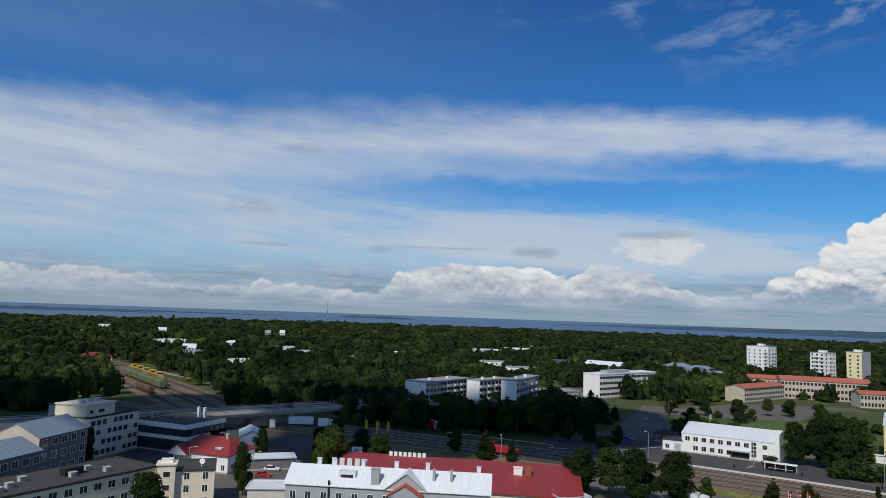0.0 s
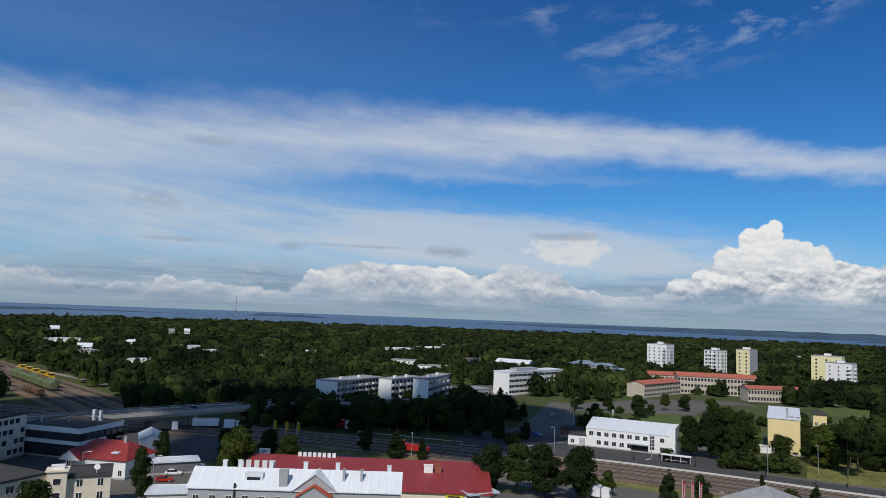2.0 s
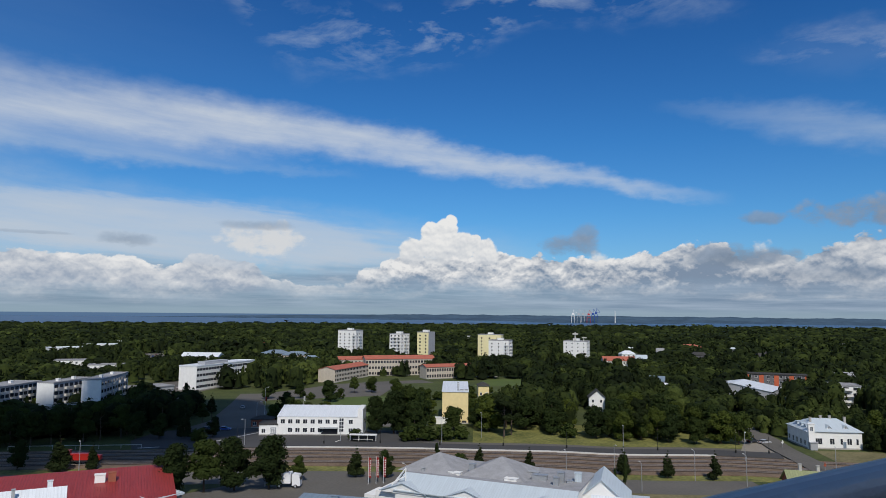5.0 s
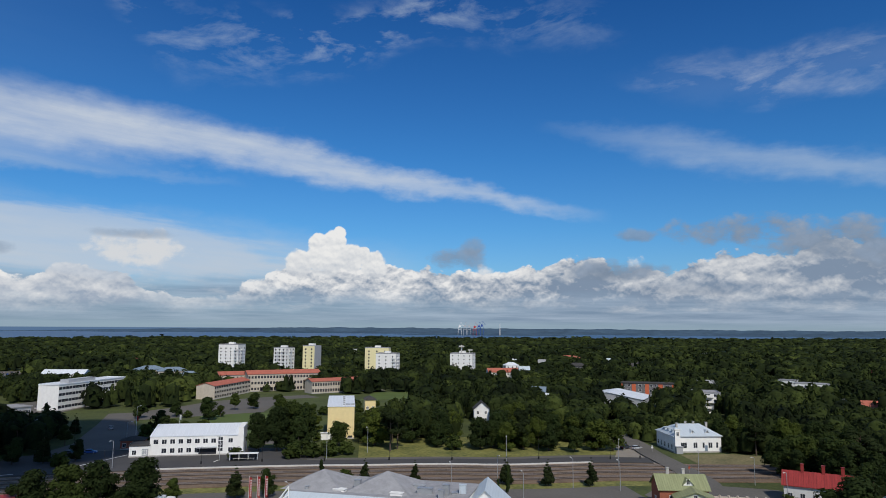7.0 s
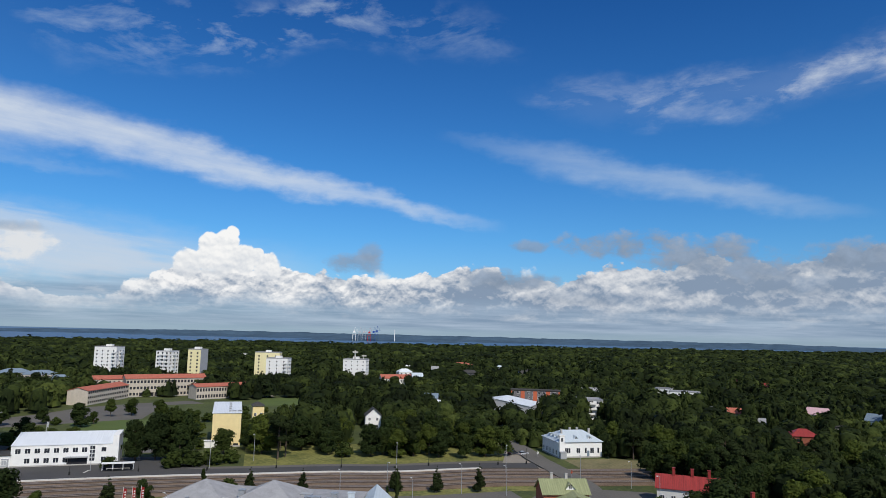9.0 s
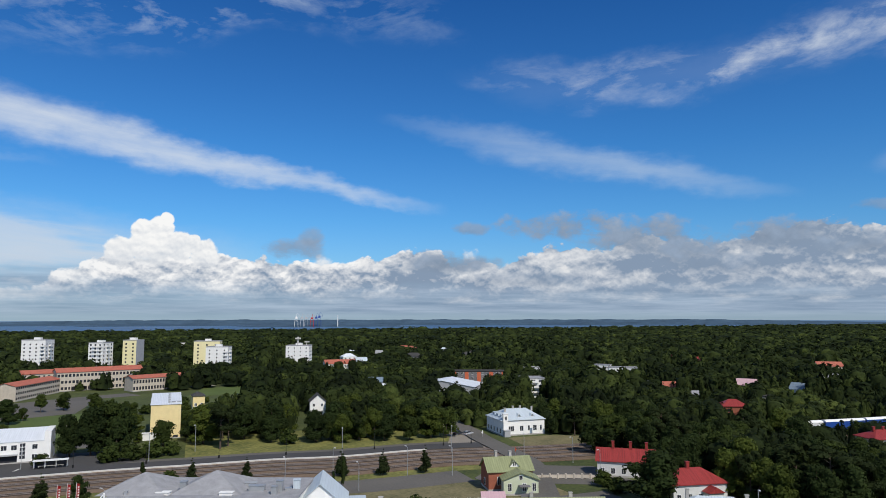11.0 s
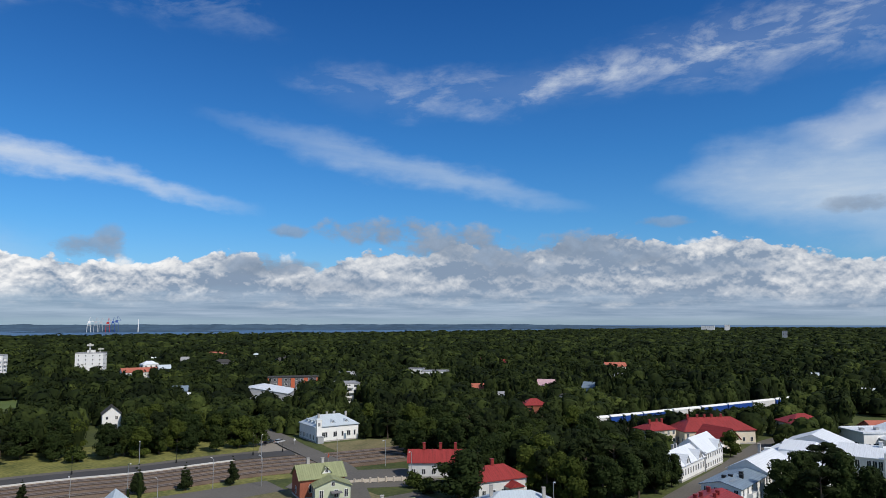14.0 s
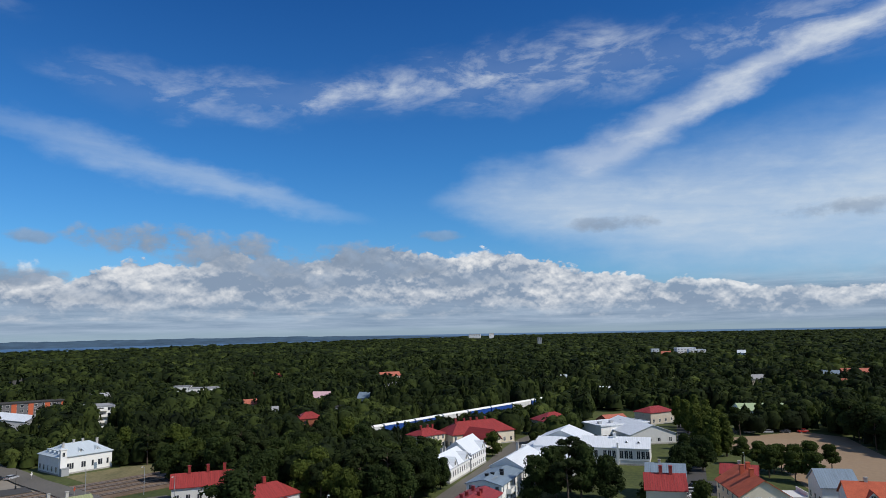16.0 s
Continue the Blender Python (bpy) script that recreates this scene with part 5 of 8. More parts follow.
m, L = frame_of((76.3, 137.6), (98.5, 104.4))
hall = base("market_hall", m, "large white market hall with pale blue and grey roofs", "hall")
bm = bmesh.new()
prism(bm, [(0, 0), (24, 0), (24, 8.4), (5.5, 8.4), (0, 6.0)], lambda a, z, s: (s, a, z), L)
part("wall", bm, M_white, hall)
bm = bmesh.new()
prism(bm, [(-0.5, 5.8), (5.6, 8.45), (5.6, 8.65), (-0.5, 6.0)], lambda a, z, s: (s - 0.3, a, z), L + 0.6)
part("roof_slope", bm, M_metalblue, hall, "pale blue sheet-metal slope")
part("flat_roof", boxes((-0.2, 5.6, 8.4, L + 0.2, 24.2, 8.62)), M_greyfelt, hall, "grey felt flat roof")
for x in (2.0, 17.0, 33.5):
    front_gable(hall, x, 11.0, 5.6, 1.9, 4.6, M_white, M_metalblue, None, 0.2)


def pyramid(x, y, w, z, h, material):
    bm = bmesh.new()
    v = [bm.verts.new(p) for p in ((x - w, y - w, z), (x + w, y - w, z), (x + w, y + w, z), (x - w, y + w, z), (x, y, z + h))]
    for f in ((0, 1, 4), (1, 2, 4), (2, 3, 4), (3, 0, 4), (3, 2, 1, 0)):
        bm.faces.new([v[i] for i in f])
    return part("roof_pyramid", bm, material, hall, "grey felt pyramid roof")


pyramid(4.5, 14.5, 7.5, 8.6, 3.4, M_greyfelt)
pyramid(20.0, 15.5, 7.5, 8.6, 3.6, M_greyfelt)
for x, y, w, d, h, mm in ((11, 8.5, 2.8, 1.6, 0.5, M_white), (24.5, 8.5, 2.8, 1.6, 0.5, M_white), (14.0, 12, 1.3, 1.3, 1.9, M_steel), (30, 12, 3.4, 1.4, 1.1, M_steel), (27.5, 16, 2.6, 1.4, 0.7, M_greytrim), (34.5, 9.0, 1.2, 1.2, 1.6, M_steel), (35, 11.5, 1.4, 1.4, 2.2, M_steel), (3.5, 7.5, 0.6, 0.6, 0.9, M_greytrim)):
    vent(hall, x, y, 8.62, w, d, h, mm, "skylight" if mm is M_white else "roof_vent")
bm = bmesh.new()
for a, b in (((-1.8, 1, 6), (1.6, 2, 10.4)), ((-1.8, 3, 6), (1.6, 2, 10.4)), ((1.6, 2, 6.8), (1.6, 2, 10.4)), ((-1.0, 1.2, 7.2), (1.6, 2, 8.6)), ((-1.8, 1, 6), (-1.8, 3, 6))):
    tube(bm, a, b, 0.14, sides=6)
part("gable_frame", bm, M_white, hall, "white open steel gable frame")
part("loading_bay", boxes((-5.5, 1, 0, 0, 10, 5.0), (-9, 2, 0, -5.5, 9, 3.6)), M_white, hall)
bg, L = house("blue_roofed_hall", "hall with a steep pale blue metal roof", (106, 111.5), (113.5, 103.0), 13, 5.4, "gable", 4.8, M_white, M_metalblue, rows=0, along=False, category="hall")
part("lean_to", boxes((L, 1, 0, L + 4, 11, 4.6), (L, 0.7, 4.6, L + 4.4, 11.3, 4.8)), M_metalblue, bg)
chimney(bg, 0.5, 4, 5.5, 10.4, 1.5, 1.3, M_metalblue)
chimney(bg, -1.2, 2.5, 5.5, 9.0, 1.2, 1.2, M_steel)
lw, L = house("long_white_house", "long house with pale white-blue metal roof and wall gables", (102.2, 103), (123.6, 73.9), 9.5, 4.8, "gable", 3.0, M_white, M_metalwhite, rows=1, cols=9, sides=2, win=(1.0, 1.5), over=0.5)
front_gable(lw, 29.5, 7.5, 4.6, 3.0, 5.0, M_white, M_metalwhite, 4.6, 0.6)
chimney(lw, 14.5, 2.0, 4, 9.0, 0.9, 0.9, M_concrete)
house("pink_roofed_house", "small house with a pale pink metal roof", (126.0, 75.4), (128.6, 71.6), 11, 4.4, "shed", 2.4, M_white, M_pink, rows=1, cols=1, sides=1)
gr, L = house("green_roofed_house", "cream house with a long olive-green metal roof", (126.2, 70.2), (138.8, 53.6), 8.5, 4.8, "gable", 3.1, M_cream, M_metalgreen, rows=1, cols=8, sides=2, win=(1.0, 1.3), over=0.5)
front_gable(gr, 4.4, 5.2, 4.4, 2.4, 3.6, M_cream, M_metalgreen, 4.4, 0.4)
front_gable(gr, 17.0, 5.2, 4.4, 2.4, 3.6, M_cream, M_metalgreen, 4.4, 0.4)
chimney(gr, 5.6, 4.6, 7, 9.0)
chimney(gr, 14.0, 4.6, 7, 8.9)
gh, L = house("green_wooden_house", "old house of brick and green wood with olive metal roof", (160.3, 95.0), (169.0, 86.4), 8, 5.2, "gable", 2.8, M_brick, M_metalgreen, rows=1, cols=1, sides=1, win=(1.3, 1.7), over=0.5, skip=((0, 0),))
add_window(gh, 3.4, 0, 1.6, 0, 1.8, 2.0, bars=2)
front_gable(gh, 7.4, 2.4, 6.2, 1.3, 3.0, M_white, M_metalgreen, 6.2, -0.8)
chimney(gh, 3.2, 4.2, 7.4, 9.6)
chimney(gh, 7.2, 4.2, 7.4, 9.4)
ga, L = house("green_annex", "pale green wooden annex with white trim", (158.8, 89.6), (164.4, 82.4), 5.5, 4.0, "gable", 1.7, M_palegreen, M_metalgreen, rows=1, cols=0, sides=1, along=False, win=(0.9, 1.7), over=0.5)
for x in (1.6, 5.4, 8.0):
    add_window(ga, x, 0, 1.1, 0, 0.9, 1.9)
add_window(ga, L / 2, 0, 4.0, 0, 0.8, 1.0)
part("porch", boxes((4.2, -1.8, 0, 6.4, -1.7, 0.9), (3.9, -2.0, 2.5, 6.7, 0, 2.7)), M_greybrick, ga)
rhs, L = house("red_roofed_house", "pale grey house with a red metal roof and red chimneys", (193.2, 77.8), (199.0, 61.0), 8.5, 4.6, "gable", 2.8, M_whitegrey, M_metalred, rows=1, cols=6, sides=2, over=0.5)
for x in (4.5, 9.5, 14.0):
    chimney(rhs, x, 4.2, 7, 9.4, 0.8, 0.8, M_metalred)
rh2, L = house("red_roofed_house", "pale house with a red hipped metal roof and porch", (173.6, 50.4), (184.2, 40.2), 9, 4.8, "hip", 3.2, M_whitegrey, M_metalred, rows=1, cols=5, sides=2, over=0.5, win=(1.0, 1.6))
part("porch", boxes((8.0, -2.6, 0, 12.0, 0, 3.2)), M_whitegrey, rh2)
bm = bmesh.new()
prism(bm, [(7.6, 3.2), (12.4, 3.2), (10.0, 4.6)], lambda a, z, s: (a, s - 3.0, z), 4.5)
part("porch_roof", bm, M_metalred, rh2)
chimney(rh2, 6.6, 4.5, 7, 9.4, 0.8, 0.8, M_metalred)
hp, L = house("grey_roofed_house", "house with a pale grey hipped metal roof", (145.0, 42.0), (152.6, 25.6), 11, 5.2, "hip", 3.4, M_white, M_metalblue, rows=1, cols=6, sides=3, over=0.5)
front_gable(hp, 12.0, 1.8, 6.0, 1.0, 2.5, M_metalblue, M_metalblue, None, -1.2)
chimney(hp, 3.5, 5.5, 7, 9.8)
chimney(hp, 14.8, 3.0, 6, 9.6)

# -- wooden quarter on the right --
rl, L = house("cream_house", "cream house with a red hipped metal roof", (270.0, 12.0), (278.5, 3.0), 9, 5.5, "hip", 2.6, M_cream, M_metalred, rows=2, cols=5, sides=2, win=(0.9, 1.4))
for x in (3.5, 7.0, 9.5):
    chimney(rl, x, 4.5, 6.8, 9.0, 0.7, 0.7, M_metalred)
rt, L = house("red_roofed_villa", "large cream villa with a bright red metal roof", (275.5, 0.0), (289.5, -25.5), 13, 5.0, "hip", 4.4, M_cream, M_metalred, rows=2, cols=9, sides=4, hip=6.0, win=(0.9, 1.5), category="villa")
for x in (5, 9, 12, 15, 19):
    chimney(rt, x, 6.5, 8.4, 10.4, 0.7, 0.7, M_metalred)
rt2, L = house("red_roofed_wing", "cream gabled wing with a red metal roof", (263.0, -12.6), (269.3, -18.6), 12, 4.6, "gable", 3.8, M_cream, M_metalred, rows=2, cols=3, sides=3, along=False, win=(0.9, 1.5))
wr, L = house("white_row_house", "white wooden row house with steep white metal roof and gables", (213.0, 1.2), (231.0, -5.5), 9, 4.7, "gable", 3.3, M_white, M_metalwhite, rows=1, cols=9, sides=2, win=(0.8, 1.7), sill=1.6, group="white wooden row houses", chimneys=((0.12, 0.62), (0.42, 0.62), (0.55, 0.62)))
front_gable(wr, 4.2, 4.4, 4.6, 2.6, 4.4, M_white, M_metalwhite, 4.9, 0.3)
front_gable(wr, 14.6, 4.4, 4.6, 2.6, 4.4, M_white, M_metalwhite, 4.9, 0.3)
wr, L = house("white_row_house", "taller white wooden row house with a pale metal roof", (231.3, -5.7), (247.0, -11.6), 10, 5.6, "gable", 3.9, M_white, M_metalwhite, rows=2, cols=8, sides=2, win=(0.8, 1.3), sill=0.9, floors=2.6, group="white wooden row houses", chimneys=((0.1, 0.55),))
front_gable(wr, 12.4, 4.4, 5.5, 2.6, 4.6, M_white, M_metalwhite, 5.6, 0.3)
part("fire_wall", boxes((-0.35, -0.3, 0, 0, 10.3, 5.9)), M_greytrim, wr, "grey fire wall between the houses")
rf, L = house("red_roofed_house", "low house with a shallow red metal roof", (166.0, 2.8), (162.7, -5.6), 17.5, 5.0, "gable", 1.3, M_whitegrey, M_metalred, rows=1, cols=3, sides=6, along=False)
for x, y in ((3, 5), (3.2, 8), (6, 9), (5.6, 12), (2.8, 14)):
    chimney(rf, x, y, 5.2, 7.0, 0.8, 0.6, M_metalred)
sl16, L = house("slate_roofed_house", "white town house with a slate-blue metal roof", (187.0, -3.4), (183.4, -12.4), 20, 5.8, "gable", 1.2, M_white, M_metalslate, rows=2, cols=4, sides=6, along=False, win=(0.9, 1.5))
for x, y in ((4, 5), (5, 7), (7, 9), (6, 12)):
    vent(sl16, x, y, 6.6, 0.9, 0.8, 0.9, M_black)
b_ = balcony(sl16, 0, 0, 0, 4.4, 1.5)
b_.matrix_basis = pose(L, 6.0, 3.2, 0, 0, 90)
part("roof_ladder", boxes((6.4, 1.5, 6.9, 6.5, 5.5, 7.0), (6.9, 1.5, 6.9, 7.0, 5.5, 7.0)), M_steel, sl16)
wg, L = house("white_gabled_house", "white town house with a white metal roof", (206.2, -10.8), (202.3, -20.2), 22, 6.5, "gable", 2.6, M_white, M_metalwhite, rows=2, cols=4, sides=7, along=False, win=(0.9, 1.5))
chimney(wg, 3.5, 16, 8, 11)
c1, L = house("white_hall", "wide white building with a large pale metal roof", (227.2, -18.2), (219.6, -37.4), 31, 5.5, "hip", 1.9, M_white, M_metalwhite, rows=1, cols=6, sides=6, hip=9, category="hall")
bm = bmesh.new()
prism(bm, [(11.0, 6.0), (27.0, 6.0), (27.0, 7.4), (19.0, 9.4), (11.0, 7.4)], lambda a, z, s_: (s_ + 5.0, a, z), 9.0)
part("roof_lantern", bm, M_metalwhite, c1, "raised white roof lantern")
part("skylight", boxes((4.9, 14.5, 6.6, 5.0, 21.0, 7.9)), M_glass, c1, "row of roof windows")
vent(c1, 3, 8, 6.6, 2.0, 1.4, 1.2, M_white)
vent(c1, 16, 8, 6.4, 1.0, 1.0, 1.4, M_white)
c2, L = house("white_hall", "white gabled building with pale metal roof behind", (259.5, -31.0), (253.0, -48.0), 16, 5.6, "gable", 3.4, M_white, M_metalwhite, rows=1, cols=4, sides=3, along=False, category="hall")
c3, L = house("white_hall", "white wooden building with tall windows and pale metal roof", (242.0, -43.7), (234.8, -65.5), 17, 5.6, "gable", 2.4, M_whitegrey, M_metalwhite, rows=0, over=0.5, category="hall")
for x in (2.5, 4.0, 5.5, 8.5, 10.0, 11.5, 14.0, 15.5, 17.0, 19.5, 21.0, 22.5):
    add_window(c3, x, 0, 2.2, 0, 1.1, 2.5, M_trim, 1)
part("portal", boxes((12.5, -0.5, 0, 13.1, 0, 7.4)), M_white, c3)
part("plinth_band", boxes((0, -0.1, 1.6, 23.0, -0.01, 2.0)), M_trim, c3)
chimney(c3, 11.2, 7.4, 7.2, 9.4, 1.0, 1.0, M_white)
for x in (15.5, 19.5):
    front_gable(c3, x, 1.0, 6.7, 0.7, 1.6, M_black, M_metalwhite, None, -3.6)
c4, L = house("flat_white_hall", "long low white hall with a flat pale roof", (289.0, -61.4), (300.0, -84.0), 14, 5.6, "flat", 0.3, M_white, M_metalwhite, rows=1, cols=8, sides=2, win=(2.0, 1.0), category="hall")
for k in range(4):
    vent(c4, 4 + 6 * k, 6, 5.85, 1.4, 1.4, 0.8)
c5, L = house("grey_gabled_hall", "grey gabled hall with a white metal roof", (276.0, -70.0), (279.5, -89.0), 32, 4.0, "gable", 3.4, M_whitegrey, M_metalwhite, rows=1, cols=4, sides=8, along=False, category="hall")
house("red_roofed_house", "house with red roof behind trees", (331, -94), (340, -108), 10, 5.4, "hip", 2.6, M_beige, M_metalred, rows=1, cols=4)
h16, L = house("red_roofed_villa", "beige villa with dark red roof and balconies", (303, -40), (309, -54), 12, 6.0, "hip", 3.4, M_beige, M_metalred, rows=2, cols=5, sides=3, category="villa")
balcony(h16, L * 0.7, 0, 3.6, 5, 1.8)
house("red_roofed_house", "small house with red-brown roof", (312, -70), (316, -80), 10, 4.4, "gable", 2.4, M_brick, M_tilered, rows=1, cols=3)
s1, L = house("slate_roofed_house", "white house with a slate-blue metal roof", (192.6, -52.6), (189.6, -62.2), 9, 5.6, "gable", 2.8, M_white, M_metalslate, rows=2, cols=5, sides=2, chimneys=((0.35, 0.5),))
s2, L = house("red_roofed_house", "house with dark red metal roof and chimneys", (181.0, -49.2), (178.6, -58.8), 11.5, 4.8, "gable", 3.0, M_cream, M_metalred, rows=2, cols=5, sides=2)
for x in (4, 6.5):
    chimney(s2, x, 5.5, 7.0, 9.8, 0.9, 0.9, M_metalred)
r1, L = house("red_roofed_house", "house with a dull red metal roof", (195.5, -74.0), (191.6, -82.4), 9, 5.4, "gable", 1.9, M_yellow, M_metalred, rows=2, cols=5, sides=2, chimneys=((0.5, 0.5),))
r2, L = house("orange_roofed_house", "house with an orange-red tiled roof", (169.0, -68.2), (168.0, -79.6), 19, 5.6, "gable", 3.6, M_cream, M_tileorange, rows=2, cols=4, sides=5, along=False)
for x, y in ((4.5, 12), (5.2, 7), (7, 15)):
    chimney(r2, x, y, 7.8, 10.6, 1.0, 1.0, M_tileorange)
part("roof_terrace", boxes((L, 2, 4.5, L + 5, 9, 5.0), (L + 4.8, 2, 5.0, L + 5, 9, 6.0)), M_whitegrey, r2)
r3, L = house("slate_roofed_house", "white house with a dark slate-blue roof", (178.5, -92.6), (176.8, -101.2), 11, 5.2, "gable", 3.4, M_white, M_metalslate, rows=1, cols=4, sides=3)
r4, L = house("red_roofed_house", "house with a dark red tiled roof", (165.0, -91.8), (162.4, -101.2), 9, 5.4, "gable", 3.2, M_white, M_tileorange, rows=1, cols=4, sides=2, chimneys=((0.5, 0.5),))
front_gable(r4, 5.0, 3.0, 5.6, 1.6, 4.0, M_white, M_tileorange, 5.2, 0.2)
house("sports_hall", "low hall with a pale green roof", (334, -138), (331, -159), 16, 5.6, "gable", 2.6, M_white, M_greenpale, rows=0, category="hall")

# -- far houses in the woods --
FAR = []


def far_house(label, az, d, w, top, wm, rm, roof):
    p, q = Vector(polar(az, d)), Vector(polar(az + 90, w))
    rise = 0.3 if roof == "flat" else min(3.2, top * 0.3)
    h = top - rise
    dep = min(14, max(8, w * 0.6))
    tilt = ((az * 37.7) % 1.0 - 0.5) * 50
    q = Matrix.Rotation(radians(tilt), 2) @ q
    a = p - q / 2
    n = max(2, min(7, int(w / 4.0)))
    rows = max(1, min(3, int(h / 3)))
    house("house" if roof != "flat" else "flat_block", label, a, a + q, dep, h, roof, rise, wm, rm, rows=rows, cols=n, sides=1, win=(1.3, 1.3), sill=max(0.9, h - 3 * rows + 0.9), floors=2.9, over=0.4 if roof != "flat" else 0.15, category="house", framem="far")
    FAR.append((az, d, math.degrees(w / d / 2)))


far_house("cream house with a red metal roof among trees", 73.86, 689, 9.3, 10.5, M_cream, M_metalred, "gable")
far_house("cream house with a red metal roof among trees", 76.03, 650, 12.1, 10.5, M_cream, M_metalred, "gable")
far_house("white house with a grey felt roof among trees", 68.60, 543, 11.9, 9.5, M_white, M_greyfelt, "flat")
far_house("white house with a grey felt roof among trees", 70.28, 515, 20.1, 9.5, M_white, M_greyfelt, "flat")
far_house("grey house with a grey felt roof among trees", 72.12, 420, 6.4, 8.5, M_grey, M_greyfelt, "gable")
far_house("cream house with a red tiled roof among trees", 73.97, 420, 9.2, 8.5, M_cream, M_tilered, "gable")
far_house("white house with a grey felt roof among trees", 75.61, 380, 3.9, 7.7, M_white, M_greyfelt, "gable")
far_house("red-brown house with a red metal roof among trees", 78.51, 330, 11.2, 9.7, M_brick, M_metalred, "hip")
far_house("white house with a pinkish roof among trees", 79.29, 430, 10.9, 10.5, M_white, M_pink, "gable")
far_house("cream house with a dark roof among trees", 80.67, 360, 3.4, 8.5, M_cream, M_bitumen, "flat")
far_house("white house with a slate-blue roof among trees", 82.76, 416, 8.5, 10.5, M_white, M_metalslate, "gable")
far_house("cream house with a red tiled roof among trees", 85.01, 621, 18.4, 10.5, M_cream, M_tilered, "gable")
far_house("white house with a grey felt roof among trees", 84.75, 493, 10.9, 10.5, M_white, M_greyfelt, "gable")
far_house("beige house with a dark roof among trees", 87.13, 449, 8.4, 7.5, M_beige, M_bitumen, "gable")
far_house("red-brown house with a red tiled roof among trees", 52.39, 863, 24.9, 10.5, M_brick, M_tilered, "hip")
far_house("dark grey house with a dark roof among trees", 53.11, 689, 19.8, 10.5, M_greybrick, M_bitumen, "hip")
far_house("white house with a pale blue roof among trees", 55.69, 809, 11.0, 10.5, M_white, M_metalblue, "hip")
far_house("white house with a dark roof among trees", 57.74, 704, 10.1, 10.5, M_white, M_bitumen, "gable")
far_house("grey house with a slate-blue roof among trees", 50.01, 430, 8.7, 8.7, M_grey, M_metalslate, "gable")
far_house("white house with a white metal roof among trees", 50.77, 400, 5.4, 7.5, M_white, M_metalwhite, "gable")
far_house("white house with a white metal roof among trees", 48.08, 760, 11.6, 10.5, M_white, M_metalwhite, "hip")
far_house("white house with a grey felt roof among trees", 50.30, 746, 7.6, 10.5, M_white, M_greyfelt, "gable")
far_house("grey house with a pale blue roof among trees", 48.93, 614, 9.4, 10.5, M_grey, M_metalblue, "gable")
far_house("white house with a grey felt roof among trees", 61.88, 989, 6.7, 9.5, M_white, M_greyfelt, "flat")
far_house("white house with a grey felt roof among trees", 63.10, 1024, 6.9, 10.5, M_white, M_greyfelt, "gable")
far_house("beige house with a grey felt roof among trees", 62.81, 495, 16.8, 10.5, M_beige, M_greyfelt, "gable")
far_house("grey house with a pale blue roof among trees", -27.90, 959, 32.5, 10.5, M_grey, M_metalblue, "gable")
far_house("white house with a white metal roof among trees", -26.06, 1150, 14.6, 12.7, M_white, M_metalwhite, "gable")
far_house("cream house with a red metal roof among trees", -26.40, 545, 20.3, 10.2, M_cream, M_metalred, "hip")
far_house("white house with a white metal roof among trees", -22.00, 900, 9.1, 17.5, M_white, M_metalwhite, "gable")
far_house("white house with a white metal roof among trees", -21.45, 769, 31.2, 9.5, M_white, M_metalwhite, "flat")
far_house("white house with a white metal roof among trees", -19.99, 668, 11.3, 10.5, M_white, M_metalwhite, "gable")
far_house("beige house with a grey felt roof among trees", -19.75, 600, 20.3, 8.7, M_beige, M_greyfelt, "flat")
far_house("white house with a white metal roof among trees", -15.88, 523, 22.1, 7.5, M_white, M_metalwhite, "flat")
far_house("white house with a white metal roof among trees", -16.75, 750, 19.0, 10.5, M_white, M_metalwhite, "hip")
far_house("white house with a white metal roof among trees", -12.63, 680, 19.6, 9.0, M_white, M_metalwhite, "flat")
far_house("white house with a white metal roof among trees", -11.04, 649, 16.5, 7.5, M_white, M_metalwhite, "flat")
far_house("beige house with a dark roof among trees", -8.97, 600, 13.2, 8.5, M_beige, M_bitumen, "hip")
far_house("beige house with a grey felt roof among trees", -6.89, 587, 19.9, 7.5, M_beige, M_greyfelt, "flat")
far_house("grey house with a white metal roof among trees", -3.13, 640, 18.4, 10.0, M_grey, M_metalwhite, "hip")
far_house("white house with a white metal roof among trees", -12.93, 950, 6.4, 16.2, M_white, M_metalwhite, "gable")
far_house("beige house with a grey felt roof among trees", -14.04, 950, 6.4, 15.6, M_beige, M_greyfelt, "gable")
far_house("white house with a white metal roof among trees", 6.43, 790, 26.7, 9.5, M_white, M_metalwhite, "flat")
far_house("white house with a white metal roof among trees", 7.35, 862, 11.7, 9.5, M_white, M_metalwhite, "flat")
far_house("beige house with a grey felt roof among trees", 5.36, 805, 6.8, 9.5, M_beige, M_greyfelt, "flat")
far_house("white house with a grey felt roof among trees", 4.36, 560, 20.8, 8.9, M_white, M_greyfelt, "flat")
far_house("white house with a grey felt roof among trees", 6.93, 525, 29.3, 7.5, M_white, M_greyfelt, "flat")
far_house("white house with a white metal roof among trees", 13.29, 598, 31.4, 10.5, M_white, M_metalwhite, "gable")
far_house("white house with a white metal roof among trees", 11.73, 588, 10.0, 7.5, M_white, M_metalwhite, "gable")
far_house("orange-red house with a red tiled roof among trees", 17.02, 788, 13.3, 10.5, M_tileorange, M_tilered, "hip")
far_house("red-brown house with a red metal roof among trees", 18.13, 791, 8.0, 10.5, M_brick, M_metalred, "hip")
far_house("beige house with a slate-blue roof among trees", 19.36, 633, 23.6, 10.5, M_beige, M_metalslate, "hip")
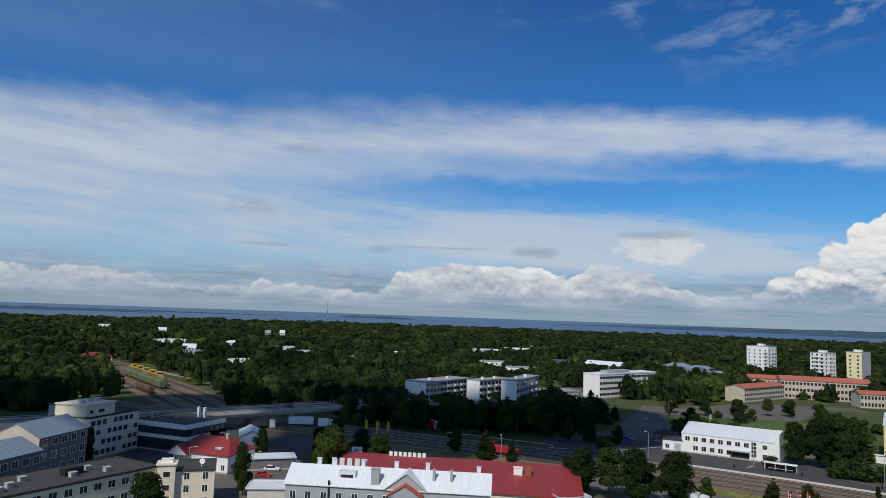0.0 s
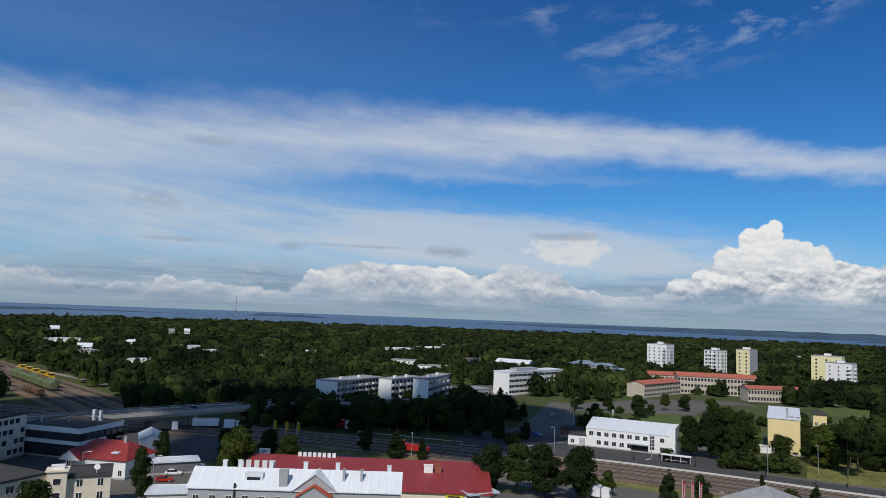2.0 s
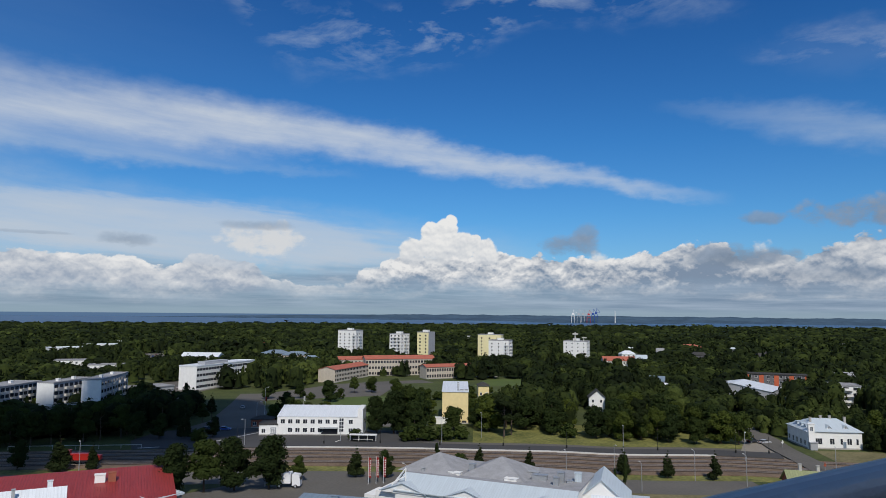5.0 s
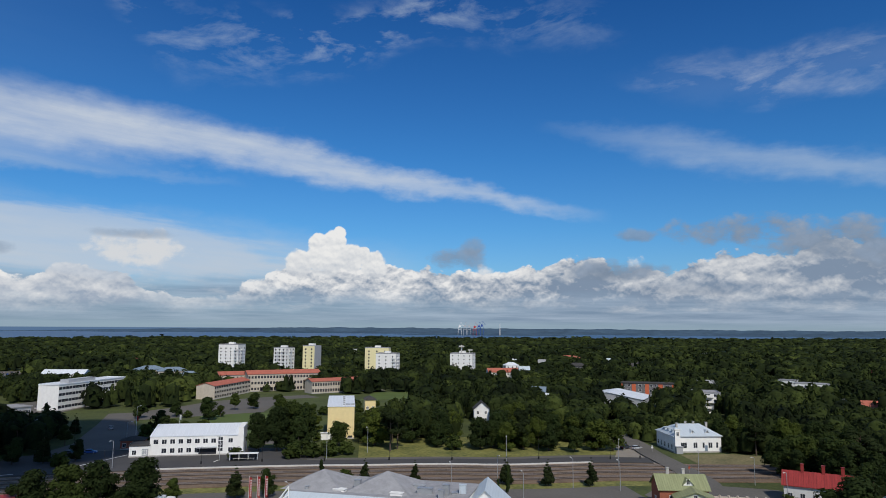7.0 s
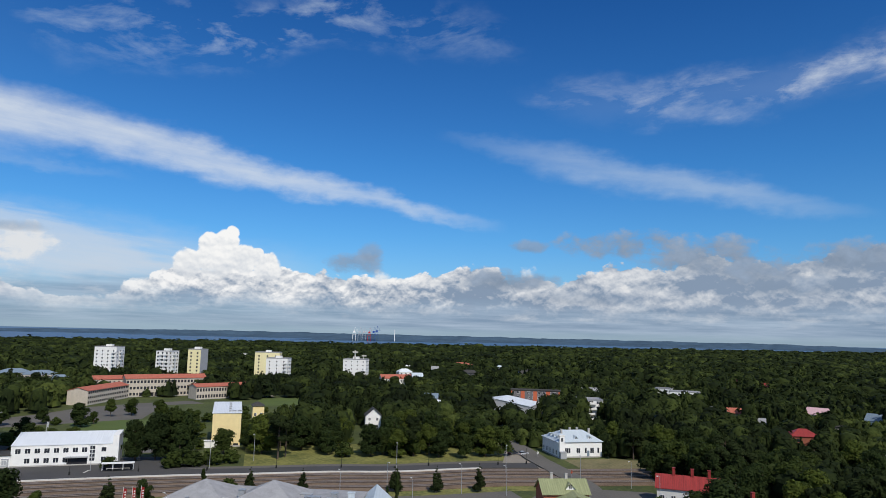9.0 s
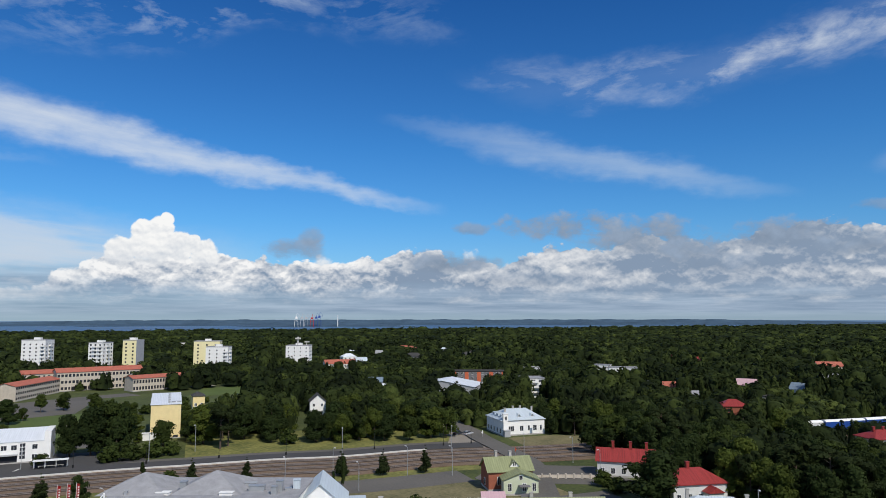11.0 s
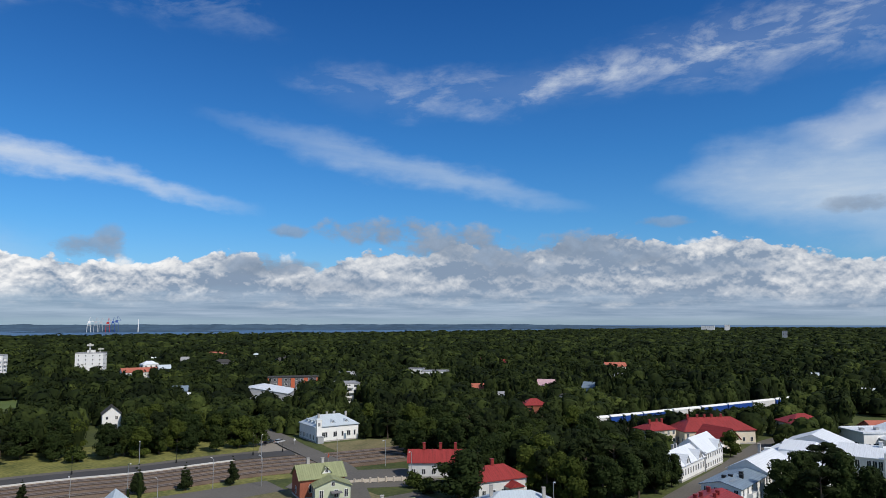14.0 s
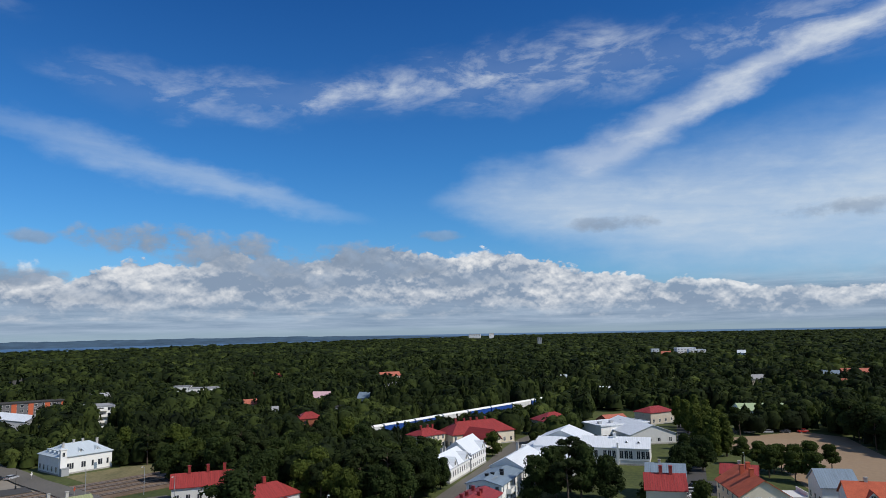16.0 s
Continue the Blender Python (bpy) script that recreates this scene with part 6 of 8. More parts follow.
far_house("beige house with a slate-blue roof among trees", 20.81, 608, 23.7, 10.5, M_beige, M_metalslate, "hip")
far_house("grey house with a slate-blue roof among trees", 22.03, 555, 14.1, 10.5, M_grey, M_metalslate, "hip")
far_house("white house with a grey felt roof among trees", 34.41, 1059, 23.3, 9.5, M_white, M_greyfelt, "flat")
far_house("white house with a grey felt roof among trees", 33.26, 1086, 14.7, 9.5, M_white, M_greyfelt, "flat")
far_house("white house with a white metal roof among trees", 47.93, 684, 13.9, 10.5, M_white, M_metalwhite, "hip")
far_house("white house with a grey felt roof among trees", 94.98, 900, 24.4, 8.4, M_white, M_greyfelt, "flat")
far_house("grey house with a grey felt roof among trees", 97.36, 1700, 10.1, 25.9, M_grey, M_greyfelt, "flat")
far_house("red-brown house with a red tiled roof among trees", 107.34, 1000, 13.5, 12.7, M_brick, M_tilered, "gable")
far_house("white house with a white metal roof among trees", 108.83, 1000, 25.4, 17.1, M_white, M_metalwhite, "flat")
far_house("white house with a white metal roof among trees", 109.65, 980, 21.6, 15.3, M_white, M_metalwhite, "flat")
far_house("white house with a white metal roof among trees", 112.77, 900, 9.1, 16.7, M_white, M_metalwhite, "gable")
far_house("grey house with a slate-blue roof among trees", 118.61, 606, 12.3, 10.5, M_grey, M_metalslate, "gable")
far_house("red-brown house with a red tiled roof among trees", 120.37, 633, 21.4, 10.5, M_brick, M_tilered, "gable")
far_house("white house with a red tiled roof among trees", 119.27, 515, 6.1, 10.5, M_white, M_tilered, "gable")
far_house("white house with a pale blue roof among trees", 99.17, 591, 7.0, 7.5, M_white, M_metalblue, "gable")
far_house("white house with a white metal roof among trees", 102.59, 470, 8.8, 7.5, M_white, M_metalwhite, "gable")
far_house("beige house with a grey felt roof among trees", 113.74, 560, 14.2, 9.6, M_beige, M_greyfelt, "gable")
far_house("white house with a white metal roof among trees", 106.49, 1050, 10.7, 14.5, M_white, M_metalwhite, "flat")
far_house("white house with a grey felt roof among trees", 92.00, 3000, 50.8, 30.4, M_white, M_greyfelt, "flat")
far_house("white house with a grey felt roof among trees", 93.41, 3000, 20.3, 33.9, M_white, M_greyfelt, "flat")
far_house("white house with a grey felt roof among trees", 99.39, 1300, 8.8, 9.0, M_white, M_greyfelt, "gable")
far_house("white house with a grey felt roof among trees", 101.56, 1196, 12.2, 7.5, M_white, M_greyfelt, "gable")
far_house("white house with a dark roof among trees", 58.17, 742, 8.8, 10.5, M_white, M_bitumen, "gable")

# -- the white pavilion and car park beyond the blocks --
pav, L = house("white_pavilion", "wide low white pavilion with a flat roof and long canopy", (40, 742), (82, 748), 22, 8.2, "flat", 0.4, M_white, M_metalwhite, rows=2, cols=12, sides=2, win=(2.2, 1.4), over=0.3, framem="far", category="pavilion")
part("canopy", boxes((L, -1, 4.6, L + 28, 12, 5.4)), M_white, pav, "long flat white canopy")
for k in range(5):
    part("canopy_post", boxes((L + 3 + 6 * k, -0.6, 0, L + 3.5 + 6 * k, -0.1, 4.6)), M_white, pav)
part("roof_cabin", boxes((L - 9, 6, 8.6, L - 3, 12, 11.4)), M_white, pav)
FAR.append((5.2, 742, 3.1))
tagged(slab("pavement", [(84, 650), (126, 640), (150, 760), (112, 772), (96, 736)], 0.0, 0.05, M_asphalt2), "worn asphalt car park beyond the white blocks", "car park", kind="structure")
FAR.append((10.2, 652, 1.4))

# ---- trees ----
def leaf_cloud(rng, blobs, n, size, flat=0.38):
    """Many small leaf clumps round a handful of lobes; returns vertices and faces."""
    vs, fs = [], []
    vol = [b[3] * b[3] for b in blobs]
    tot = sum(vol)
    for b, v in zip(blobs, vol):
        c, k = np.array(b[:3]), max(6, int(n * v / tot))
        d = rng.normal(size=(k, 3))
        d /= np.linalg.norm(d, axis=1)[:, None]
        d[:, 2] = np.where(d[:, 2] < -0.5, -d[:, 2], d[:, 2])
        rad = b[3] * (0.72 + 0.36 * rng.random(k))
        p = c + d * rad[:, None] * np.array([1, 1, b[4]])
        nrm = d + rng.normal(size=(k, 3)) * flat
        nrm /= np.linalg.norm(nrm, axis=1)[:, None]
        t = np.cross(nrm, rng.normal(size=(k, 3)))
        t /= np.linalg.norm(t, axis=1)[:, None]
        u = np.cross(nrm, t)
        s = size * (0.6 + 0.8 * rng.random(k))[:, None]
        i0 = len(vs)
        spray = np.stack([p - t * s - u * s * 0.6, p + t * s * 0.9 - u * s * 0.7, p + t * s * 0.1 + u * s * 1.1], 1).reshape(-1, 3)
        vs.extend(spray.tolist())
        fs.extend([(i0 + 3 * q, i0 + 3 * q + 1, i0 + 3 * q + 2) for q in range(k)])
    return vs, fs


def crown_blobs(rng, kind, h, w):
    out = []
    if kind == "cone":
        for i in range(9):
            f = i / 8
            r = w * 0.5 * (1 - f) ** 0.8 + 0.35
            for _ in range(3 if f < 0.7 else 1):
                a = rng.random() * 6.28
                out.append((math.cos(a) * r * 0.5, math.sin(a) * r * 0.5, h * (0.14 + 0.84 * f), r * 0.62, 0.75))
    elif kind == "column":
        for i in range(8):
            f = i / 7
            r = w * 0.5 * (0.55 + 0.45 * math.sin(math.pi * (0.2 + 0.7 * f)))
            a = rng.random() * 6.28
            out.append((math.cos(a) * r * 0.25, math.sin(a) * r * 0.25, h * (0.15 + 0.78 * f), r * 0.8, 1.3))
    elif kind == "pine":
        for i in range(11):
            f = rng.random()
            r = w * 0.5 * (0.35 + 0.5 * math.sin(math.pi * (0.25 + 0.6 * f)))
            a = rng.random() * 6.28
            out.append((math.cos(a) * r * 0.8, math.sin(a) * r * 0.8, h * (0.5 + 0.46 * f), r * 0.6, 0.55))
    else:
        for i in range(19):
            f = rng.random() ** 1.15
            rr = w * 0.5 * math.sin(math.pi * (0.26 + 0.62 * f)) ** 0.8
            a = rng.random() * 6.28
            q = 0.35 + 0.5 * rng.random()
            out.append((math.cos(a) * rr * q, math.sin(a) * rr * q, h * (0.15 + 0.75 * f), w * (0.16 + 0.12 * rng.random()), 0.85))
        out.append((0, 0, h * 0.55, w * 0.3, 1.1))
    return out


def from_lists(name, vs, fs, material, parent=None):
    me = bpy.data.meshes.new(name)
    me.from_pydata(vs, [], fs)
    me.materials.append(material)
    ob = new(name, me)
    ob.parent = parent
    return ob


PROTO = {}


def tree_proto(key, kind, h, w, n, size, material, label, seed):
    """One tree with a tapered trunk, limbs and a ragged crown of leaf clumps, kept for copying."""
    rng = np.random.default_rng(seed)
    kind_ = "shrub" if key == "bush" else "tree"
    ob = base(kind_, Matrix.Translation((0, 0, 0)), label, kind_)
    blobs = crown_blobs(rng, kind, h, w)
    bm = bmesh.new()
    tube(bm, (0, 0, -0.2), (0.1, 0, h * 0.45), h * 0.022, h * 0.014, 7)
    tube(bm, (0.1, 0, h * 0.45), (0, 0.1, h * 0.9), h * 0.014, h * 0.003, 6)
    for b in blobs[:8]:
        z0 = max(h * 0.15, b[2] - h * 0.14)
        tube(bm, (0.05, 0, z0), b[:3], h * 0.007, h * 0.002, 5)
    part("trunk", bm, M_bark, ob)
    vs, fs = leaf_cloud(rng, blobs, n, size)
    for b in blobs:
        i0 = len(vs)
        for z, r in ((-0.45, 0.75), (0.45, 0.75)):
            for k in range(6):
                a = 1.0472 * (k + (0.5 if z > 0 else 0))
                q = b[3] * 0.74 * r * (0.8 + 0.4 * rng.random())
                vs.append((b[0] + math.cos(a) * q, b[1] + math.sin(a) * q, b[2] + z * b[3] * b[4] * 0.9))
        vs.append((b[0], b[1], b[2] + b[3] * b[4] * 0.74))
        fs += [(i0 + k, i0 + (k + 1) % 6, i0 + 6 + k) for k in range(6)] + [(i0 + (k + 1) % 6, i0 + 6 + (k + 1) % 6, i0 + 6 + k) for k in range(6)] + [(i0 + 6 + k, i0 + 6 + (k + 1) % 6, i0 + 12) for k in range(6)]
    from_lists("crown", vs, fs, material, ob)
    PROTO[key] = [ob, False]


tree_proto("broad_a", "round", 12, 9.5, 3100, 0.31, M_leaf, "broad leafy green deciduous tree", 1)
tree_proto("broad_b", "round", 12, 8.5, 3100, 0.31, M_leafdark, "dark green leafy deciduous tree", 2)
tree_proto("broad_c", "round", 12, 9.0, 3100, 0.31, M_leafbright, "bright green leafy deciduous tree", 3)
tree_proto("broad_d", "round", 12, 7.5, 3100, 0.31, M_leaf, "tall leafy green deciduous tree", 4)
tree_proto("spruce", "cone", 12, 5.0, 2300, 0.28, M_needle, "dark green conical spruce tree", 5)
tree_proto("pine", "pine", 12, 6.5, 2200, 0.30, M_needle, "tall dark pine with a bare trunk", 6)
tree_proto("column", "column", 12, 3.6, 2000, 0.27, M_leafdark, "narrow upright dark green tree", 7)
tree_proto("poplar", "column", 12, 3.8, 2100, 0.28, M_leafbright, "tall bright green poplar beside the lane", 9)
tree_proto("bush", "round", 3, 3.6, 480, 0.26, M_leaf, "low rounded green shrub", 8)
BASE_H = {"bush": 3.0}
_tr = np.random.default_rng(11)


def plant(key, x, y, h, wide=1.0):
    ob, used = PROTO[key]
    s = h / BASE_H.get(key, 12.0)
    m = Matrix.LocRotScale((x, y, 0), Euler((0, 0, _tr.random() * 6.28)), (s * wide, s * wide, s))
    if not used:
        PROTO[key][1] = True
        ob.matrix_basis = m
        return ob
    sc = ob.scale
    return copy_thing(ob, m @ Matrix.Diagonal((1 / sc[0], 1 / sc[1], 1 / sc[2], 1)))



# where trees may stand: a coarse plan of what is built on or kept open
GX, GY, GC = -520.0, -320.0, 2.0
TAKEN = np.zeros((620, 560), dtype=bool)


def mark(poly, grow=0.0):
    pts = np.array(poly, dtype=float)
    c = pts.mean(0)
    if grow:
        d = pts - c
        pts = c + d * (1 + grow / np.maximum(np.linalg.norm(d, axis=1), 0.1))[:, None]
    i0, j0 = np.floor((pts.min(0) - (GX, GY)) / GC).astype(int)
    i1, j1 = np.ceil((pts.max(0) - (GX, GY)) / GC).astype(int)
    i0, j0, i1, j1 = max(i0, 0), max(j0, 0), min(i1, 619), min(j1, 559)
    if i1 <= i0 or j1 <= j0:
        return
    X, Y = np.meshgrid(GX + GC * (np.arange(i0, i1 + 1) + 0.5), GY + GC * (np.arange(j0, j1 + 1) + 0.5), indexing="ij")
    inside = np.zeros(X.shape, dtype=bool)
    for (xa, ya), (xb, yb) in zip(pts, np.roll(pts, -1, axis=0)):
        if ya == yb:
            continue
        inside ^= ((ya > Y) != (yb > Y)) & (X < (xb - xa) * (Y - ya) / (yb - ya) + xa)
    TAKEN[i0:i1 + 1, j0:j1 + 1] |= inside


def is_free(x, y):
    i, j = int((x - GX) / GC), int((y - GY) / GC)
    return not (0 <= i < 620 and 0 <= j < 560 and TAKEN[i, j])


def wedge(az, half, d0, d1):
    mark([polar(az - half, d0), polar(az + half, d0), polar(az + half, d1), polar(az - half, d1)])


for poly in OPEN:
    mark(poly)
for o in list(scene.objects):
    if o.name.split(".")[0] == "wall" and o.parent:
        bb = [o.parent.matrix_basis @ Vector(o.bound_box[k]) for k in (0, 3, 7, 4)]
        mark([(p.x, p.y) for p in bb], 4.5)
BUILT = TAKEN.copy()
for az, d, half in FAR:
    wedge(az, half + 0.05, d * 0.935, d)
# open sight lines that the town keeps free of tall trees
wedge(29.5, 8.5, 300, 440)
wedge(28.5, 5.5, 430, 492)
wedge(33.5, 3.2, 430, 466)
wedge(13.5, 4.0, 345, 420)
wedge(2.5, 6.5, 322, 350)
wedge(36.2, 3.8, 318, 420)
wedge(40.5, 4.0, 214, 284)
wedge(34.3, 1.6, 225, 285)
wedge(66, 5, 255, 272)
wedge(63.2, 1.4, 330, 385)
wedge(57.2, 2.6, 360, 400)
wedge(-24, 5, 300, 330)
wedge(-21.5, 2.3, 318, 362)
mark([(-93, 304), (-140, 306), (-262, 520), (-225, 535), (-190, 470), (-150, 420), (-112, 350)])
wedge(45.0, 1.4, 285, 325)
wedge(58.5, 2.4, 425, 472)
wedge(47.2, 1.5, 525, 583)
wedge(36, 1.5, 345, 372)
mark([(232, 20), (258, 26), (277, 14), (291, -26), (262, -12), (248, -2)])
mark([(222, -14), (256, -24), (312, -62), (318, -104), (270, -92), (232, -68)])
mark([(300, 45), (445, -74), (410, -74), (266, 42)])
mark([(222, 26), (246, 6), (272, 16), (250, 40)])

wedge(75.8, 2.5, 158, 186)
# single trees that stand out
for key, x, y, h, w in (
        ("broad_b", 37, 181, 13, 1.0), ("broad_d", 45, 180, 13, 1.0), ("broad_b", 52, 178, 13.5, 1.0), ("broad_b", 60, 175, 14, 1.0), ("broad_b", 6, 231, 8.5, 0.9),
        ("spruce", 16, 224, 10, 1.4), ("spruce", 85, 176, 8.5, 1.2), ("broad_d", 69, 178, 7, 0.9), ("spruce", 24, 221, 8, 0.9), ("broad_b", 92, 171, 7.5, 0.9)):
    plant(key, x, y, h, w)
for key, x, y, h, w in (
        ("spruce", 151, 139, 8, 1.1), ("spruce", 159, 130, 7.6, 1.1), ("spruce", 169, 122, 8, 1.1), ("spruce", 123, 170, 6.5, 1.1), ("spruce", 134, 160, 6, 1.1),
        ("column", 143, 131, 7.5, 0.6), ("column", 136, 128, 5.5, 0.6), ("column", 113, 178, 6, 0.9), ("bush", 118, 173, 3.4, 1.2)):
    plant(key, x, y, h, w)
for key, x, y, h, w in (
        ("broad_b", 121, 233, 14, 0.9), ("broad_b", 126, 229, 16.5, 0.9), ("broad_d", 132, 230, 17.5, 0.9), ("broad_b", 137, 228, 16, 0.85), ("broad_b", 131, 222, 13, 0.85), ("bush", 124, 214, 4.8, 1.3), ("bush", 130, 212, 5.0, 1.3), ("bush", 136, 210, 4.8, 1.3), ("bush", 142, 208, 4.4, 1.2)):
    plant(key, x, y, h, w)
for key, x, y, h, w in (
        ("pine", 158, 203, 14, 1.2), ("pine", 163, 205, 13, 1.1), ("broad_b", 176, 212, 13, 1.1), ("broad_b", 183, 205, 12.5, 1.2), ("broad_d", 190, 212, 12, 1.1), ("bush", 178, 190, 5.2, 1.1),
        ("broad_b", 192, 183, 10.5, 0.9), ("broad_a", 203, 182, 10.5, 1.0), ("broad_c", 205, 172, 11, 0.9), ("pine", 206, 180, 14, 1.0)):
    plant(key, x, y, h, w)
for key, x, y, h, w in (
        ("bush", 108, 224, 4.0, 1.2), ("broad_b", 66, 255, 7.5, 1.0), ("spruce", 57, 258, 10, 1.1), ("broad_b", 49, 262, 9, 1.0), ("bush", 60, 250, 4.2, 1.2), ("broad_b", 118, 350, 9, 1.0), ("broad_b", 134, 345, 8, 1.0), ("broad_b", 142, 325, 11, 1.2), ("broad_a", 178, 350, 9, 1.0), ("broad_b", 153, 352, 8, 1.0), ("broad_a", 190, 345, 8, 1.0), ("broad_d", 168, 352, 9, 0.9), ("broad_a", 150, 330, 6, 0.9)):
    plant(key, x, y, h, w)
for key, x, y, h, w in (
        ("broad_c", -28, 190, 14, 0.8), ("broad_c", -31, 193, 12, 0.7), ("broad_d", -16, 200, 11, 1.0), ("broad_b", -47, 172, 13, 0.55), ("broad_b", -60, 146, 11, 1.0), ("broad_b", -53, 209, 10, 0.8), ("column", -96, 193, 11, 0.9), ("broad_b", -24, 222, 9, 1.0), ("broad_b", -36, 218, 9, 0.9)):
    plant(key, x, y, h, w)
for key, x, y, h, w in (
        ("broad_b", 171.8, 55.5, 13.5, 1.55), ("bush", 178, 66, 4, 1.2), ("bush", 183, 72, 4, 1.2), ("broad_b", 250, 119.5, 6.4, 0.95), ("broad_c", 189, 40, 12, 1.0), ("broad_c", 186, 33, 11, 1.0), ("pine", 196, 26, 15, 1.3), ("pine", 190, 18, 15, 1.3), ("broad_b", 198, 8, 12.5, 1.0), ("broad_b", 204, 8, 13, 1.0), ("pine", 192, 12, 13, 1.3), ("broad_b", 182, 20, 12, 1.0), ("broad_b", 206, 24, 14, 1.0), ("broad_d", 222, 14, 13, 1.0), ("broad_b", 214, 12, 11, 0.9)):
    plant(key, x, y, h, w)
for key, x, y, h, w in (
        ("broad_b", 98, 87, 11, 0.9), ("broad_a", 108, 79, 12, 1.0), ("broad_b", 86, 97, 10, 1.0), ("broad_b", 189, -22, 12.5, 1.0), ("broad_b", 194, -28, 14, 1.0), ("pine", 200, -33, 15, 1.3), ("broad_b", 194, -35, 14.5, 1.0), ("pine", 186, -30, 12, 1.3), ("broad_b", 190, -42, 12, 1.0), ("spruce", 205, -40, 10, 1.3), ("broad_b", 208, -30, 11, 0.9), ("broad_b", 220, -70, 9.5, 0.9), ("broad_b", 226, -74, 9, 0.9), ("pine", 172, -113, 10, 1.2), ("bush", 186, -52, 5, 1.3), ("broad_a", 176, -62, 8, 0.9)):
    plant(key, x, y, h, w)
for k in range(9):
    x, y = 243 + 10 * k, -90.5 - 2.1 * k
    plant("poplar", x + _tr.normal(), y + 1 + _tr.normal(), 12.5 + 2 * _tr.random(), 1.35)
    plant("poplar", x + 5 + _tr.normal(), y - 7 + _tr.normal(), 11.5 + 2.5 * _tr.random(), 1.35)
for x, y in ((239, -84), (232, -82), (226, -80), (246, -82), (222, -74)):
    plant("broad_b", x, y, 8.5 + 2 * _tr.random(), 1.0)
for x, y in ((235, -97), (226, -98), (219, -99.5), (222, -103), (218.5, -106), (223, -113), (223.5, -119), (214, -96), (208, -101), (204, -104)):
    plant("broad_d", x + _tr.normal() * 0.5, y + _tr.normal() * 0.5, 8.0 + 1.6 * _tr.random(), 1.1)
for k in range(8):
    plant(("broad_b", "broad_d", "pine")[k % 3], 300 - 8.5 * k + _tr.normal(), -164 + 1.2 * k + _tr.normal(), 13 + 3 * _tr.random(), 1.15)
plant("pine", 193, -124, 11, 1.2)
for k in range(9):
    plant("broad_d", 305 + 1.5 * _tr.random(), -112 - 5.6 * k, 10 + 2 * _tr.random(), 0.75)


def scatter(n, az0, az1, d0, d1, h0, h1, kinds, gap):
    """Trees strewn over a sector, no two nearer than gap."""
    done = []
    for _ in range(n * 8):
        if len(done) >= n:
            break
        az = az0 + (az1 - az0) * _tr.random()
        d = math.sqrt(d0 * d0 + (d1 * d1 - d0 * d0) * _tr.random())
        x, y = polar(az, d)
        if not is_free(x, y) or any((x - a) ** 2 + (y - b) ** 2 < gap * gap for a, b in done):
            continue
        done.append((x, y))
        plant(kinds[int(_tr.random() * len(kinds))], x, y, h0 + (h1 - h0) * _tr.random(), 0.9 + 0.3 * _tr.random())


MIX = ("broad_a", "broad_b", "broad_b", "broad_d", "pine", "spruce", "broad_c")
DARK = ("broad_b", "broad_b", "broad_d", "pine", "spruce")
scatter(26, 33.5, 62, 268, 300, 9, 13.5, MIX, 5.5)
scatter(30, -7, 12.5, 267, 292, 9.5, 12.5, DARK, 4.6)
scatter(22, 62, 84, 260, 288, 10, 14, MIX, 5.5)
scatter(44, 71.5, 89, 178, 256, 9, 13.5, DARK + ("broad_a", "broad_c"), 5.2)
scatter(10, 86, 100, 240, 290, 7, 9.5, MIX, 6.0)
scatter(10, 112, 124, 290, 320, 10, 14, DARK, 6.0)
scatter(10, -20, -8, 225, 255, 7, 9, DARK, 6.0)
scatter(14, 11, 23, 272, 330, 6, 9, DARK, 6.0)
for k in range(12):
    q_ = [v for v in offset(EDGE, -33 - 6 * _tr.random()) if 214 < v.x < 258]
    v_ = q_[min(len(q_) - 1, int(len(q_) * (k + 0.5) / 12))]
    plant(DARK[k % 5], v_.x + _tr.normal(), v_.y + _tr.normal(), 12 + 3 * _tr.random(), 1.1)
# sectors nearer than the general edge of the woods that are wooded too
NEAR_WOODS = ((-8, 13, 280), (33.5, 62, 285), (62, 72, 272), (72, 89, 205), (86, 101, 255), (112, 125, 300), (-35, -19, 332), (-19, -7, 322))


# young growth that hides the carriages up to their roofs
def thicket(places, label):
    """Undergrowth too dense to tell apart, joined from the shrub's crown."""
    src = [c for c in PROTO["bush"][0].children if c.name.split(".")[0] == "crown"][0].data
    co = np.empty(len(src.vertices) * 3)
    src.vertices.foreach_get("co", co)
    co = co.reshape(-1, 3)
    faces = [tuple(p.vertices) for p in src.polygons]
    vs, fs = [], []
    for x, y, h, w in places:
        th, s = _tr.random() * 6.28, h / 3.0
        c, q = math.cos(th), math.sin(th)
        i0 = len(vs)
        vs.extend((co @ np.array([[c, q, 0], [-q, c, 0], [0, 0, 1]]) * np.array([s * w, s * w, s]) + np.array([x, y, 0])).tolist())
        fs.extend([tuple(i0 + i for i in f) for f in faces])
    tagged(from_lists("undergrowth", vs, fs, M_leaf), label, "undergrowth", kind="stuff")


GROWTH = []
TRAIN_SIDE = [v for v in offset(EDGE, -9.5) if 296 < v.x < 470]
for k in range(64):
    v_ = TRAIN_SIDE[min(len(TRAIN_SIDE) - 1, int(len(TRAIN_SIDE) * (k + 0.5) / 64))]
    GROWTH.append((v_.x + 1.5 * _tr.normal(), v_.y + 1.5 * _tr.normal(), 2.6 + 0.9 * _tr.random() + (2.5 * _tr.random() if k % 7 == 0 else 0), 1.3))
thicket(GROWTH, "dense green undergrowth beside the standing train")
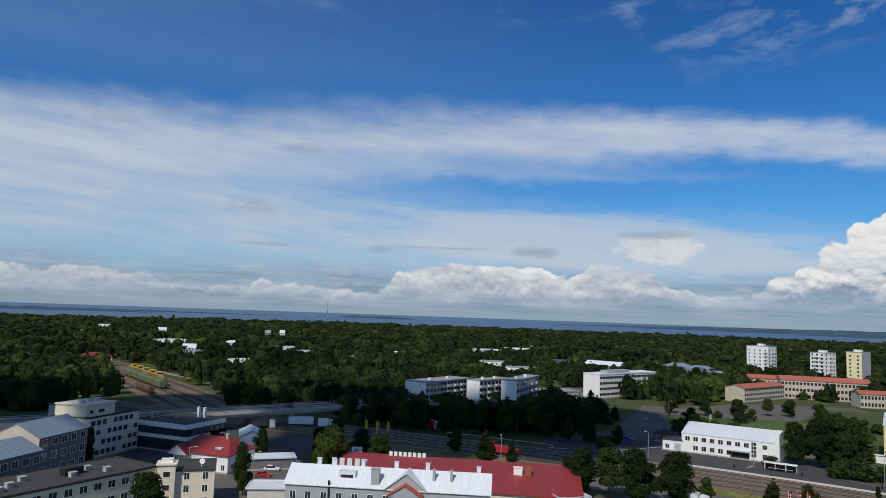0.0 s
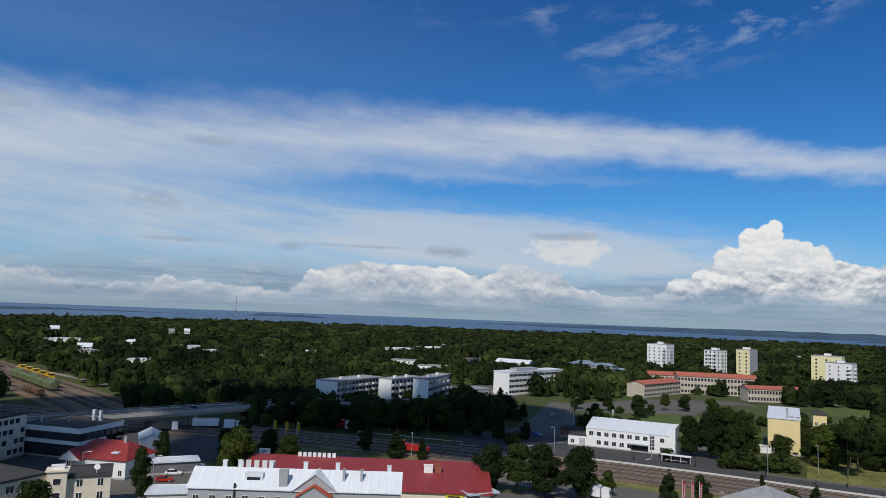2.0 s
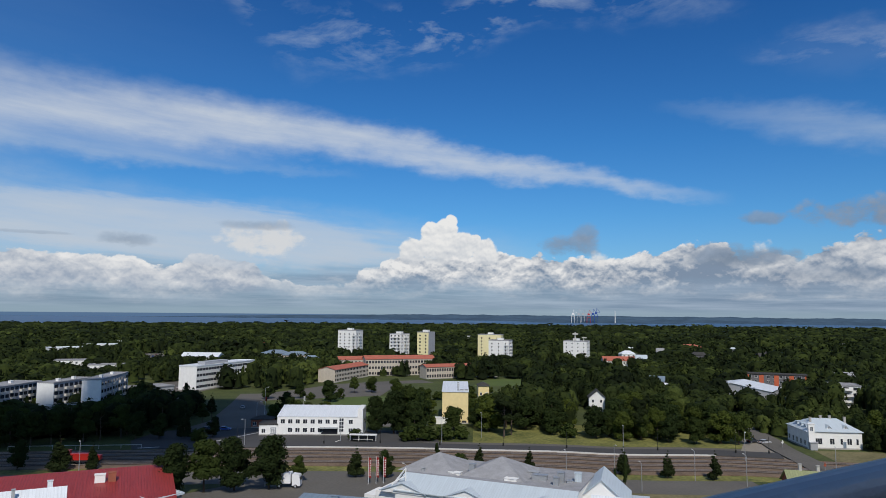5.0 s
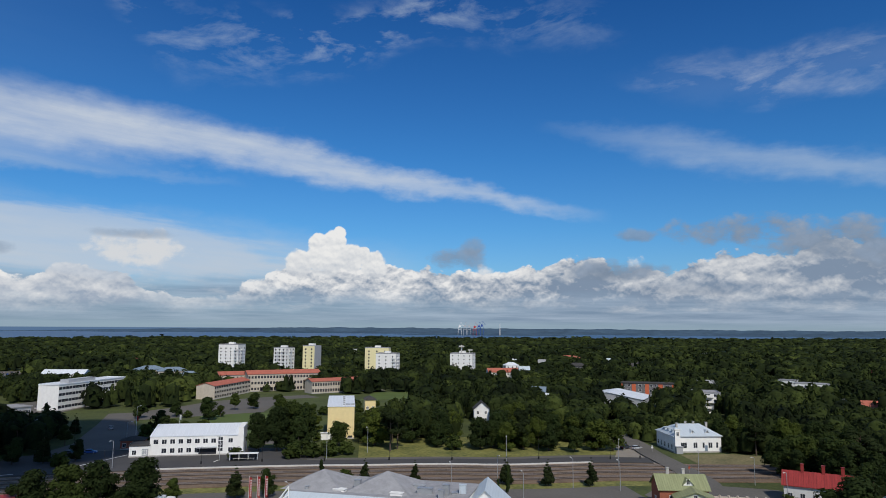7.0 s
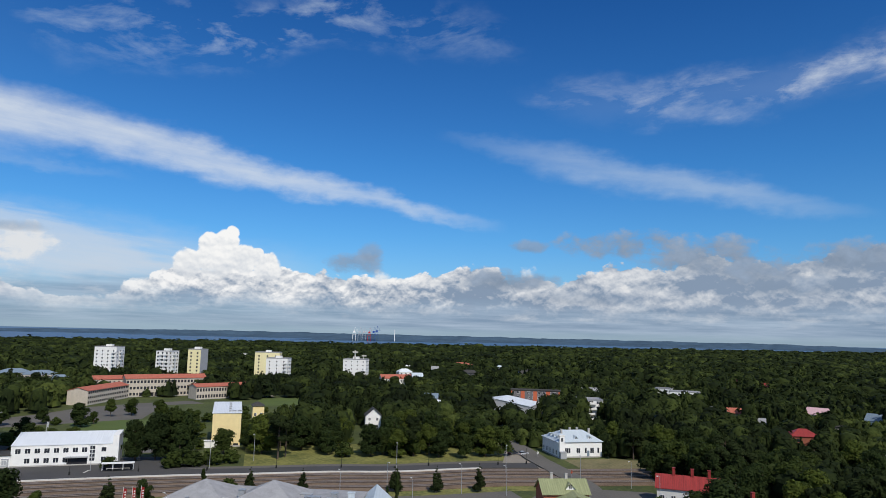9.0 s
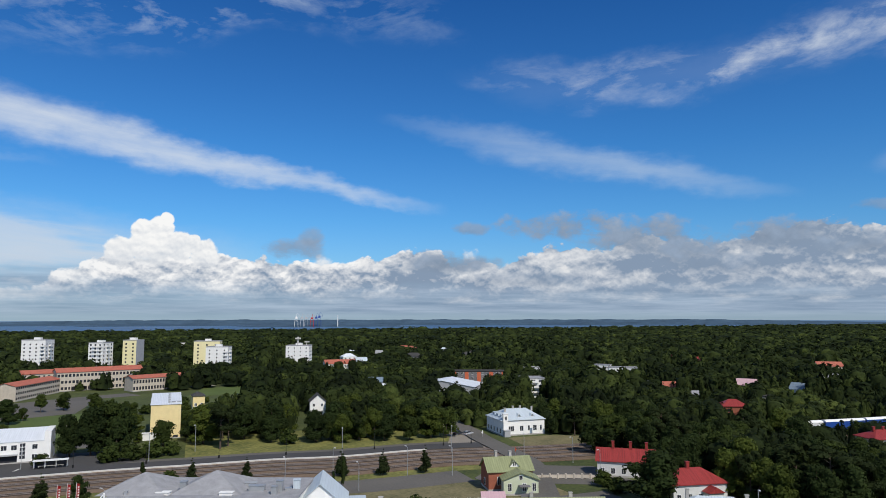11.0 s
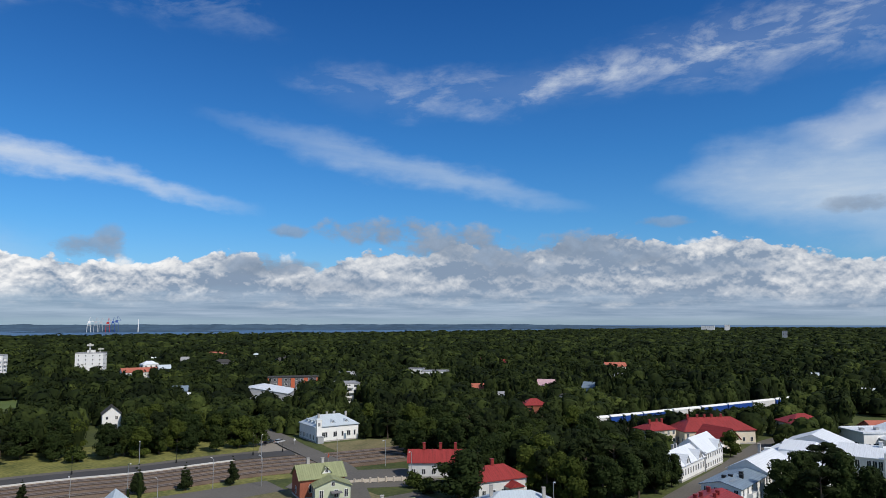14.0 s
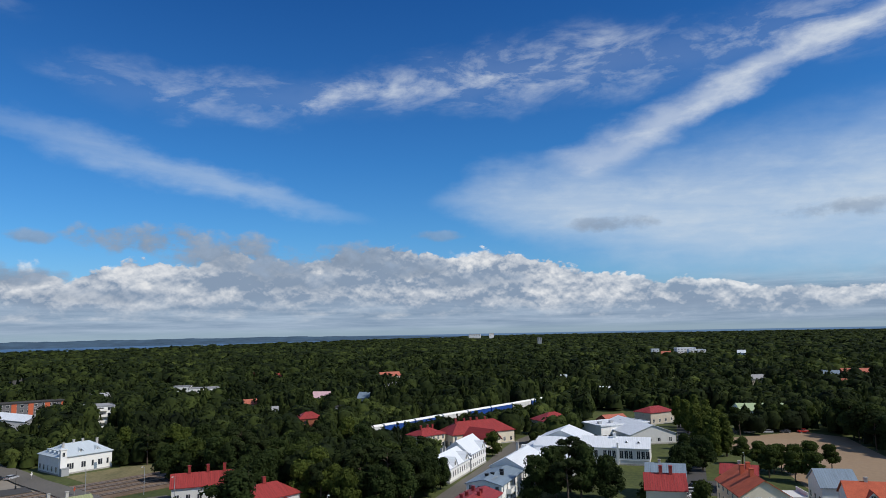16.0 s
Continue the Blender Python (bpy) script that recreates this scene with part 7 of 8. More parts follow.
# low trees round the school and the station car park
for k in range(100):
    az_, d_ = 20 + 19 * _tr.random(), 292 + 112 * _tr.random()
    x, y = polar(az_, d_)
    i, j = int((x - GX) / GC), int((y - GY) / GC)
    if not BUILT[i, j] and k % 3:
        plant(("broad_b", "broad_a", "broad_d", "bush", "broad_c", "bush")[k % 6], x, y, 3.2 + 4.0 * _tr.random() * (0.5 if k % 6 in (3, 5) else 1.0), 1.0 + 0.3 * _tr.random())
# groups that stand out into the meadow
for k, (u, d_) in enumerate(((0.04, 40), (0.10, 47), (0.16, 38), (0.20, 44), (0.26, 46), (0.33, 34), (0.40, 45), (0.46, 40), (0.50, 31), (0.56, 27), (0.60, 33), (0.66, 28), (0.70, 24), (0.76, 29), (0.80, 22), (0.86, 26), (0.92, 24))):
    q_ = [v for v in offset(EDGE, d_) if 150 < v.x < 226]
    v_ = q_[int(len(q_) * u)]
    plant(("broad_a", "broad_b", "broad_c", "broad_d", "pine", "broad_b", "broad_a")[k % 7], v_.x, v_.y, 7.5 + 4.5 * _tr.random(), 0.9 + 0.25 * _tr.random())
# trees behind the red-roofed house and beside the villa
for key, x, y, h, w in (("broad_b", 224, 91, 12, 1.0), ("broad_a", 232, 88, 13, 1.1), ("broad_b", 229, 80, 12, 1.1), ("broad_d", 238, 82, 13.5, 1.0), ("broad_b", 222, 84, 9.5, 1.0), ("pine", 243, 74, 14, 1.2), ("broad_b", 236, 74, 12, 1.1), ("broad_b", 262, 118, 8, 1.0), ("broad_a", 268, 112, 9, 1.1), ("broad_d", 276, 104, 10, 1.0), ("broad_b", 272, 120, 10, 1.0), ("bush", 258, 112, 3.2, 1.3), ("bush", 264, 104, 2.8, 1.3), ("broad_b", 284, 98, 10, 1.0), ("broad_b", 262, 130, 11, 1.0), ("broad_c", 270, 128, 11, 1.0)):
    plant(key, x, y, h, w)
# shrubs and young trees on the meadow by the railway
for k in range(44):
    d_ = 17 + 38 * _tr.random() ** 0.7
    q_ = [v for v in offset(EDGE, d_) if 132 < v.x < 232]
    v_ = q_[int(len(q_) * _tr.random())]
    if is_free(v_.x, v_.y):
        plant(("bush", "bush", "bush", "broad_c", "broad_a")[k % 5], v_.x, v_.y, 1.4 + 2.4 * _tr.random() ** 2 + (2.0 if k % 5 > 2 else 0), 1.0 + 0.5 * _tr.random())


# far woods
def far_woods():
    rng = np.random.default_rng(5)

    def dome(seg, conifer):
        """The closed inner mass of a crown: a lumpy cap, one vertex at its top."""
        prof = ((0.10, 0.42), (0.42, 0.30), (0.72, 0.15)) if conifer else ((0.16, 0.40), (0.50, 0.50), (0.80, 0.33))
        if seg < 8:
            prof = prof[::2]
        v, f = [], []
        for i, (z, r) in enumerate(prof):
            for k in range(seg):
                a = 6.2832 * (k + 0.5 * i) / seg
                q = r * (0.74 + 0.34 * rng.random())
                v.append((math.cos(a) * q, math.sin(a) * q, z + 0.10 * (rng.random() - 0.5)))
        v.append((0.06 * rng.normal(), 0.06 * rng.normal(), 1.0 if conifer else 0.93))
        for i in range(len(prof) - 1):
            for k in range(seg):
                a, b, c, d = i * seg + k, i * seg + (k + 1) % seg, (i + 1) * seg + (k + 1) % seg, (i + 1) * seg + k
                f += [(a, b, c), (a, c, d)]
        top = (len(prof) - 1) * seg
        f += [(top + k, top + (k + 1) % seg, len(v) - 1) for k in range(seg)]
        return np.array(v), np.array(f)

    def clump(n, s, k, seg):
        d = rng.normal(size=(n, 3))
        d /= np.linalg.norm(d, axis=1)[:, None]
        d[:, 2] = np.abs(d[:, 2]) * 1.05 - 0.12
        lobes = rng.normal(size=(5, 3))
        lobes /= np.linalg.norm(lobes, axis=1)[:, None]
        lump = 0.70 + 0.36 * np.clip((d @ lobes.T).max(1), 0, 1)[:, None] ** 3 + 0.10 * rng.random((n, 1))
        if k < 5:
            p = d * lump * 0.54 + np.array([0, 0, 0.48])
        else:
            p = d * lump * np.array([0.5, 0.5, 0.62]) + np.array([0, 0, 0.48])
            p[:, :2] *= np.clip(1.15 - p[:, 2:3] * 0.8, 0.08, 1)
        nr = d + rng.normal(size=(n, 3)) * 0.3
        nr /= np.linalg.norm(nr, axis=1)[:, None]
        t = np.cross(nr, rng.normal(size=(n, 3)))
        t /= np.linalg.norm(t, axis=1)[:, None]
        u = np.cross(nr, t)
        sc = s * (0.6 + 0.8 * rng.random((n, 1)))
        leaf = np.stack([p - t * sc - u * sc * 0.6, p + t * sc - u * sc * 0.6, p + u * sc], 1).reshape(-1, 3)
        v, f = dome(seg, k >= 5)
        return np.concatenate([v, leaf]), np.concatenate([f, len(v) + np.arange(3 * n).reshape(-1, 3)])

    for r0, r1, sp, hh, n, s, seg in ((200, 400, 5.8, 11.5, 84, 0.074, 9), (400, 640, 7.2, 12.0, 34, 0.098, 7), (640, 1100, 9.6, 12.5, 13, 0.13, 6), (1100, 1900, 14, 13.0, 5, 0.16, 5), (1900, 3200, 22, 14, 5, 0.18, 5), (3200, 4900, 34, 14, 4, 0.20, 5)):
        kinds = [clump(n, s, k, seg) for k in range(8)]
        area = radians(164) * (r1 * r1 - r0 * r0) / 2
        m = int(area / (sp * sp))
        az = rng.random(m) * 164 - 37
        r = np.sqrt(rng.random(m) * (r1 * r1 - r0 * r0) + r0 * r0)
        vs, fs, count = [], [], 0
        for a, d in zip(az, r):
            if d > shore(a) - 20:
                continue
            x, y = polar(a, d)
            if d < 1100 and not is_free(x, y):
                continue
            if d < 400 and not any(a0 < a < a1 and d > dn for a0, a1, dn in NEAR_WOODS):
                continue
            w = sp * (0.95 + 1.25 * rng.random() ** 1.5)
            grove = noise.noise(Vector((x * 0.012, y * 0.012, 0.5))) + 0.6 * noise.noise(Vector((x * 0.035, y * 0.035, 4.5)))
            k = int(rng.integers(8))
            h = hh * (0.70 + 0.30 * rng.random() + (0.45 if d < 900 else 0.25) * grove) * (0.8 + 0.2 * w / sp)
            beside = 308 + (a - 82.8) * 6.3
            if 81.5 < a < 97 and d < beside:
                # growth along the line is kept below the carriage roofs
                h = min(h, max(2.6, 45.6 - 42 * d / beside))
            if k >= 5:
                w *= 0.75
            th = rng.random() * 6.28
            c, q = math.cos(th), math.sin(th)
            kv, kf = kinds[k]
            vs.append(kv @ np.array([[c, q, 0], [-q, c, 0], [0, 0, 1]]) * np.array([w, w, h]) + np.array([x, y, 0]))
            fs.append(kf + count)
            count += len(kv)
        v, f = np.concatenate(vs), np.concatenate(fs)
        me = bpy.data.meshes.new("woods")
        me.vertices.add(len(v))
        me.vertices.foreach_set("co", v.ravel())
        me.loops.add(f.size)
        me.loops.foreach_set("vertex_index", f.ravel().astype(np.int32))
        me.polygons.add(len(f))
        me.polygons.foreach_set("loop_start", np.arange(len(f)) * 3)
        me.polygons.foreach_set("use_smooth", np.ones(len(f), dtype=bool))
        me.update(calc_edges=True)
        me.materials.append(M_forest)
        tagged(new("woods", me), "dense mixed green woodland reaching towards the sea", "woods", kind="stuff")


far_woods()

# ---- the viewing deck and its rail ----
tower_deck = base("viewing_deck", Matrix.Translation((-0.5, -1.6, 0)), "concrete viewing deck of the water tower", "viewing deck")
bm = bmesh.new()
tube(bm, (0, 0, 0), (0, 0, 44.2), 2.1, 2.1, 32)
part("shaft", bm, M_concrete, tower_deck)
part("deck", boxes((-2.6, -2.4, 44.2, 2.5, 2.2, 44.4)), M_concrete, tower_deck)
rail_thing = base("railing", Matrix.Translation((0, 0.50, 44.4)), "blue-grey steel handrail with glazed panels", "railing")
bm = bmesh.new()
tube(bm, (-2.6, 0, 1.012), (1.96, 0, 1.012), 0.030, 0.030, 20)
part("handrail", bm, M_bluegrey, rail_thing, "blue-grey painted tubular handrail", smooth=True)
bm = bmesh.new()
tube(bm, (-2.6, 0, 0.90), (1.96, 0, 0.90), 0.012, 0.012, 12)
part("mid_bar", bm, M_bluegrey, rail_thing, smooth=True)
part("lower_bar", boxes((-2.6, -0.03, 0.70, 1.96, 0.03, 0.78)), M_bluegrey, rail_thing)
for k in range(6):
    part("post", boxes((-2.6 + k * 0.9, -0.02, 0, -2.56 + k * 0.9, 0.02, 1.0)), M_bluegrey, rail_thing)
    if k < 5:
        pane_ = part("pane", boxes((-2.55 + k * 0.9, -0.004, 0.08, -1.72 + k * 0.9, 0.004, 0.69)), M_clearglass, rail_thing, "clear glass panel")
        pane_.visible_shadow = False

# ---- bridge ----
BR = smooth_line([(-175, 196), (-128, 228), (-103, 243), (-82, 259), (-55, 279), (-30, 296), (-6, 305), (34, 312)], 5)
bridge = tagged(new("road_bridge"), "long grey concrete road bridge over the yard", "bridge")
ribbon("deck", BR, -5.5, 5.5, 6.0, 6.8, M_concrete, "", bridge)
ribbon("roadway", BR, -4.6, 4.6, 6.8, 6.86, M_asphalt2, "worn asphalt roadway", bridge)
for s in (-5.4, 5.1):
    ribbon("parapet", BR, s, s + 0.3, 6.8, 7.3, M_concrete, "", bridge)
    ribbon("guard_rail", BR, s + 0.1, s + 0.2, 7.65, 7.78, M_steel, "", bridge)
ribbon("girder", BR, -4.2, -3.2, 4.9, 6.0, M_concrete, "", bridge)
ribbon("girder", BR, 3.2, 4.2, 4.9, 6.0, M_concrete, "", bridge)
for k in range(6, len(BR) - 3, 5):
    p = BR[k]
    for d in (-3.4, 3.4):
        a = BR[k + 1] - BR[k]
        n = Vector((-a.y, a.x)).normalized() * d
        bm = bmesh.new()
        tube(bm, (p.x + n.x, p.y + n.y, 0), (p.x + n.x, p.y + n.y, 5.0), 0.5, 0.5, 10)
        part("pier", bm, M_concrete, bridge)


# ---- vehicles ----
def wheel(parent, x, y, r, w=0.22):
    bm = bmesh.new()
    tube(bm, (x, y - w / 2, r), (x, y + w / 2, r), r, r, 14)
    t = part("wheel", bm, M_rubber, parent)
    bm = bmesh.new()
    tube(bm, (x, y - w / 2 - 0.012, r), (x, y + w / 2 + 0.012, r), r * 0.6, r * 0.6, 10)
    part("rim", bm, M_silver, t)


def car(label, x, y, turn, paint_m, l=4.4, w=1.8, h=1.45, z=0.06, estate=False):
    ob = base("car", pose(x, y, z, 0, 0, turn), label, "car")
    k = l / 4.4
    bm = bmesh.new()
    prism(bm, [(0, 0.28), (l, 0.28), (l, 0.62), (l - 0.15, 0.80), (3.2 * k, 0.92), (0.05, 0.95), (0, 0.7)], lambda a, q, s: (a, s - w / 2, q), w)
    bmesh.ops.bevel(bm, geom=bm.edges[:], offset=0.05, segments=1, affect="EDGES")
    part("body", bm, paint_m, ob)
    back = 0.15 if estate else 0.5
    bm = bmesh.new()
    prism(bm, [(back, 0.93), (3.2 * k, 0.90), (2.4 * k, h), (back + 0.35, h)], lambda a, q, s: (a, s - w / 2 + 0.12, q), w - 0.24)
    part("cabin", bm, M_glass, ob, "dark glazed cabin")
    part("roof", boxes((back + 0.4, -w / 2 + 0.16, h, 2.38 * k, w / 2 - 0.16, h + 0.04)), paint_m, ob)
    for a in (0.75 * k, l - 0.85 * k):
        for s in (-w / 2 + 0.1, w / 2 - 0.1):
            wheel(ob, a, s, 0.32)
    for s in (-0.6, 0.6):
        part("headlight", boxes((l - 0.08, s - 0.18, 0.6, l + 0.01, s + 0.18, 0.74)), M_carwhite, ob)
        part("tail_light", boxes((-0.01, s - 0.16, 0.66, 0.06, s + 0.16, 0.82)), M_red, ob)
    return ob


def lorry(label, x, y, turn, cab_m, box_m, l=12.0, cab=True):
    ob = base("lorry" if cab else "trailer", pose(x, y, 0.06, 0, 0, turn), label, "lorry" if cab else "trailer")
    bm = boxes((0, -1.25, 1.1, l, 1.25, 3.8))
    bmesh.ops.bevel(bm, geom=bm.edges[:], offset=0.06, segments=1, affect="EDGES")
    part("cargo_box", bm, box_m, ob)
    part("chassis", boxes((0, -0.5, 0.75, l + (2.2 if cab else 0.4), 0.5, 1.1)), M_black, ob)
    if cab:
        bm = bmesh.new()
        prism(bm, [(l + 0.4, 0.6), (l + 2.5, 0.6), (l + 2.5, 2.0), (l + 2.2, 3.3), (l + 0.4, 3.5)], lambda a, q, s: (a, s - 1.2, q), 2.4)
        c = part("cab", bm, cab_m, ob)
        part("windscreen", boxes((l + 2.3, -1.1, 1.9, l + 2.52, 1.1, 2.8)), M_glass, c)
    for a in ((1.5, 2.8) if l > 6 else (1.5,)) + ((l + 1.3,) if cab else (4.1,)):
        for s in (-1.1, 1.1):
            wheel(ob, a, s, 0.48, 0.3)
    return ob


car("white estate car parked in the yard", -46.5, 203, 5, M_carwhite, estate=True)
car("white estate car parked in the yard", -44.8, 207.5, 5, M_carwhite, 4.6, estate=True)
car("white estate car parked in the yard", -48.5, 198, 5, M_carwhite)
car("red car parked in the yard", -49, 190.5, 8, M_red)
car("white car parked under the dark office", -74.5, 204, 150, M_carwhite)
car("white car parked beside the dark office", -71.5, 206.5, 150, M_carwhite)
car("silver car parked behind the supermarket", 2.5, 204, -10, M_silver)
car("dark blue car parked by the station", 72, 268.5, -30, M_blue)
car("dark car parked by the station", 66, 271, -30, M_cardark)
car("pale car on the street behind the station", 96, 320, 70, M_silver)
car("silver estate car parked beside the villa", 229, 146.5, -10, M_silver, estate=True, z=0.1)
car("dark car parked beside the villa", 227, 150, -10, M_cardark, z=0.1)
car("dark car crossing the bridge", -60, 272.5, 38, M_cardark, z=6.9)
car("dark car crossing the bridge", -38, 289, 34, M_cardark, z=6.9)
car("silver car crossing the bridge", -14, 302, 22, M_silver, z=6.9)
car("silver car parked in the car park", 196, -67.5, 70, M_silver)
car("white car parked in the car park", 191, -64, 70, M_carwhite)
car("dark car parked in the car park", 201, -70, 70, M_cardark)
for k, c in enumerate((M_cardark, M_carwhite, M_silver, M_cardark, M_red)):
    car("car parked behind the sports ground", 300.5, -122 - 7.5 * k, 80 + 4 * k, c)
for k, c in enumerate((M_cardark, M_carwhite, M_silver, M_red, M_cardark, M_silver, M_blue, M_carwhite)):
    car("car parked beside the office block", 62 + 5.2 * k, 412 + 1.6 * k, 60, c)
for k in range(16):
    car("car parked in rows beyond the white blocks", 98 + 6 * (k % 4) + 7 * (k // 4), 668 + 22 * (k // 4) - 1.5 * (k % 4), 75, (M_cardark, M_silver, M_carwhite, M_blue, M_cardark, M_red, M_silver)[k % 7])
for k, c in enumerate((M_cardark, M_silver, M_cardark)):
    car("car parked behind the white buildings", 243 + 4 * k, -62 - 2 * k, 30, c)
lorry("lorry with a white cab and dark blue box", -73, 263.5, 12, M_carwhite, M_cardark, 9)
lorry("white trailer parked under the bridge", -58, 272, 4, M_carwhite, M_carwhite, 9.5, cab=False)
lorry("lorry with a white cab and blue box", -176, 311, 10, M_carwhite, M_blue, 11)
lorry("lorry with a red cab and white box", -215, 327, 5, M_red, M_carwhite, 9)
lorry("yellow and white lorry parked at the yard", -163, 307, 8, M_carwhite, M_yel, 10)
lorry("small white van parked by the tracks", -46, 269, 10, M_carwhite, M_carwhite, 4.0)
lorry("white lorry beside the market hall", 62, 176.5, -35, M_carwhite, M_carwhite, 4.5)
lorry("red van standing beside the tracks", -5, 276, -10, M_carwhite, M_red, 4.0)


# ---- rolling stock ----
def wagon(label, p, turn, l, body_m, roof_m, h=3.6, round_roof=True, z=0.5):
    ob = base("railway_wagon", pose(p[0], p[1], z, 0, 0, turn), label, "railway wagon", "rolling stock")
    part("body", boxes((0, -1.45, 0.9, l, 1.45, h)), body_m, ob)
    bm = bmesh.new()
    prof = [(1.5 * math.cos(a), h + 0.75 * math.sin(a)) for a in [math.pi * i / 8 for i in range(9)]] if round_roof else [(1.5, h), (1.5, h + 0.3), (-1.5, h + 0.3), (-1.5, h)]
    prism(bm, prof, lambda a, q, s: (s, a, q), l)
    part("roof", bm, roof_m, ob)
    for k in range(int(l / 3)):
        for s in (-1.5, 1.45):
            part("rib", boxes((1.5 + 3 * k, s, 0.9, 1.65 + 3 * k, s + 0.05, h)), body_m, ob)
    part("underframe", boxes((-0.3, -1.1, 0.5, l + 0.3, 1.1, 0.9)), M_black, ob)
    for a in (1.6, 3.4, l - 3.4, l - 1.6):
        for s in (-0.78, 0.78):
            bm = bmesh.new()
            tube(bm, (a, s - 0.07, 0.42), (a, s + 0.07, 0.42), 0.42, 0.42, 12)
            part("wheel", bm, M_rust, ob)
    return ob


def along(line, off, x0, n, l, gap, make, by_y=False):
    c = offset(line, off)
    i = min(range(len(c)), key=lambda k: abs((c[k].y if by_y else c[k].x) - x0))
    p = c[i].copy()
    for k in range(n):
        j = min(range(len(c) - 1), key=lambda q: (c[q] - p).length)
        d = (c[j + 1] - c[j]).normalized()
        make(k, p, math.degrees(math.atan2(d.y, d.x)))
        p = p + d * (l + gap)
        j2 = min(range(len(c) - 1), key=lambda q: (c[q] - p).length)
        q1 = c[j2] + (c[j2 + 1] - c[j2]).normalized() * ((p - c[j2]).dot((c[j2 + 1] - c[j2]).normalized()))
        p = q1


along(EDGE, -3.0, 299, 9, 19.5, 1.2, lambda k, p, a: wagon("blue railway carriage with a white roof" if k % 3 else "pale railway carriage with a white roof", p, a, 19.5, M_blue if k % 3 else M_whitegrey, M_white, 3.9))
along(SIDING, 10.0, 372, 5, 15.5, 1.0, lambda k, p, a: wagon("olive green goods wagon with a pale curved roof", p, a, 15.5, M_wagon, M_wagon), True)
along(SIDING, 5.0, 384, 5, 15.5, 1.0, lambda k, p, a: wagon("olive green goods wagon with a brown roof", p, a, 15.5, M_wagon, M_rust if k % 2 else M_wagon), True)
along(SIDING, 20.0, 352, 2, 13, 1.0, lambda k, p, a: wagon("brown tank wagon on the siding", p, a, 13, M_rust, M_rust, 2.6), True)


def works_vehicle(k, p, a):
    ob = base("works_vehicle", pose(p.x, p.y, 0.5, 0, 0, a), "yellow track maintenance machine on the siding", "works vehicle")
    part("flatbed", boxes((0, -1.4, 0.6, 14, 1.4, 1.1)), M_rust if k % 2 else M_yel, ob)
    part("cab", boxes((0.5, -1.3, 1.1, 4.5, 1.3, 3.4)), M_yel, ob)
    part("window", boxes((0.44, -1.1, 2.1, 4.56, 1.32, 3.0)), M_glass, ob)
    part("crane_arm", boxes((5, -0.3, 2.4, 12.5, 0.3, 2.9), (5.2, -0.4, 1.1, 6, 0.4, 2.4), (11, -0.8, 1.1, 13, 0.8, 2.2)), M_yel, ob)
    for q in (1.5, 3.5, 10.5, 12.5):
        for s in (-0.78, 0.78):
            bm = bmesh.new()
            tube(bm, (q, s - 0.07, 0.3), (q, s + 0.07, 0.3), 0.42, 0.42, 10)
            part("wheel", bm, M_rust, ob)


along(SIDING, -5.0, 428, 5, 14, 1.5, works_vehicle, True)
c3_ = offset(EDGE, -20.5)
i_ = min(range(len(c3_)), key=lambda k: abs(c3_[k].x - 18))
d_ = (c3_[i_ + 1] - c3_[i_]).normalized()
loco = base("shunting_locomotive", pose(c3_[i_].x, c3_[i_].y, 0.46, 0, 0, math.degrees(math.atan2(d_.y, d_.x))), "small red shunting locomotive on the tracks", "locomotive")
part("hood", boxes((0.3, -1.0, 1.1, 6.2, 1.0, 2.9), (6.2, -0.9, 1.1, 9.2, 0.9, 2.4)), M_red, loco)
part("cab", boxes((-1.8, -1.4, 1.1, 0.3, 1.4, 3.7), (-2.0, -1.5, 3.7, 0.5, 1.5, 3.9)), M_red, loco)
part("cab_window", boxes((-1.5, -1.43, 2.4, 0.0, 1.43, 3.4)), M_glass, loco)
part("frame_beam", boxes((-2.2, -1.3, 0.7, 9.4, 1.3, 1.1)), M_black, loco)
for a in (-0.8, 1.6, 5.4, 7.8):
    for s in (-0.78, 0.78):
        bm = bmesh.new()
        tube(bm, (a, s - 0.07, 0.45), (a, s + 0.07, 0.45), 0.45, 0.45, 12)
        part("wheel", bm, M_black, loco)


# ---- posts, lamps, flags and signs ----
def lamp_post(x, y, h, arm=1.4, turn=0.0, label="slim grey street lamp on a tall post"):
    ob = base("street_lamp", pose(x, y, 0, 0, 0, turn), label, "street lamp", "lamp posts")
    bm = bmesh.new()
    tube(bm, (0, 0, 0), (0, 0, h), 0.11, 0.07, 8)
    part("post", bm, M_steel, ob)
    bm = bmesh.new()
    tube(bm, (0, 0, h), (arm, 0, h + 0.25), 0.05, 0.05, 6)
    part("arm", bm, M_steel, ob)
    part("lamp_head", boxes((arm - 0.1, -0.16, h + 0.18, arm + 0.65, 0.16, h + 0.34)), M_whitegrey, ob)
    return ob


for x, y, h, a in ((132, 205, 9, 200), (103, 226, 8, 220), (150.4, 141.8, 8, 240), (162.8, 123.9, 8, 60), (141.5, 124, 7, 60), (198.9, 104.6, 9, 200), (133.2, 143.3, 7.5, 60), (190.2, -79.8, 8, 150), (212, -87.6, 8, 150), (71, 233, 9, 220), (20, 214, 9, 90), (150, 206, 9, 220), (174, 160, 9, 220), (198, 132, 9, 220), (188.5, 75, 8.5, 180), (206, 91, 8, 180), (167, 30, 8, 200), (90, 280, 8, 0), (110, 330, 8, 20), (-66, 187, 8, 0), (-49, 188, 7, 0), (60, 178, 7, 90), (88, 153, 7, 90), (170, 113, 8, 60), (62, 300, 9, 0)):
    lamp_post(x, y, h, 1.4, a)
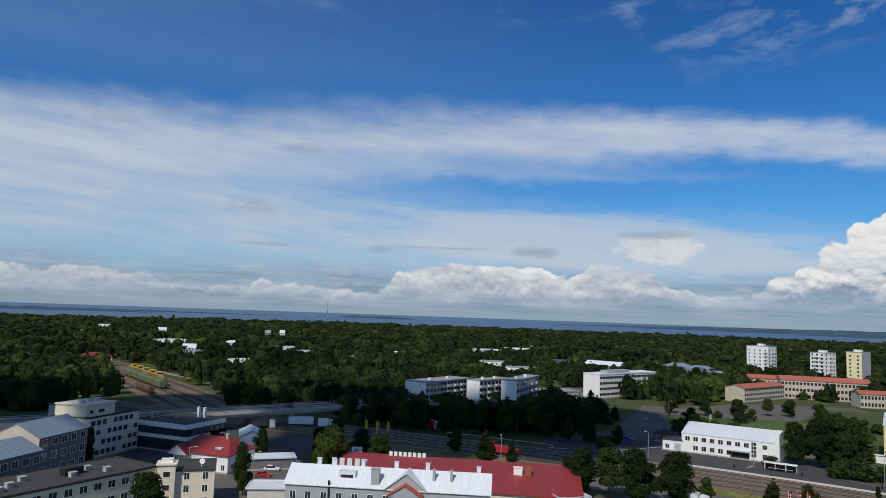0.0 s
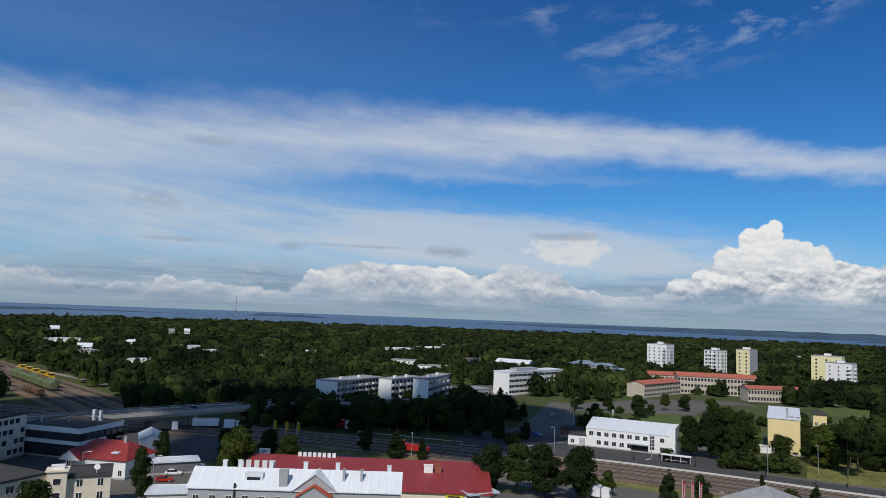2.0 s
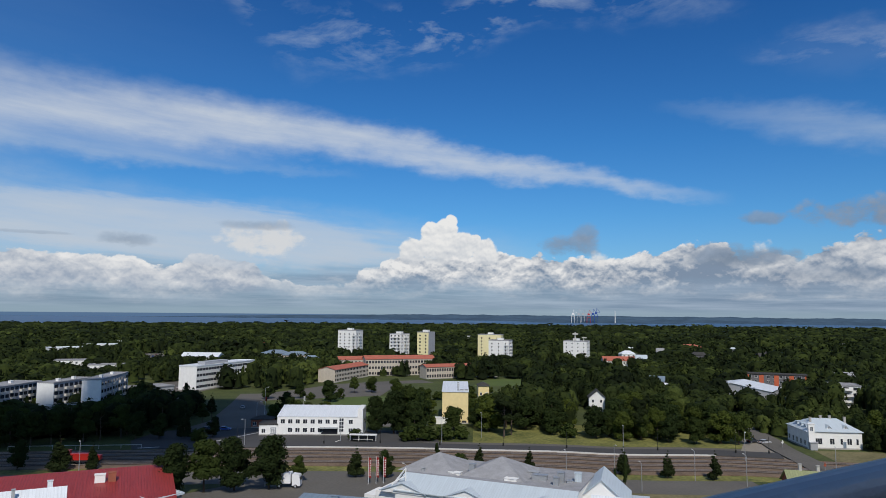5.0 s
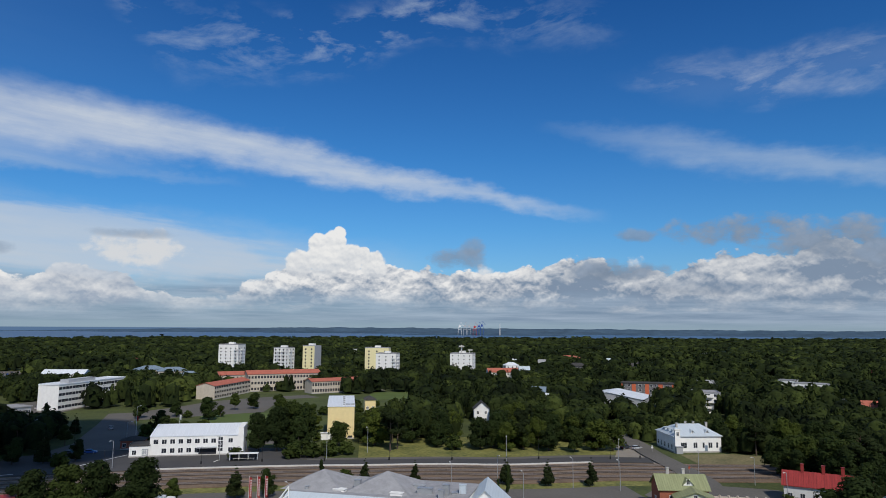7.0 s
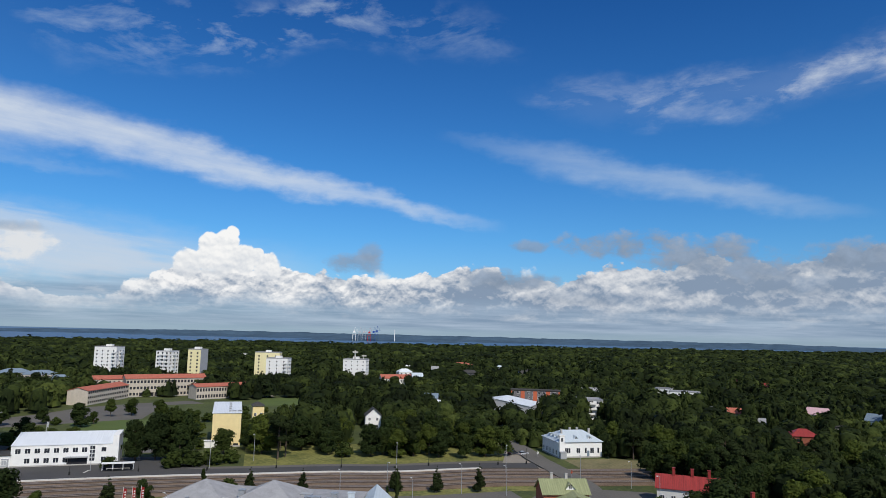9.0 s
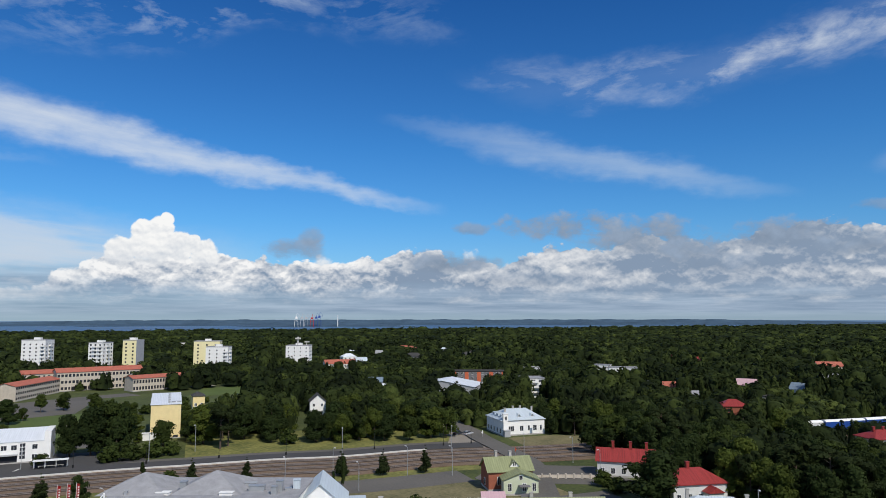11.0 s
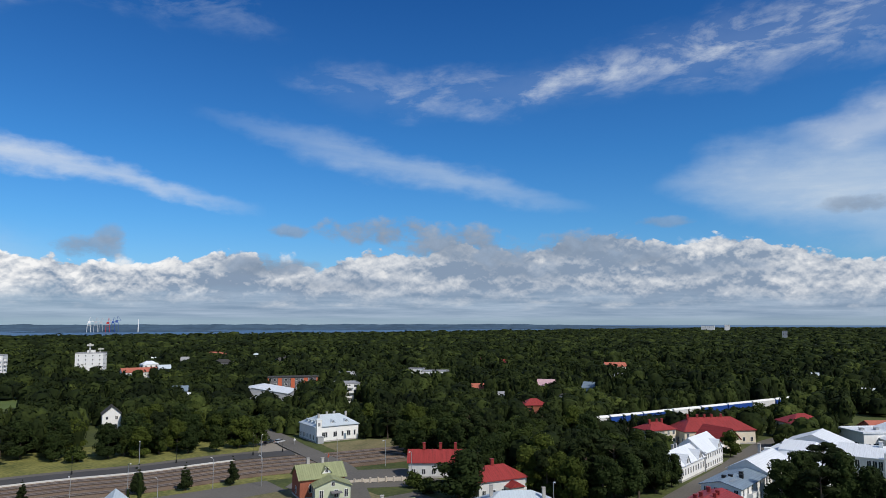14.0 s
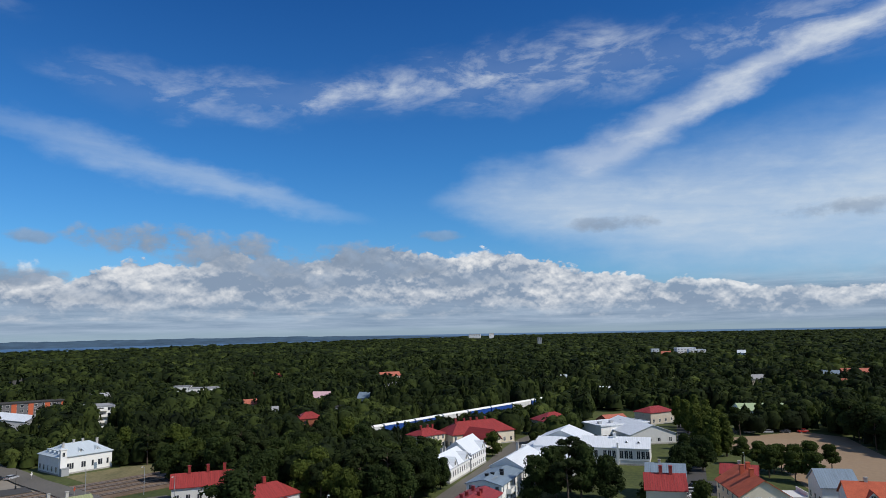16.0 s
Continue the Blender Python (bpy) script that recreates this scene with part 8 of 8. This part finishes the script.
for x, y in ((95, 222), (112, 213), (128, 200), (146, 188), (162, 174), (186, 156), (214, 134), (70, 238), (205, 140)):
    ob = base("signal_post", pose(x, y, 0.5), "thin dark platform post with a small box", "signal post", "platform posts")
    bm = bmesh.new()
    tube(bm, (0, 0, 0), (0, 0, 5.5), 0.06, 0.05, 8)
    part("post", bm, M_black, ob)
    part("box", boxes((-0.2, -0.15, 0, 0.2, 0.15, 1.0)), M_black, ob)


def flag(x, y, h, material, label, w=1.1, l=3.2, hang=True):
    ob = base("flagpole", pose(x, y, 0), label, "flagpole", "flags")
    bm = bmesh.new()
    tube(bm, (0, 0, 0), (0, 0, h), 0.07, 0.04, 8)
    part("pole", bm, M_white, ob)
    bm = bmesh.new()
    n = 8
    rows = []
    for i in range(n + 1):
        s = i / n
        rows.append([bm.verts.new((w * s, 0.14 * math.sin(s * 6 + y_) + d, h - 0.2 - y_ * l / 3.0 - 0.35 * s)) for y_ in (0, 1, 2, 3) for d in (0,)])
    for a, b in zip(rows, rows[1:]):
        for k in range(3):
            bm.faces.new((a[k], b[k], b[k + 1], a[k + 1]))
    bmesh.ops.solidify(bm, geom=bm.faces[:], thickness=0.02)
    f = part("cloth", bm, material, ob)
    return ob, f


for x, y in ((-23.4, 227), (-19.5, 225.5), (-15.9, 224.5)):
    flag(x, y, 11, M_yel, "hanging yellow flag on a white pole", 0.9, 2.8)
for x, y in ((84.2, 166.6), (86.2, 166.0), (88.0, 165.3)):
    ob, f = flag(x, y, 7.2, M_red, "tall narrow red flag with white bars", 0.85, 5.2)
    for k in range(7):
        part("bar", boxes((0.25, -0.20, 5.9 - 0.62 * k, 0.6, -0.17, 6.2 - 0.62 * k)), M_white, ob)
for x, y, h in ((57, 325, 8), (100, 300, 8), (118, 300, 7)):
    flag(x, y, h, M_red if h == 8 else M_white, "small flag on a white pole beside the street", 0.8, 2.0)
pylon = base("sign_pylon", pose(-23.3, 206, 0), "white square sign with a blue emblem on a post", "sign")
part("post", boxes((-0.2, -0.2, 0, 0.2, 0.2, 2.8)), M_steel, pylon)
bm = boxes((-1.5, -0.6, 2.8, 1.5, 0.6, 5.9))
part("sign_box", bm, M_white, pylon)
bm = bmesh.new()
for k in range(16):
    a0, a1 = math.pi * (0.1 + 1.15 * k / 16), math.pi * (0.1 + 1.15 * (k + 1) / 16)
    tube(bm, (0.45 * math.cos(a0), -0.64, 4.85 + 0.5 * math.sin(a0)), (0.45 * math.cos(a1), -0.64, 4.85 + 0.5 * math.sin(a1)), 0.13, 0.13, 6)
    tube(bm, (-0.45 * math.cos(a0), -0.64, 3.9 - 0.5 * math.sin(a0)), (-0.45 * math.cos(a1), -0.64, 3.9 - 0.5 * math.sin(a1)), 0.13, 0.13, 6)
part("emblem", bm, M_blue, pylon, "blue curved emblem")
letters = base("roof_sign", frame_of((-24, 158.0), (-14, 157.0))[0], "row of pale upright sign bars on a roof ridge", "roof sign")
for k in range(5):
    part("bar", boxes((0.6 + 1.75 * k, 0, 11.2, 1.7 + 1.75 * k, 0.2, 12.8)), M_whitegrey, letters)
part("frame_bar", boxes((0, 0.05, 11.1, 9.2, 0.15, 11.2)), M_steel, letters)
letters = base("roof_sign", frame_of((-13, 189.2), (2, 187.0))[0], "row of small white sign bars on a red roof edge", "roof sign")
for k in range(8):
    part("bar", boxes((0.4 + 1.3 * k, 0, 7.2, 1.3 + 1.3 * k, 0.15, 8.4)), M_white, letters)

# fence of the villa corner and yards
fence_line = smooth_line([(178, 93), (185, 84), (191, 74)], 2.2)
fence = base("fence", Matrix(), "pale concrete fence with square posts", "fence")
for p in fence_line:
    part("post", boxes((p.x - 0.25, p.y - 0.25, 0, p.x + 0.25, p.y + 0.25, 1.5)), M_beige, fence)
ribbon("panel", fence_line, -0.08, 0.08, 0.2, 1.2, M_beige, "", fence)
wall_low = base("garden_wall", Matrix(), "low cream wall beside the green house", "wall")
ribbon("wall_panel", [Vector((168, 86)), Vector((177, 92))], -0.2, 0.2, 0, 1.8, M_cream, "", wall_low)
fence = base("fence", Matrix(), "thin pale fence along the tracks", "fence")
fl = [p for p in offset(EDGE, 3.5) if 2 < p.x < 42]
for p in fl:
    part("post", boxes((p.x - 0.06, p.y - 0.06, 0, p.x + 0.06, p.y + 0.06, 1.3)), M_kerb, fence)
ribbon("rail", fl, -0.04, 0.04, 1.1, 1.25, M_kerb, "", fence)
for x, y, lab in ((228.5, 138, "white level crossing sign on a post"), (205, 111, "orange warning marker beside the tracks")):
    ob = base("crossing_sign", pose(x, y, 0), lab, "crossing sign")
    bm = bmesh.new()
    tube(bm, (0, 0, 0), (0, 0, 2.6), 0.05)
    part("post", bm, M_steel, ob)
    part("board", boxes((-0.7, -0.05, 2.0, 0.7, 0.05, 2.3), (-0.15, -0.07, 1.6, 0.15, 0.07, 2.9)), M_white if y > 120 else M_tileorange, ob)
ob = base("memorial_garden", pose(150, 290, 0), "round flower bed with a pale bench on the lawn", "flower bed")
bm = bmesh.new()
tube(bm, (0, 0, 0), (0, 0, 0.12), 6, 6, 28)
part("gravel_ring", bm, M_gravelpale, ob)
bm = bmesh.new()
tube(bm, (0, 0, 0.12), (0, 0, 0.7), 3.2, 2.6, 24)
part("flowers", bm, M_brick, ob, "dark red flowers")
part("bench", boxes((-1.6, 3.4, 0.1, 1.6, 4.0, 1.3)), M_trim, ob)

# ---- far landmarks ----
mast = base("radio_mast", pose(*polar(-9.4, 1880), 12), "tall thin red and white radio mast on a wooded rise", "radio mast")
for k in range(6):
    bm = bmesh.new()
    for a in (0, 2.09, 4.19):
        tube(bm, (0.7 * math.cos(a), 0.7 * math.sin(a), 11 * k), (0.7 * math.cos(a), 0.7 * math.sin(a), 11 * k + 11), 0.2, 0.2, 5)
        tube(bm, (0.7 * math.cos(a), 0.7 * math.sin(a), 11 * k), (0.7 * math.cos(a + 2.09), 0.7 * math.sin(a + 2.09), 11 * k + 11), 0.14, 0.14, 5)
    part("section", bm, M_greytrim if k % 2 else M_rust, mast)


def harbour_crane(az, d, h, material, label):
    ob = base("harbour_crane", pose(*polar(az, d), 0, 0, 0, -az), label, "harbour crane", "harbour cranes")
    bm = bmesh.new()
    for x in (-8, 8):
        for y in (-5, 5):
            tube(bm, (x, y, 0), (x * 0.8, y, h * 0.62), 1.0, 0.9, 6)
        tube(bm, (x, -5, h * 0.3), (x, 5, h * 0.3), 0.7, 0.7, 6)
    tube(bm, (-8, 0, h * 0.45), (8, 0, h * 0.45), 0.8, 0.8, 6)
    part("portal", bm, material, ob)
    part("machine_house", boxes((-5, -4, h * 0.6, 5, 4, h * 0.74)), material, ob)
    bm = bmesh.new()
    tube(bm, (0, 0, h * 0.7), (3, 0, h), 0.9, 0.6, 6)
    tube(bm, (3, 0, h), (18, 0, h * 0.72), 0.6, 0.5, 6)
    tube(bm, (0, 0, h * 0.72), (18, 0, h * 0.72), 0.8, 0.6, 6)
    part("jib", bm, material, ob)
    return ob


harbour_crane(43.55, 3300, 66, M_white, "pale harbour crane on the far shore")
harbour_crane(44.0, 3300, 66, M_silver, "pale harbour crane on the far shore")
harbour_crane(44.35, 3320, 64, M_silver, "grey harbour crane on the far shore")
harbour_crane(44.8, 3300, 62, M_red, "red harbour crane on the far shore")
harbour_crane(45.15, 3300, 66, M_blue, "blue harbour crane on the far shore")
harbour_crane(45.4, 3310, 72, M_blue, "tall blue harbour crane on the far shore")
ob = base("chimney_stack", pose(*polar(46.9, 3300), 0), "slim pale chimney stack on the far shore", "chimney stack")
bm = bmesh.new()
tube(bm, (0, 0, 0), (0, 0, 58), 2.2, 1.5, 12)
part("stack", bm, M_white, ob)
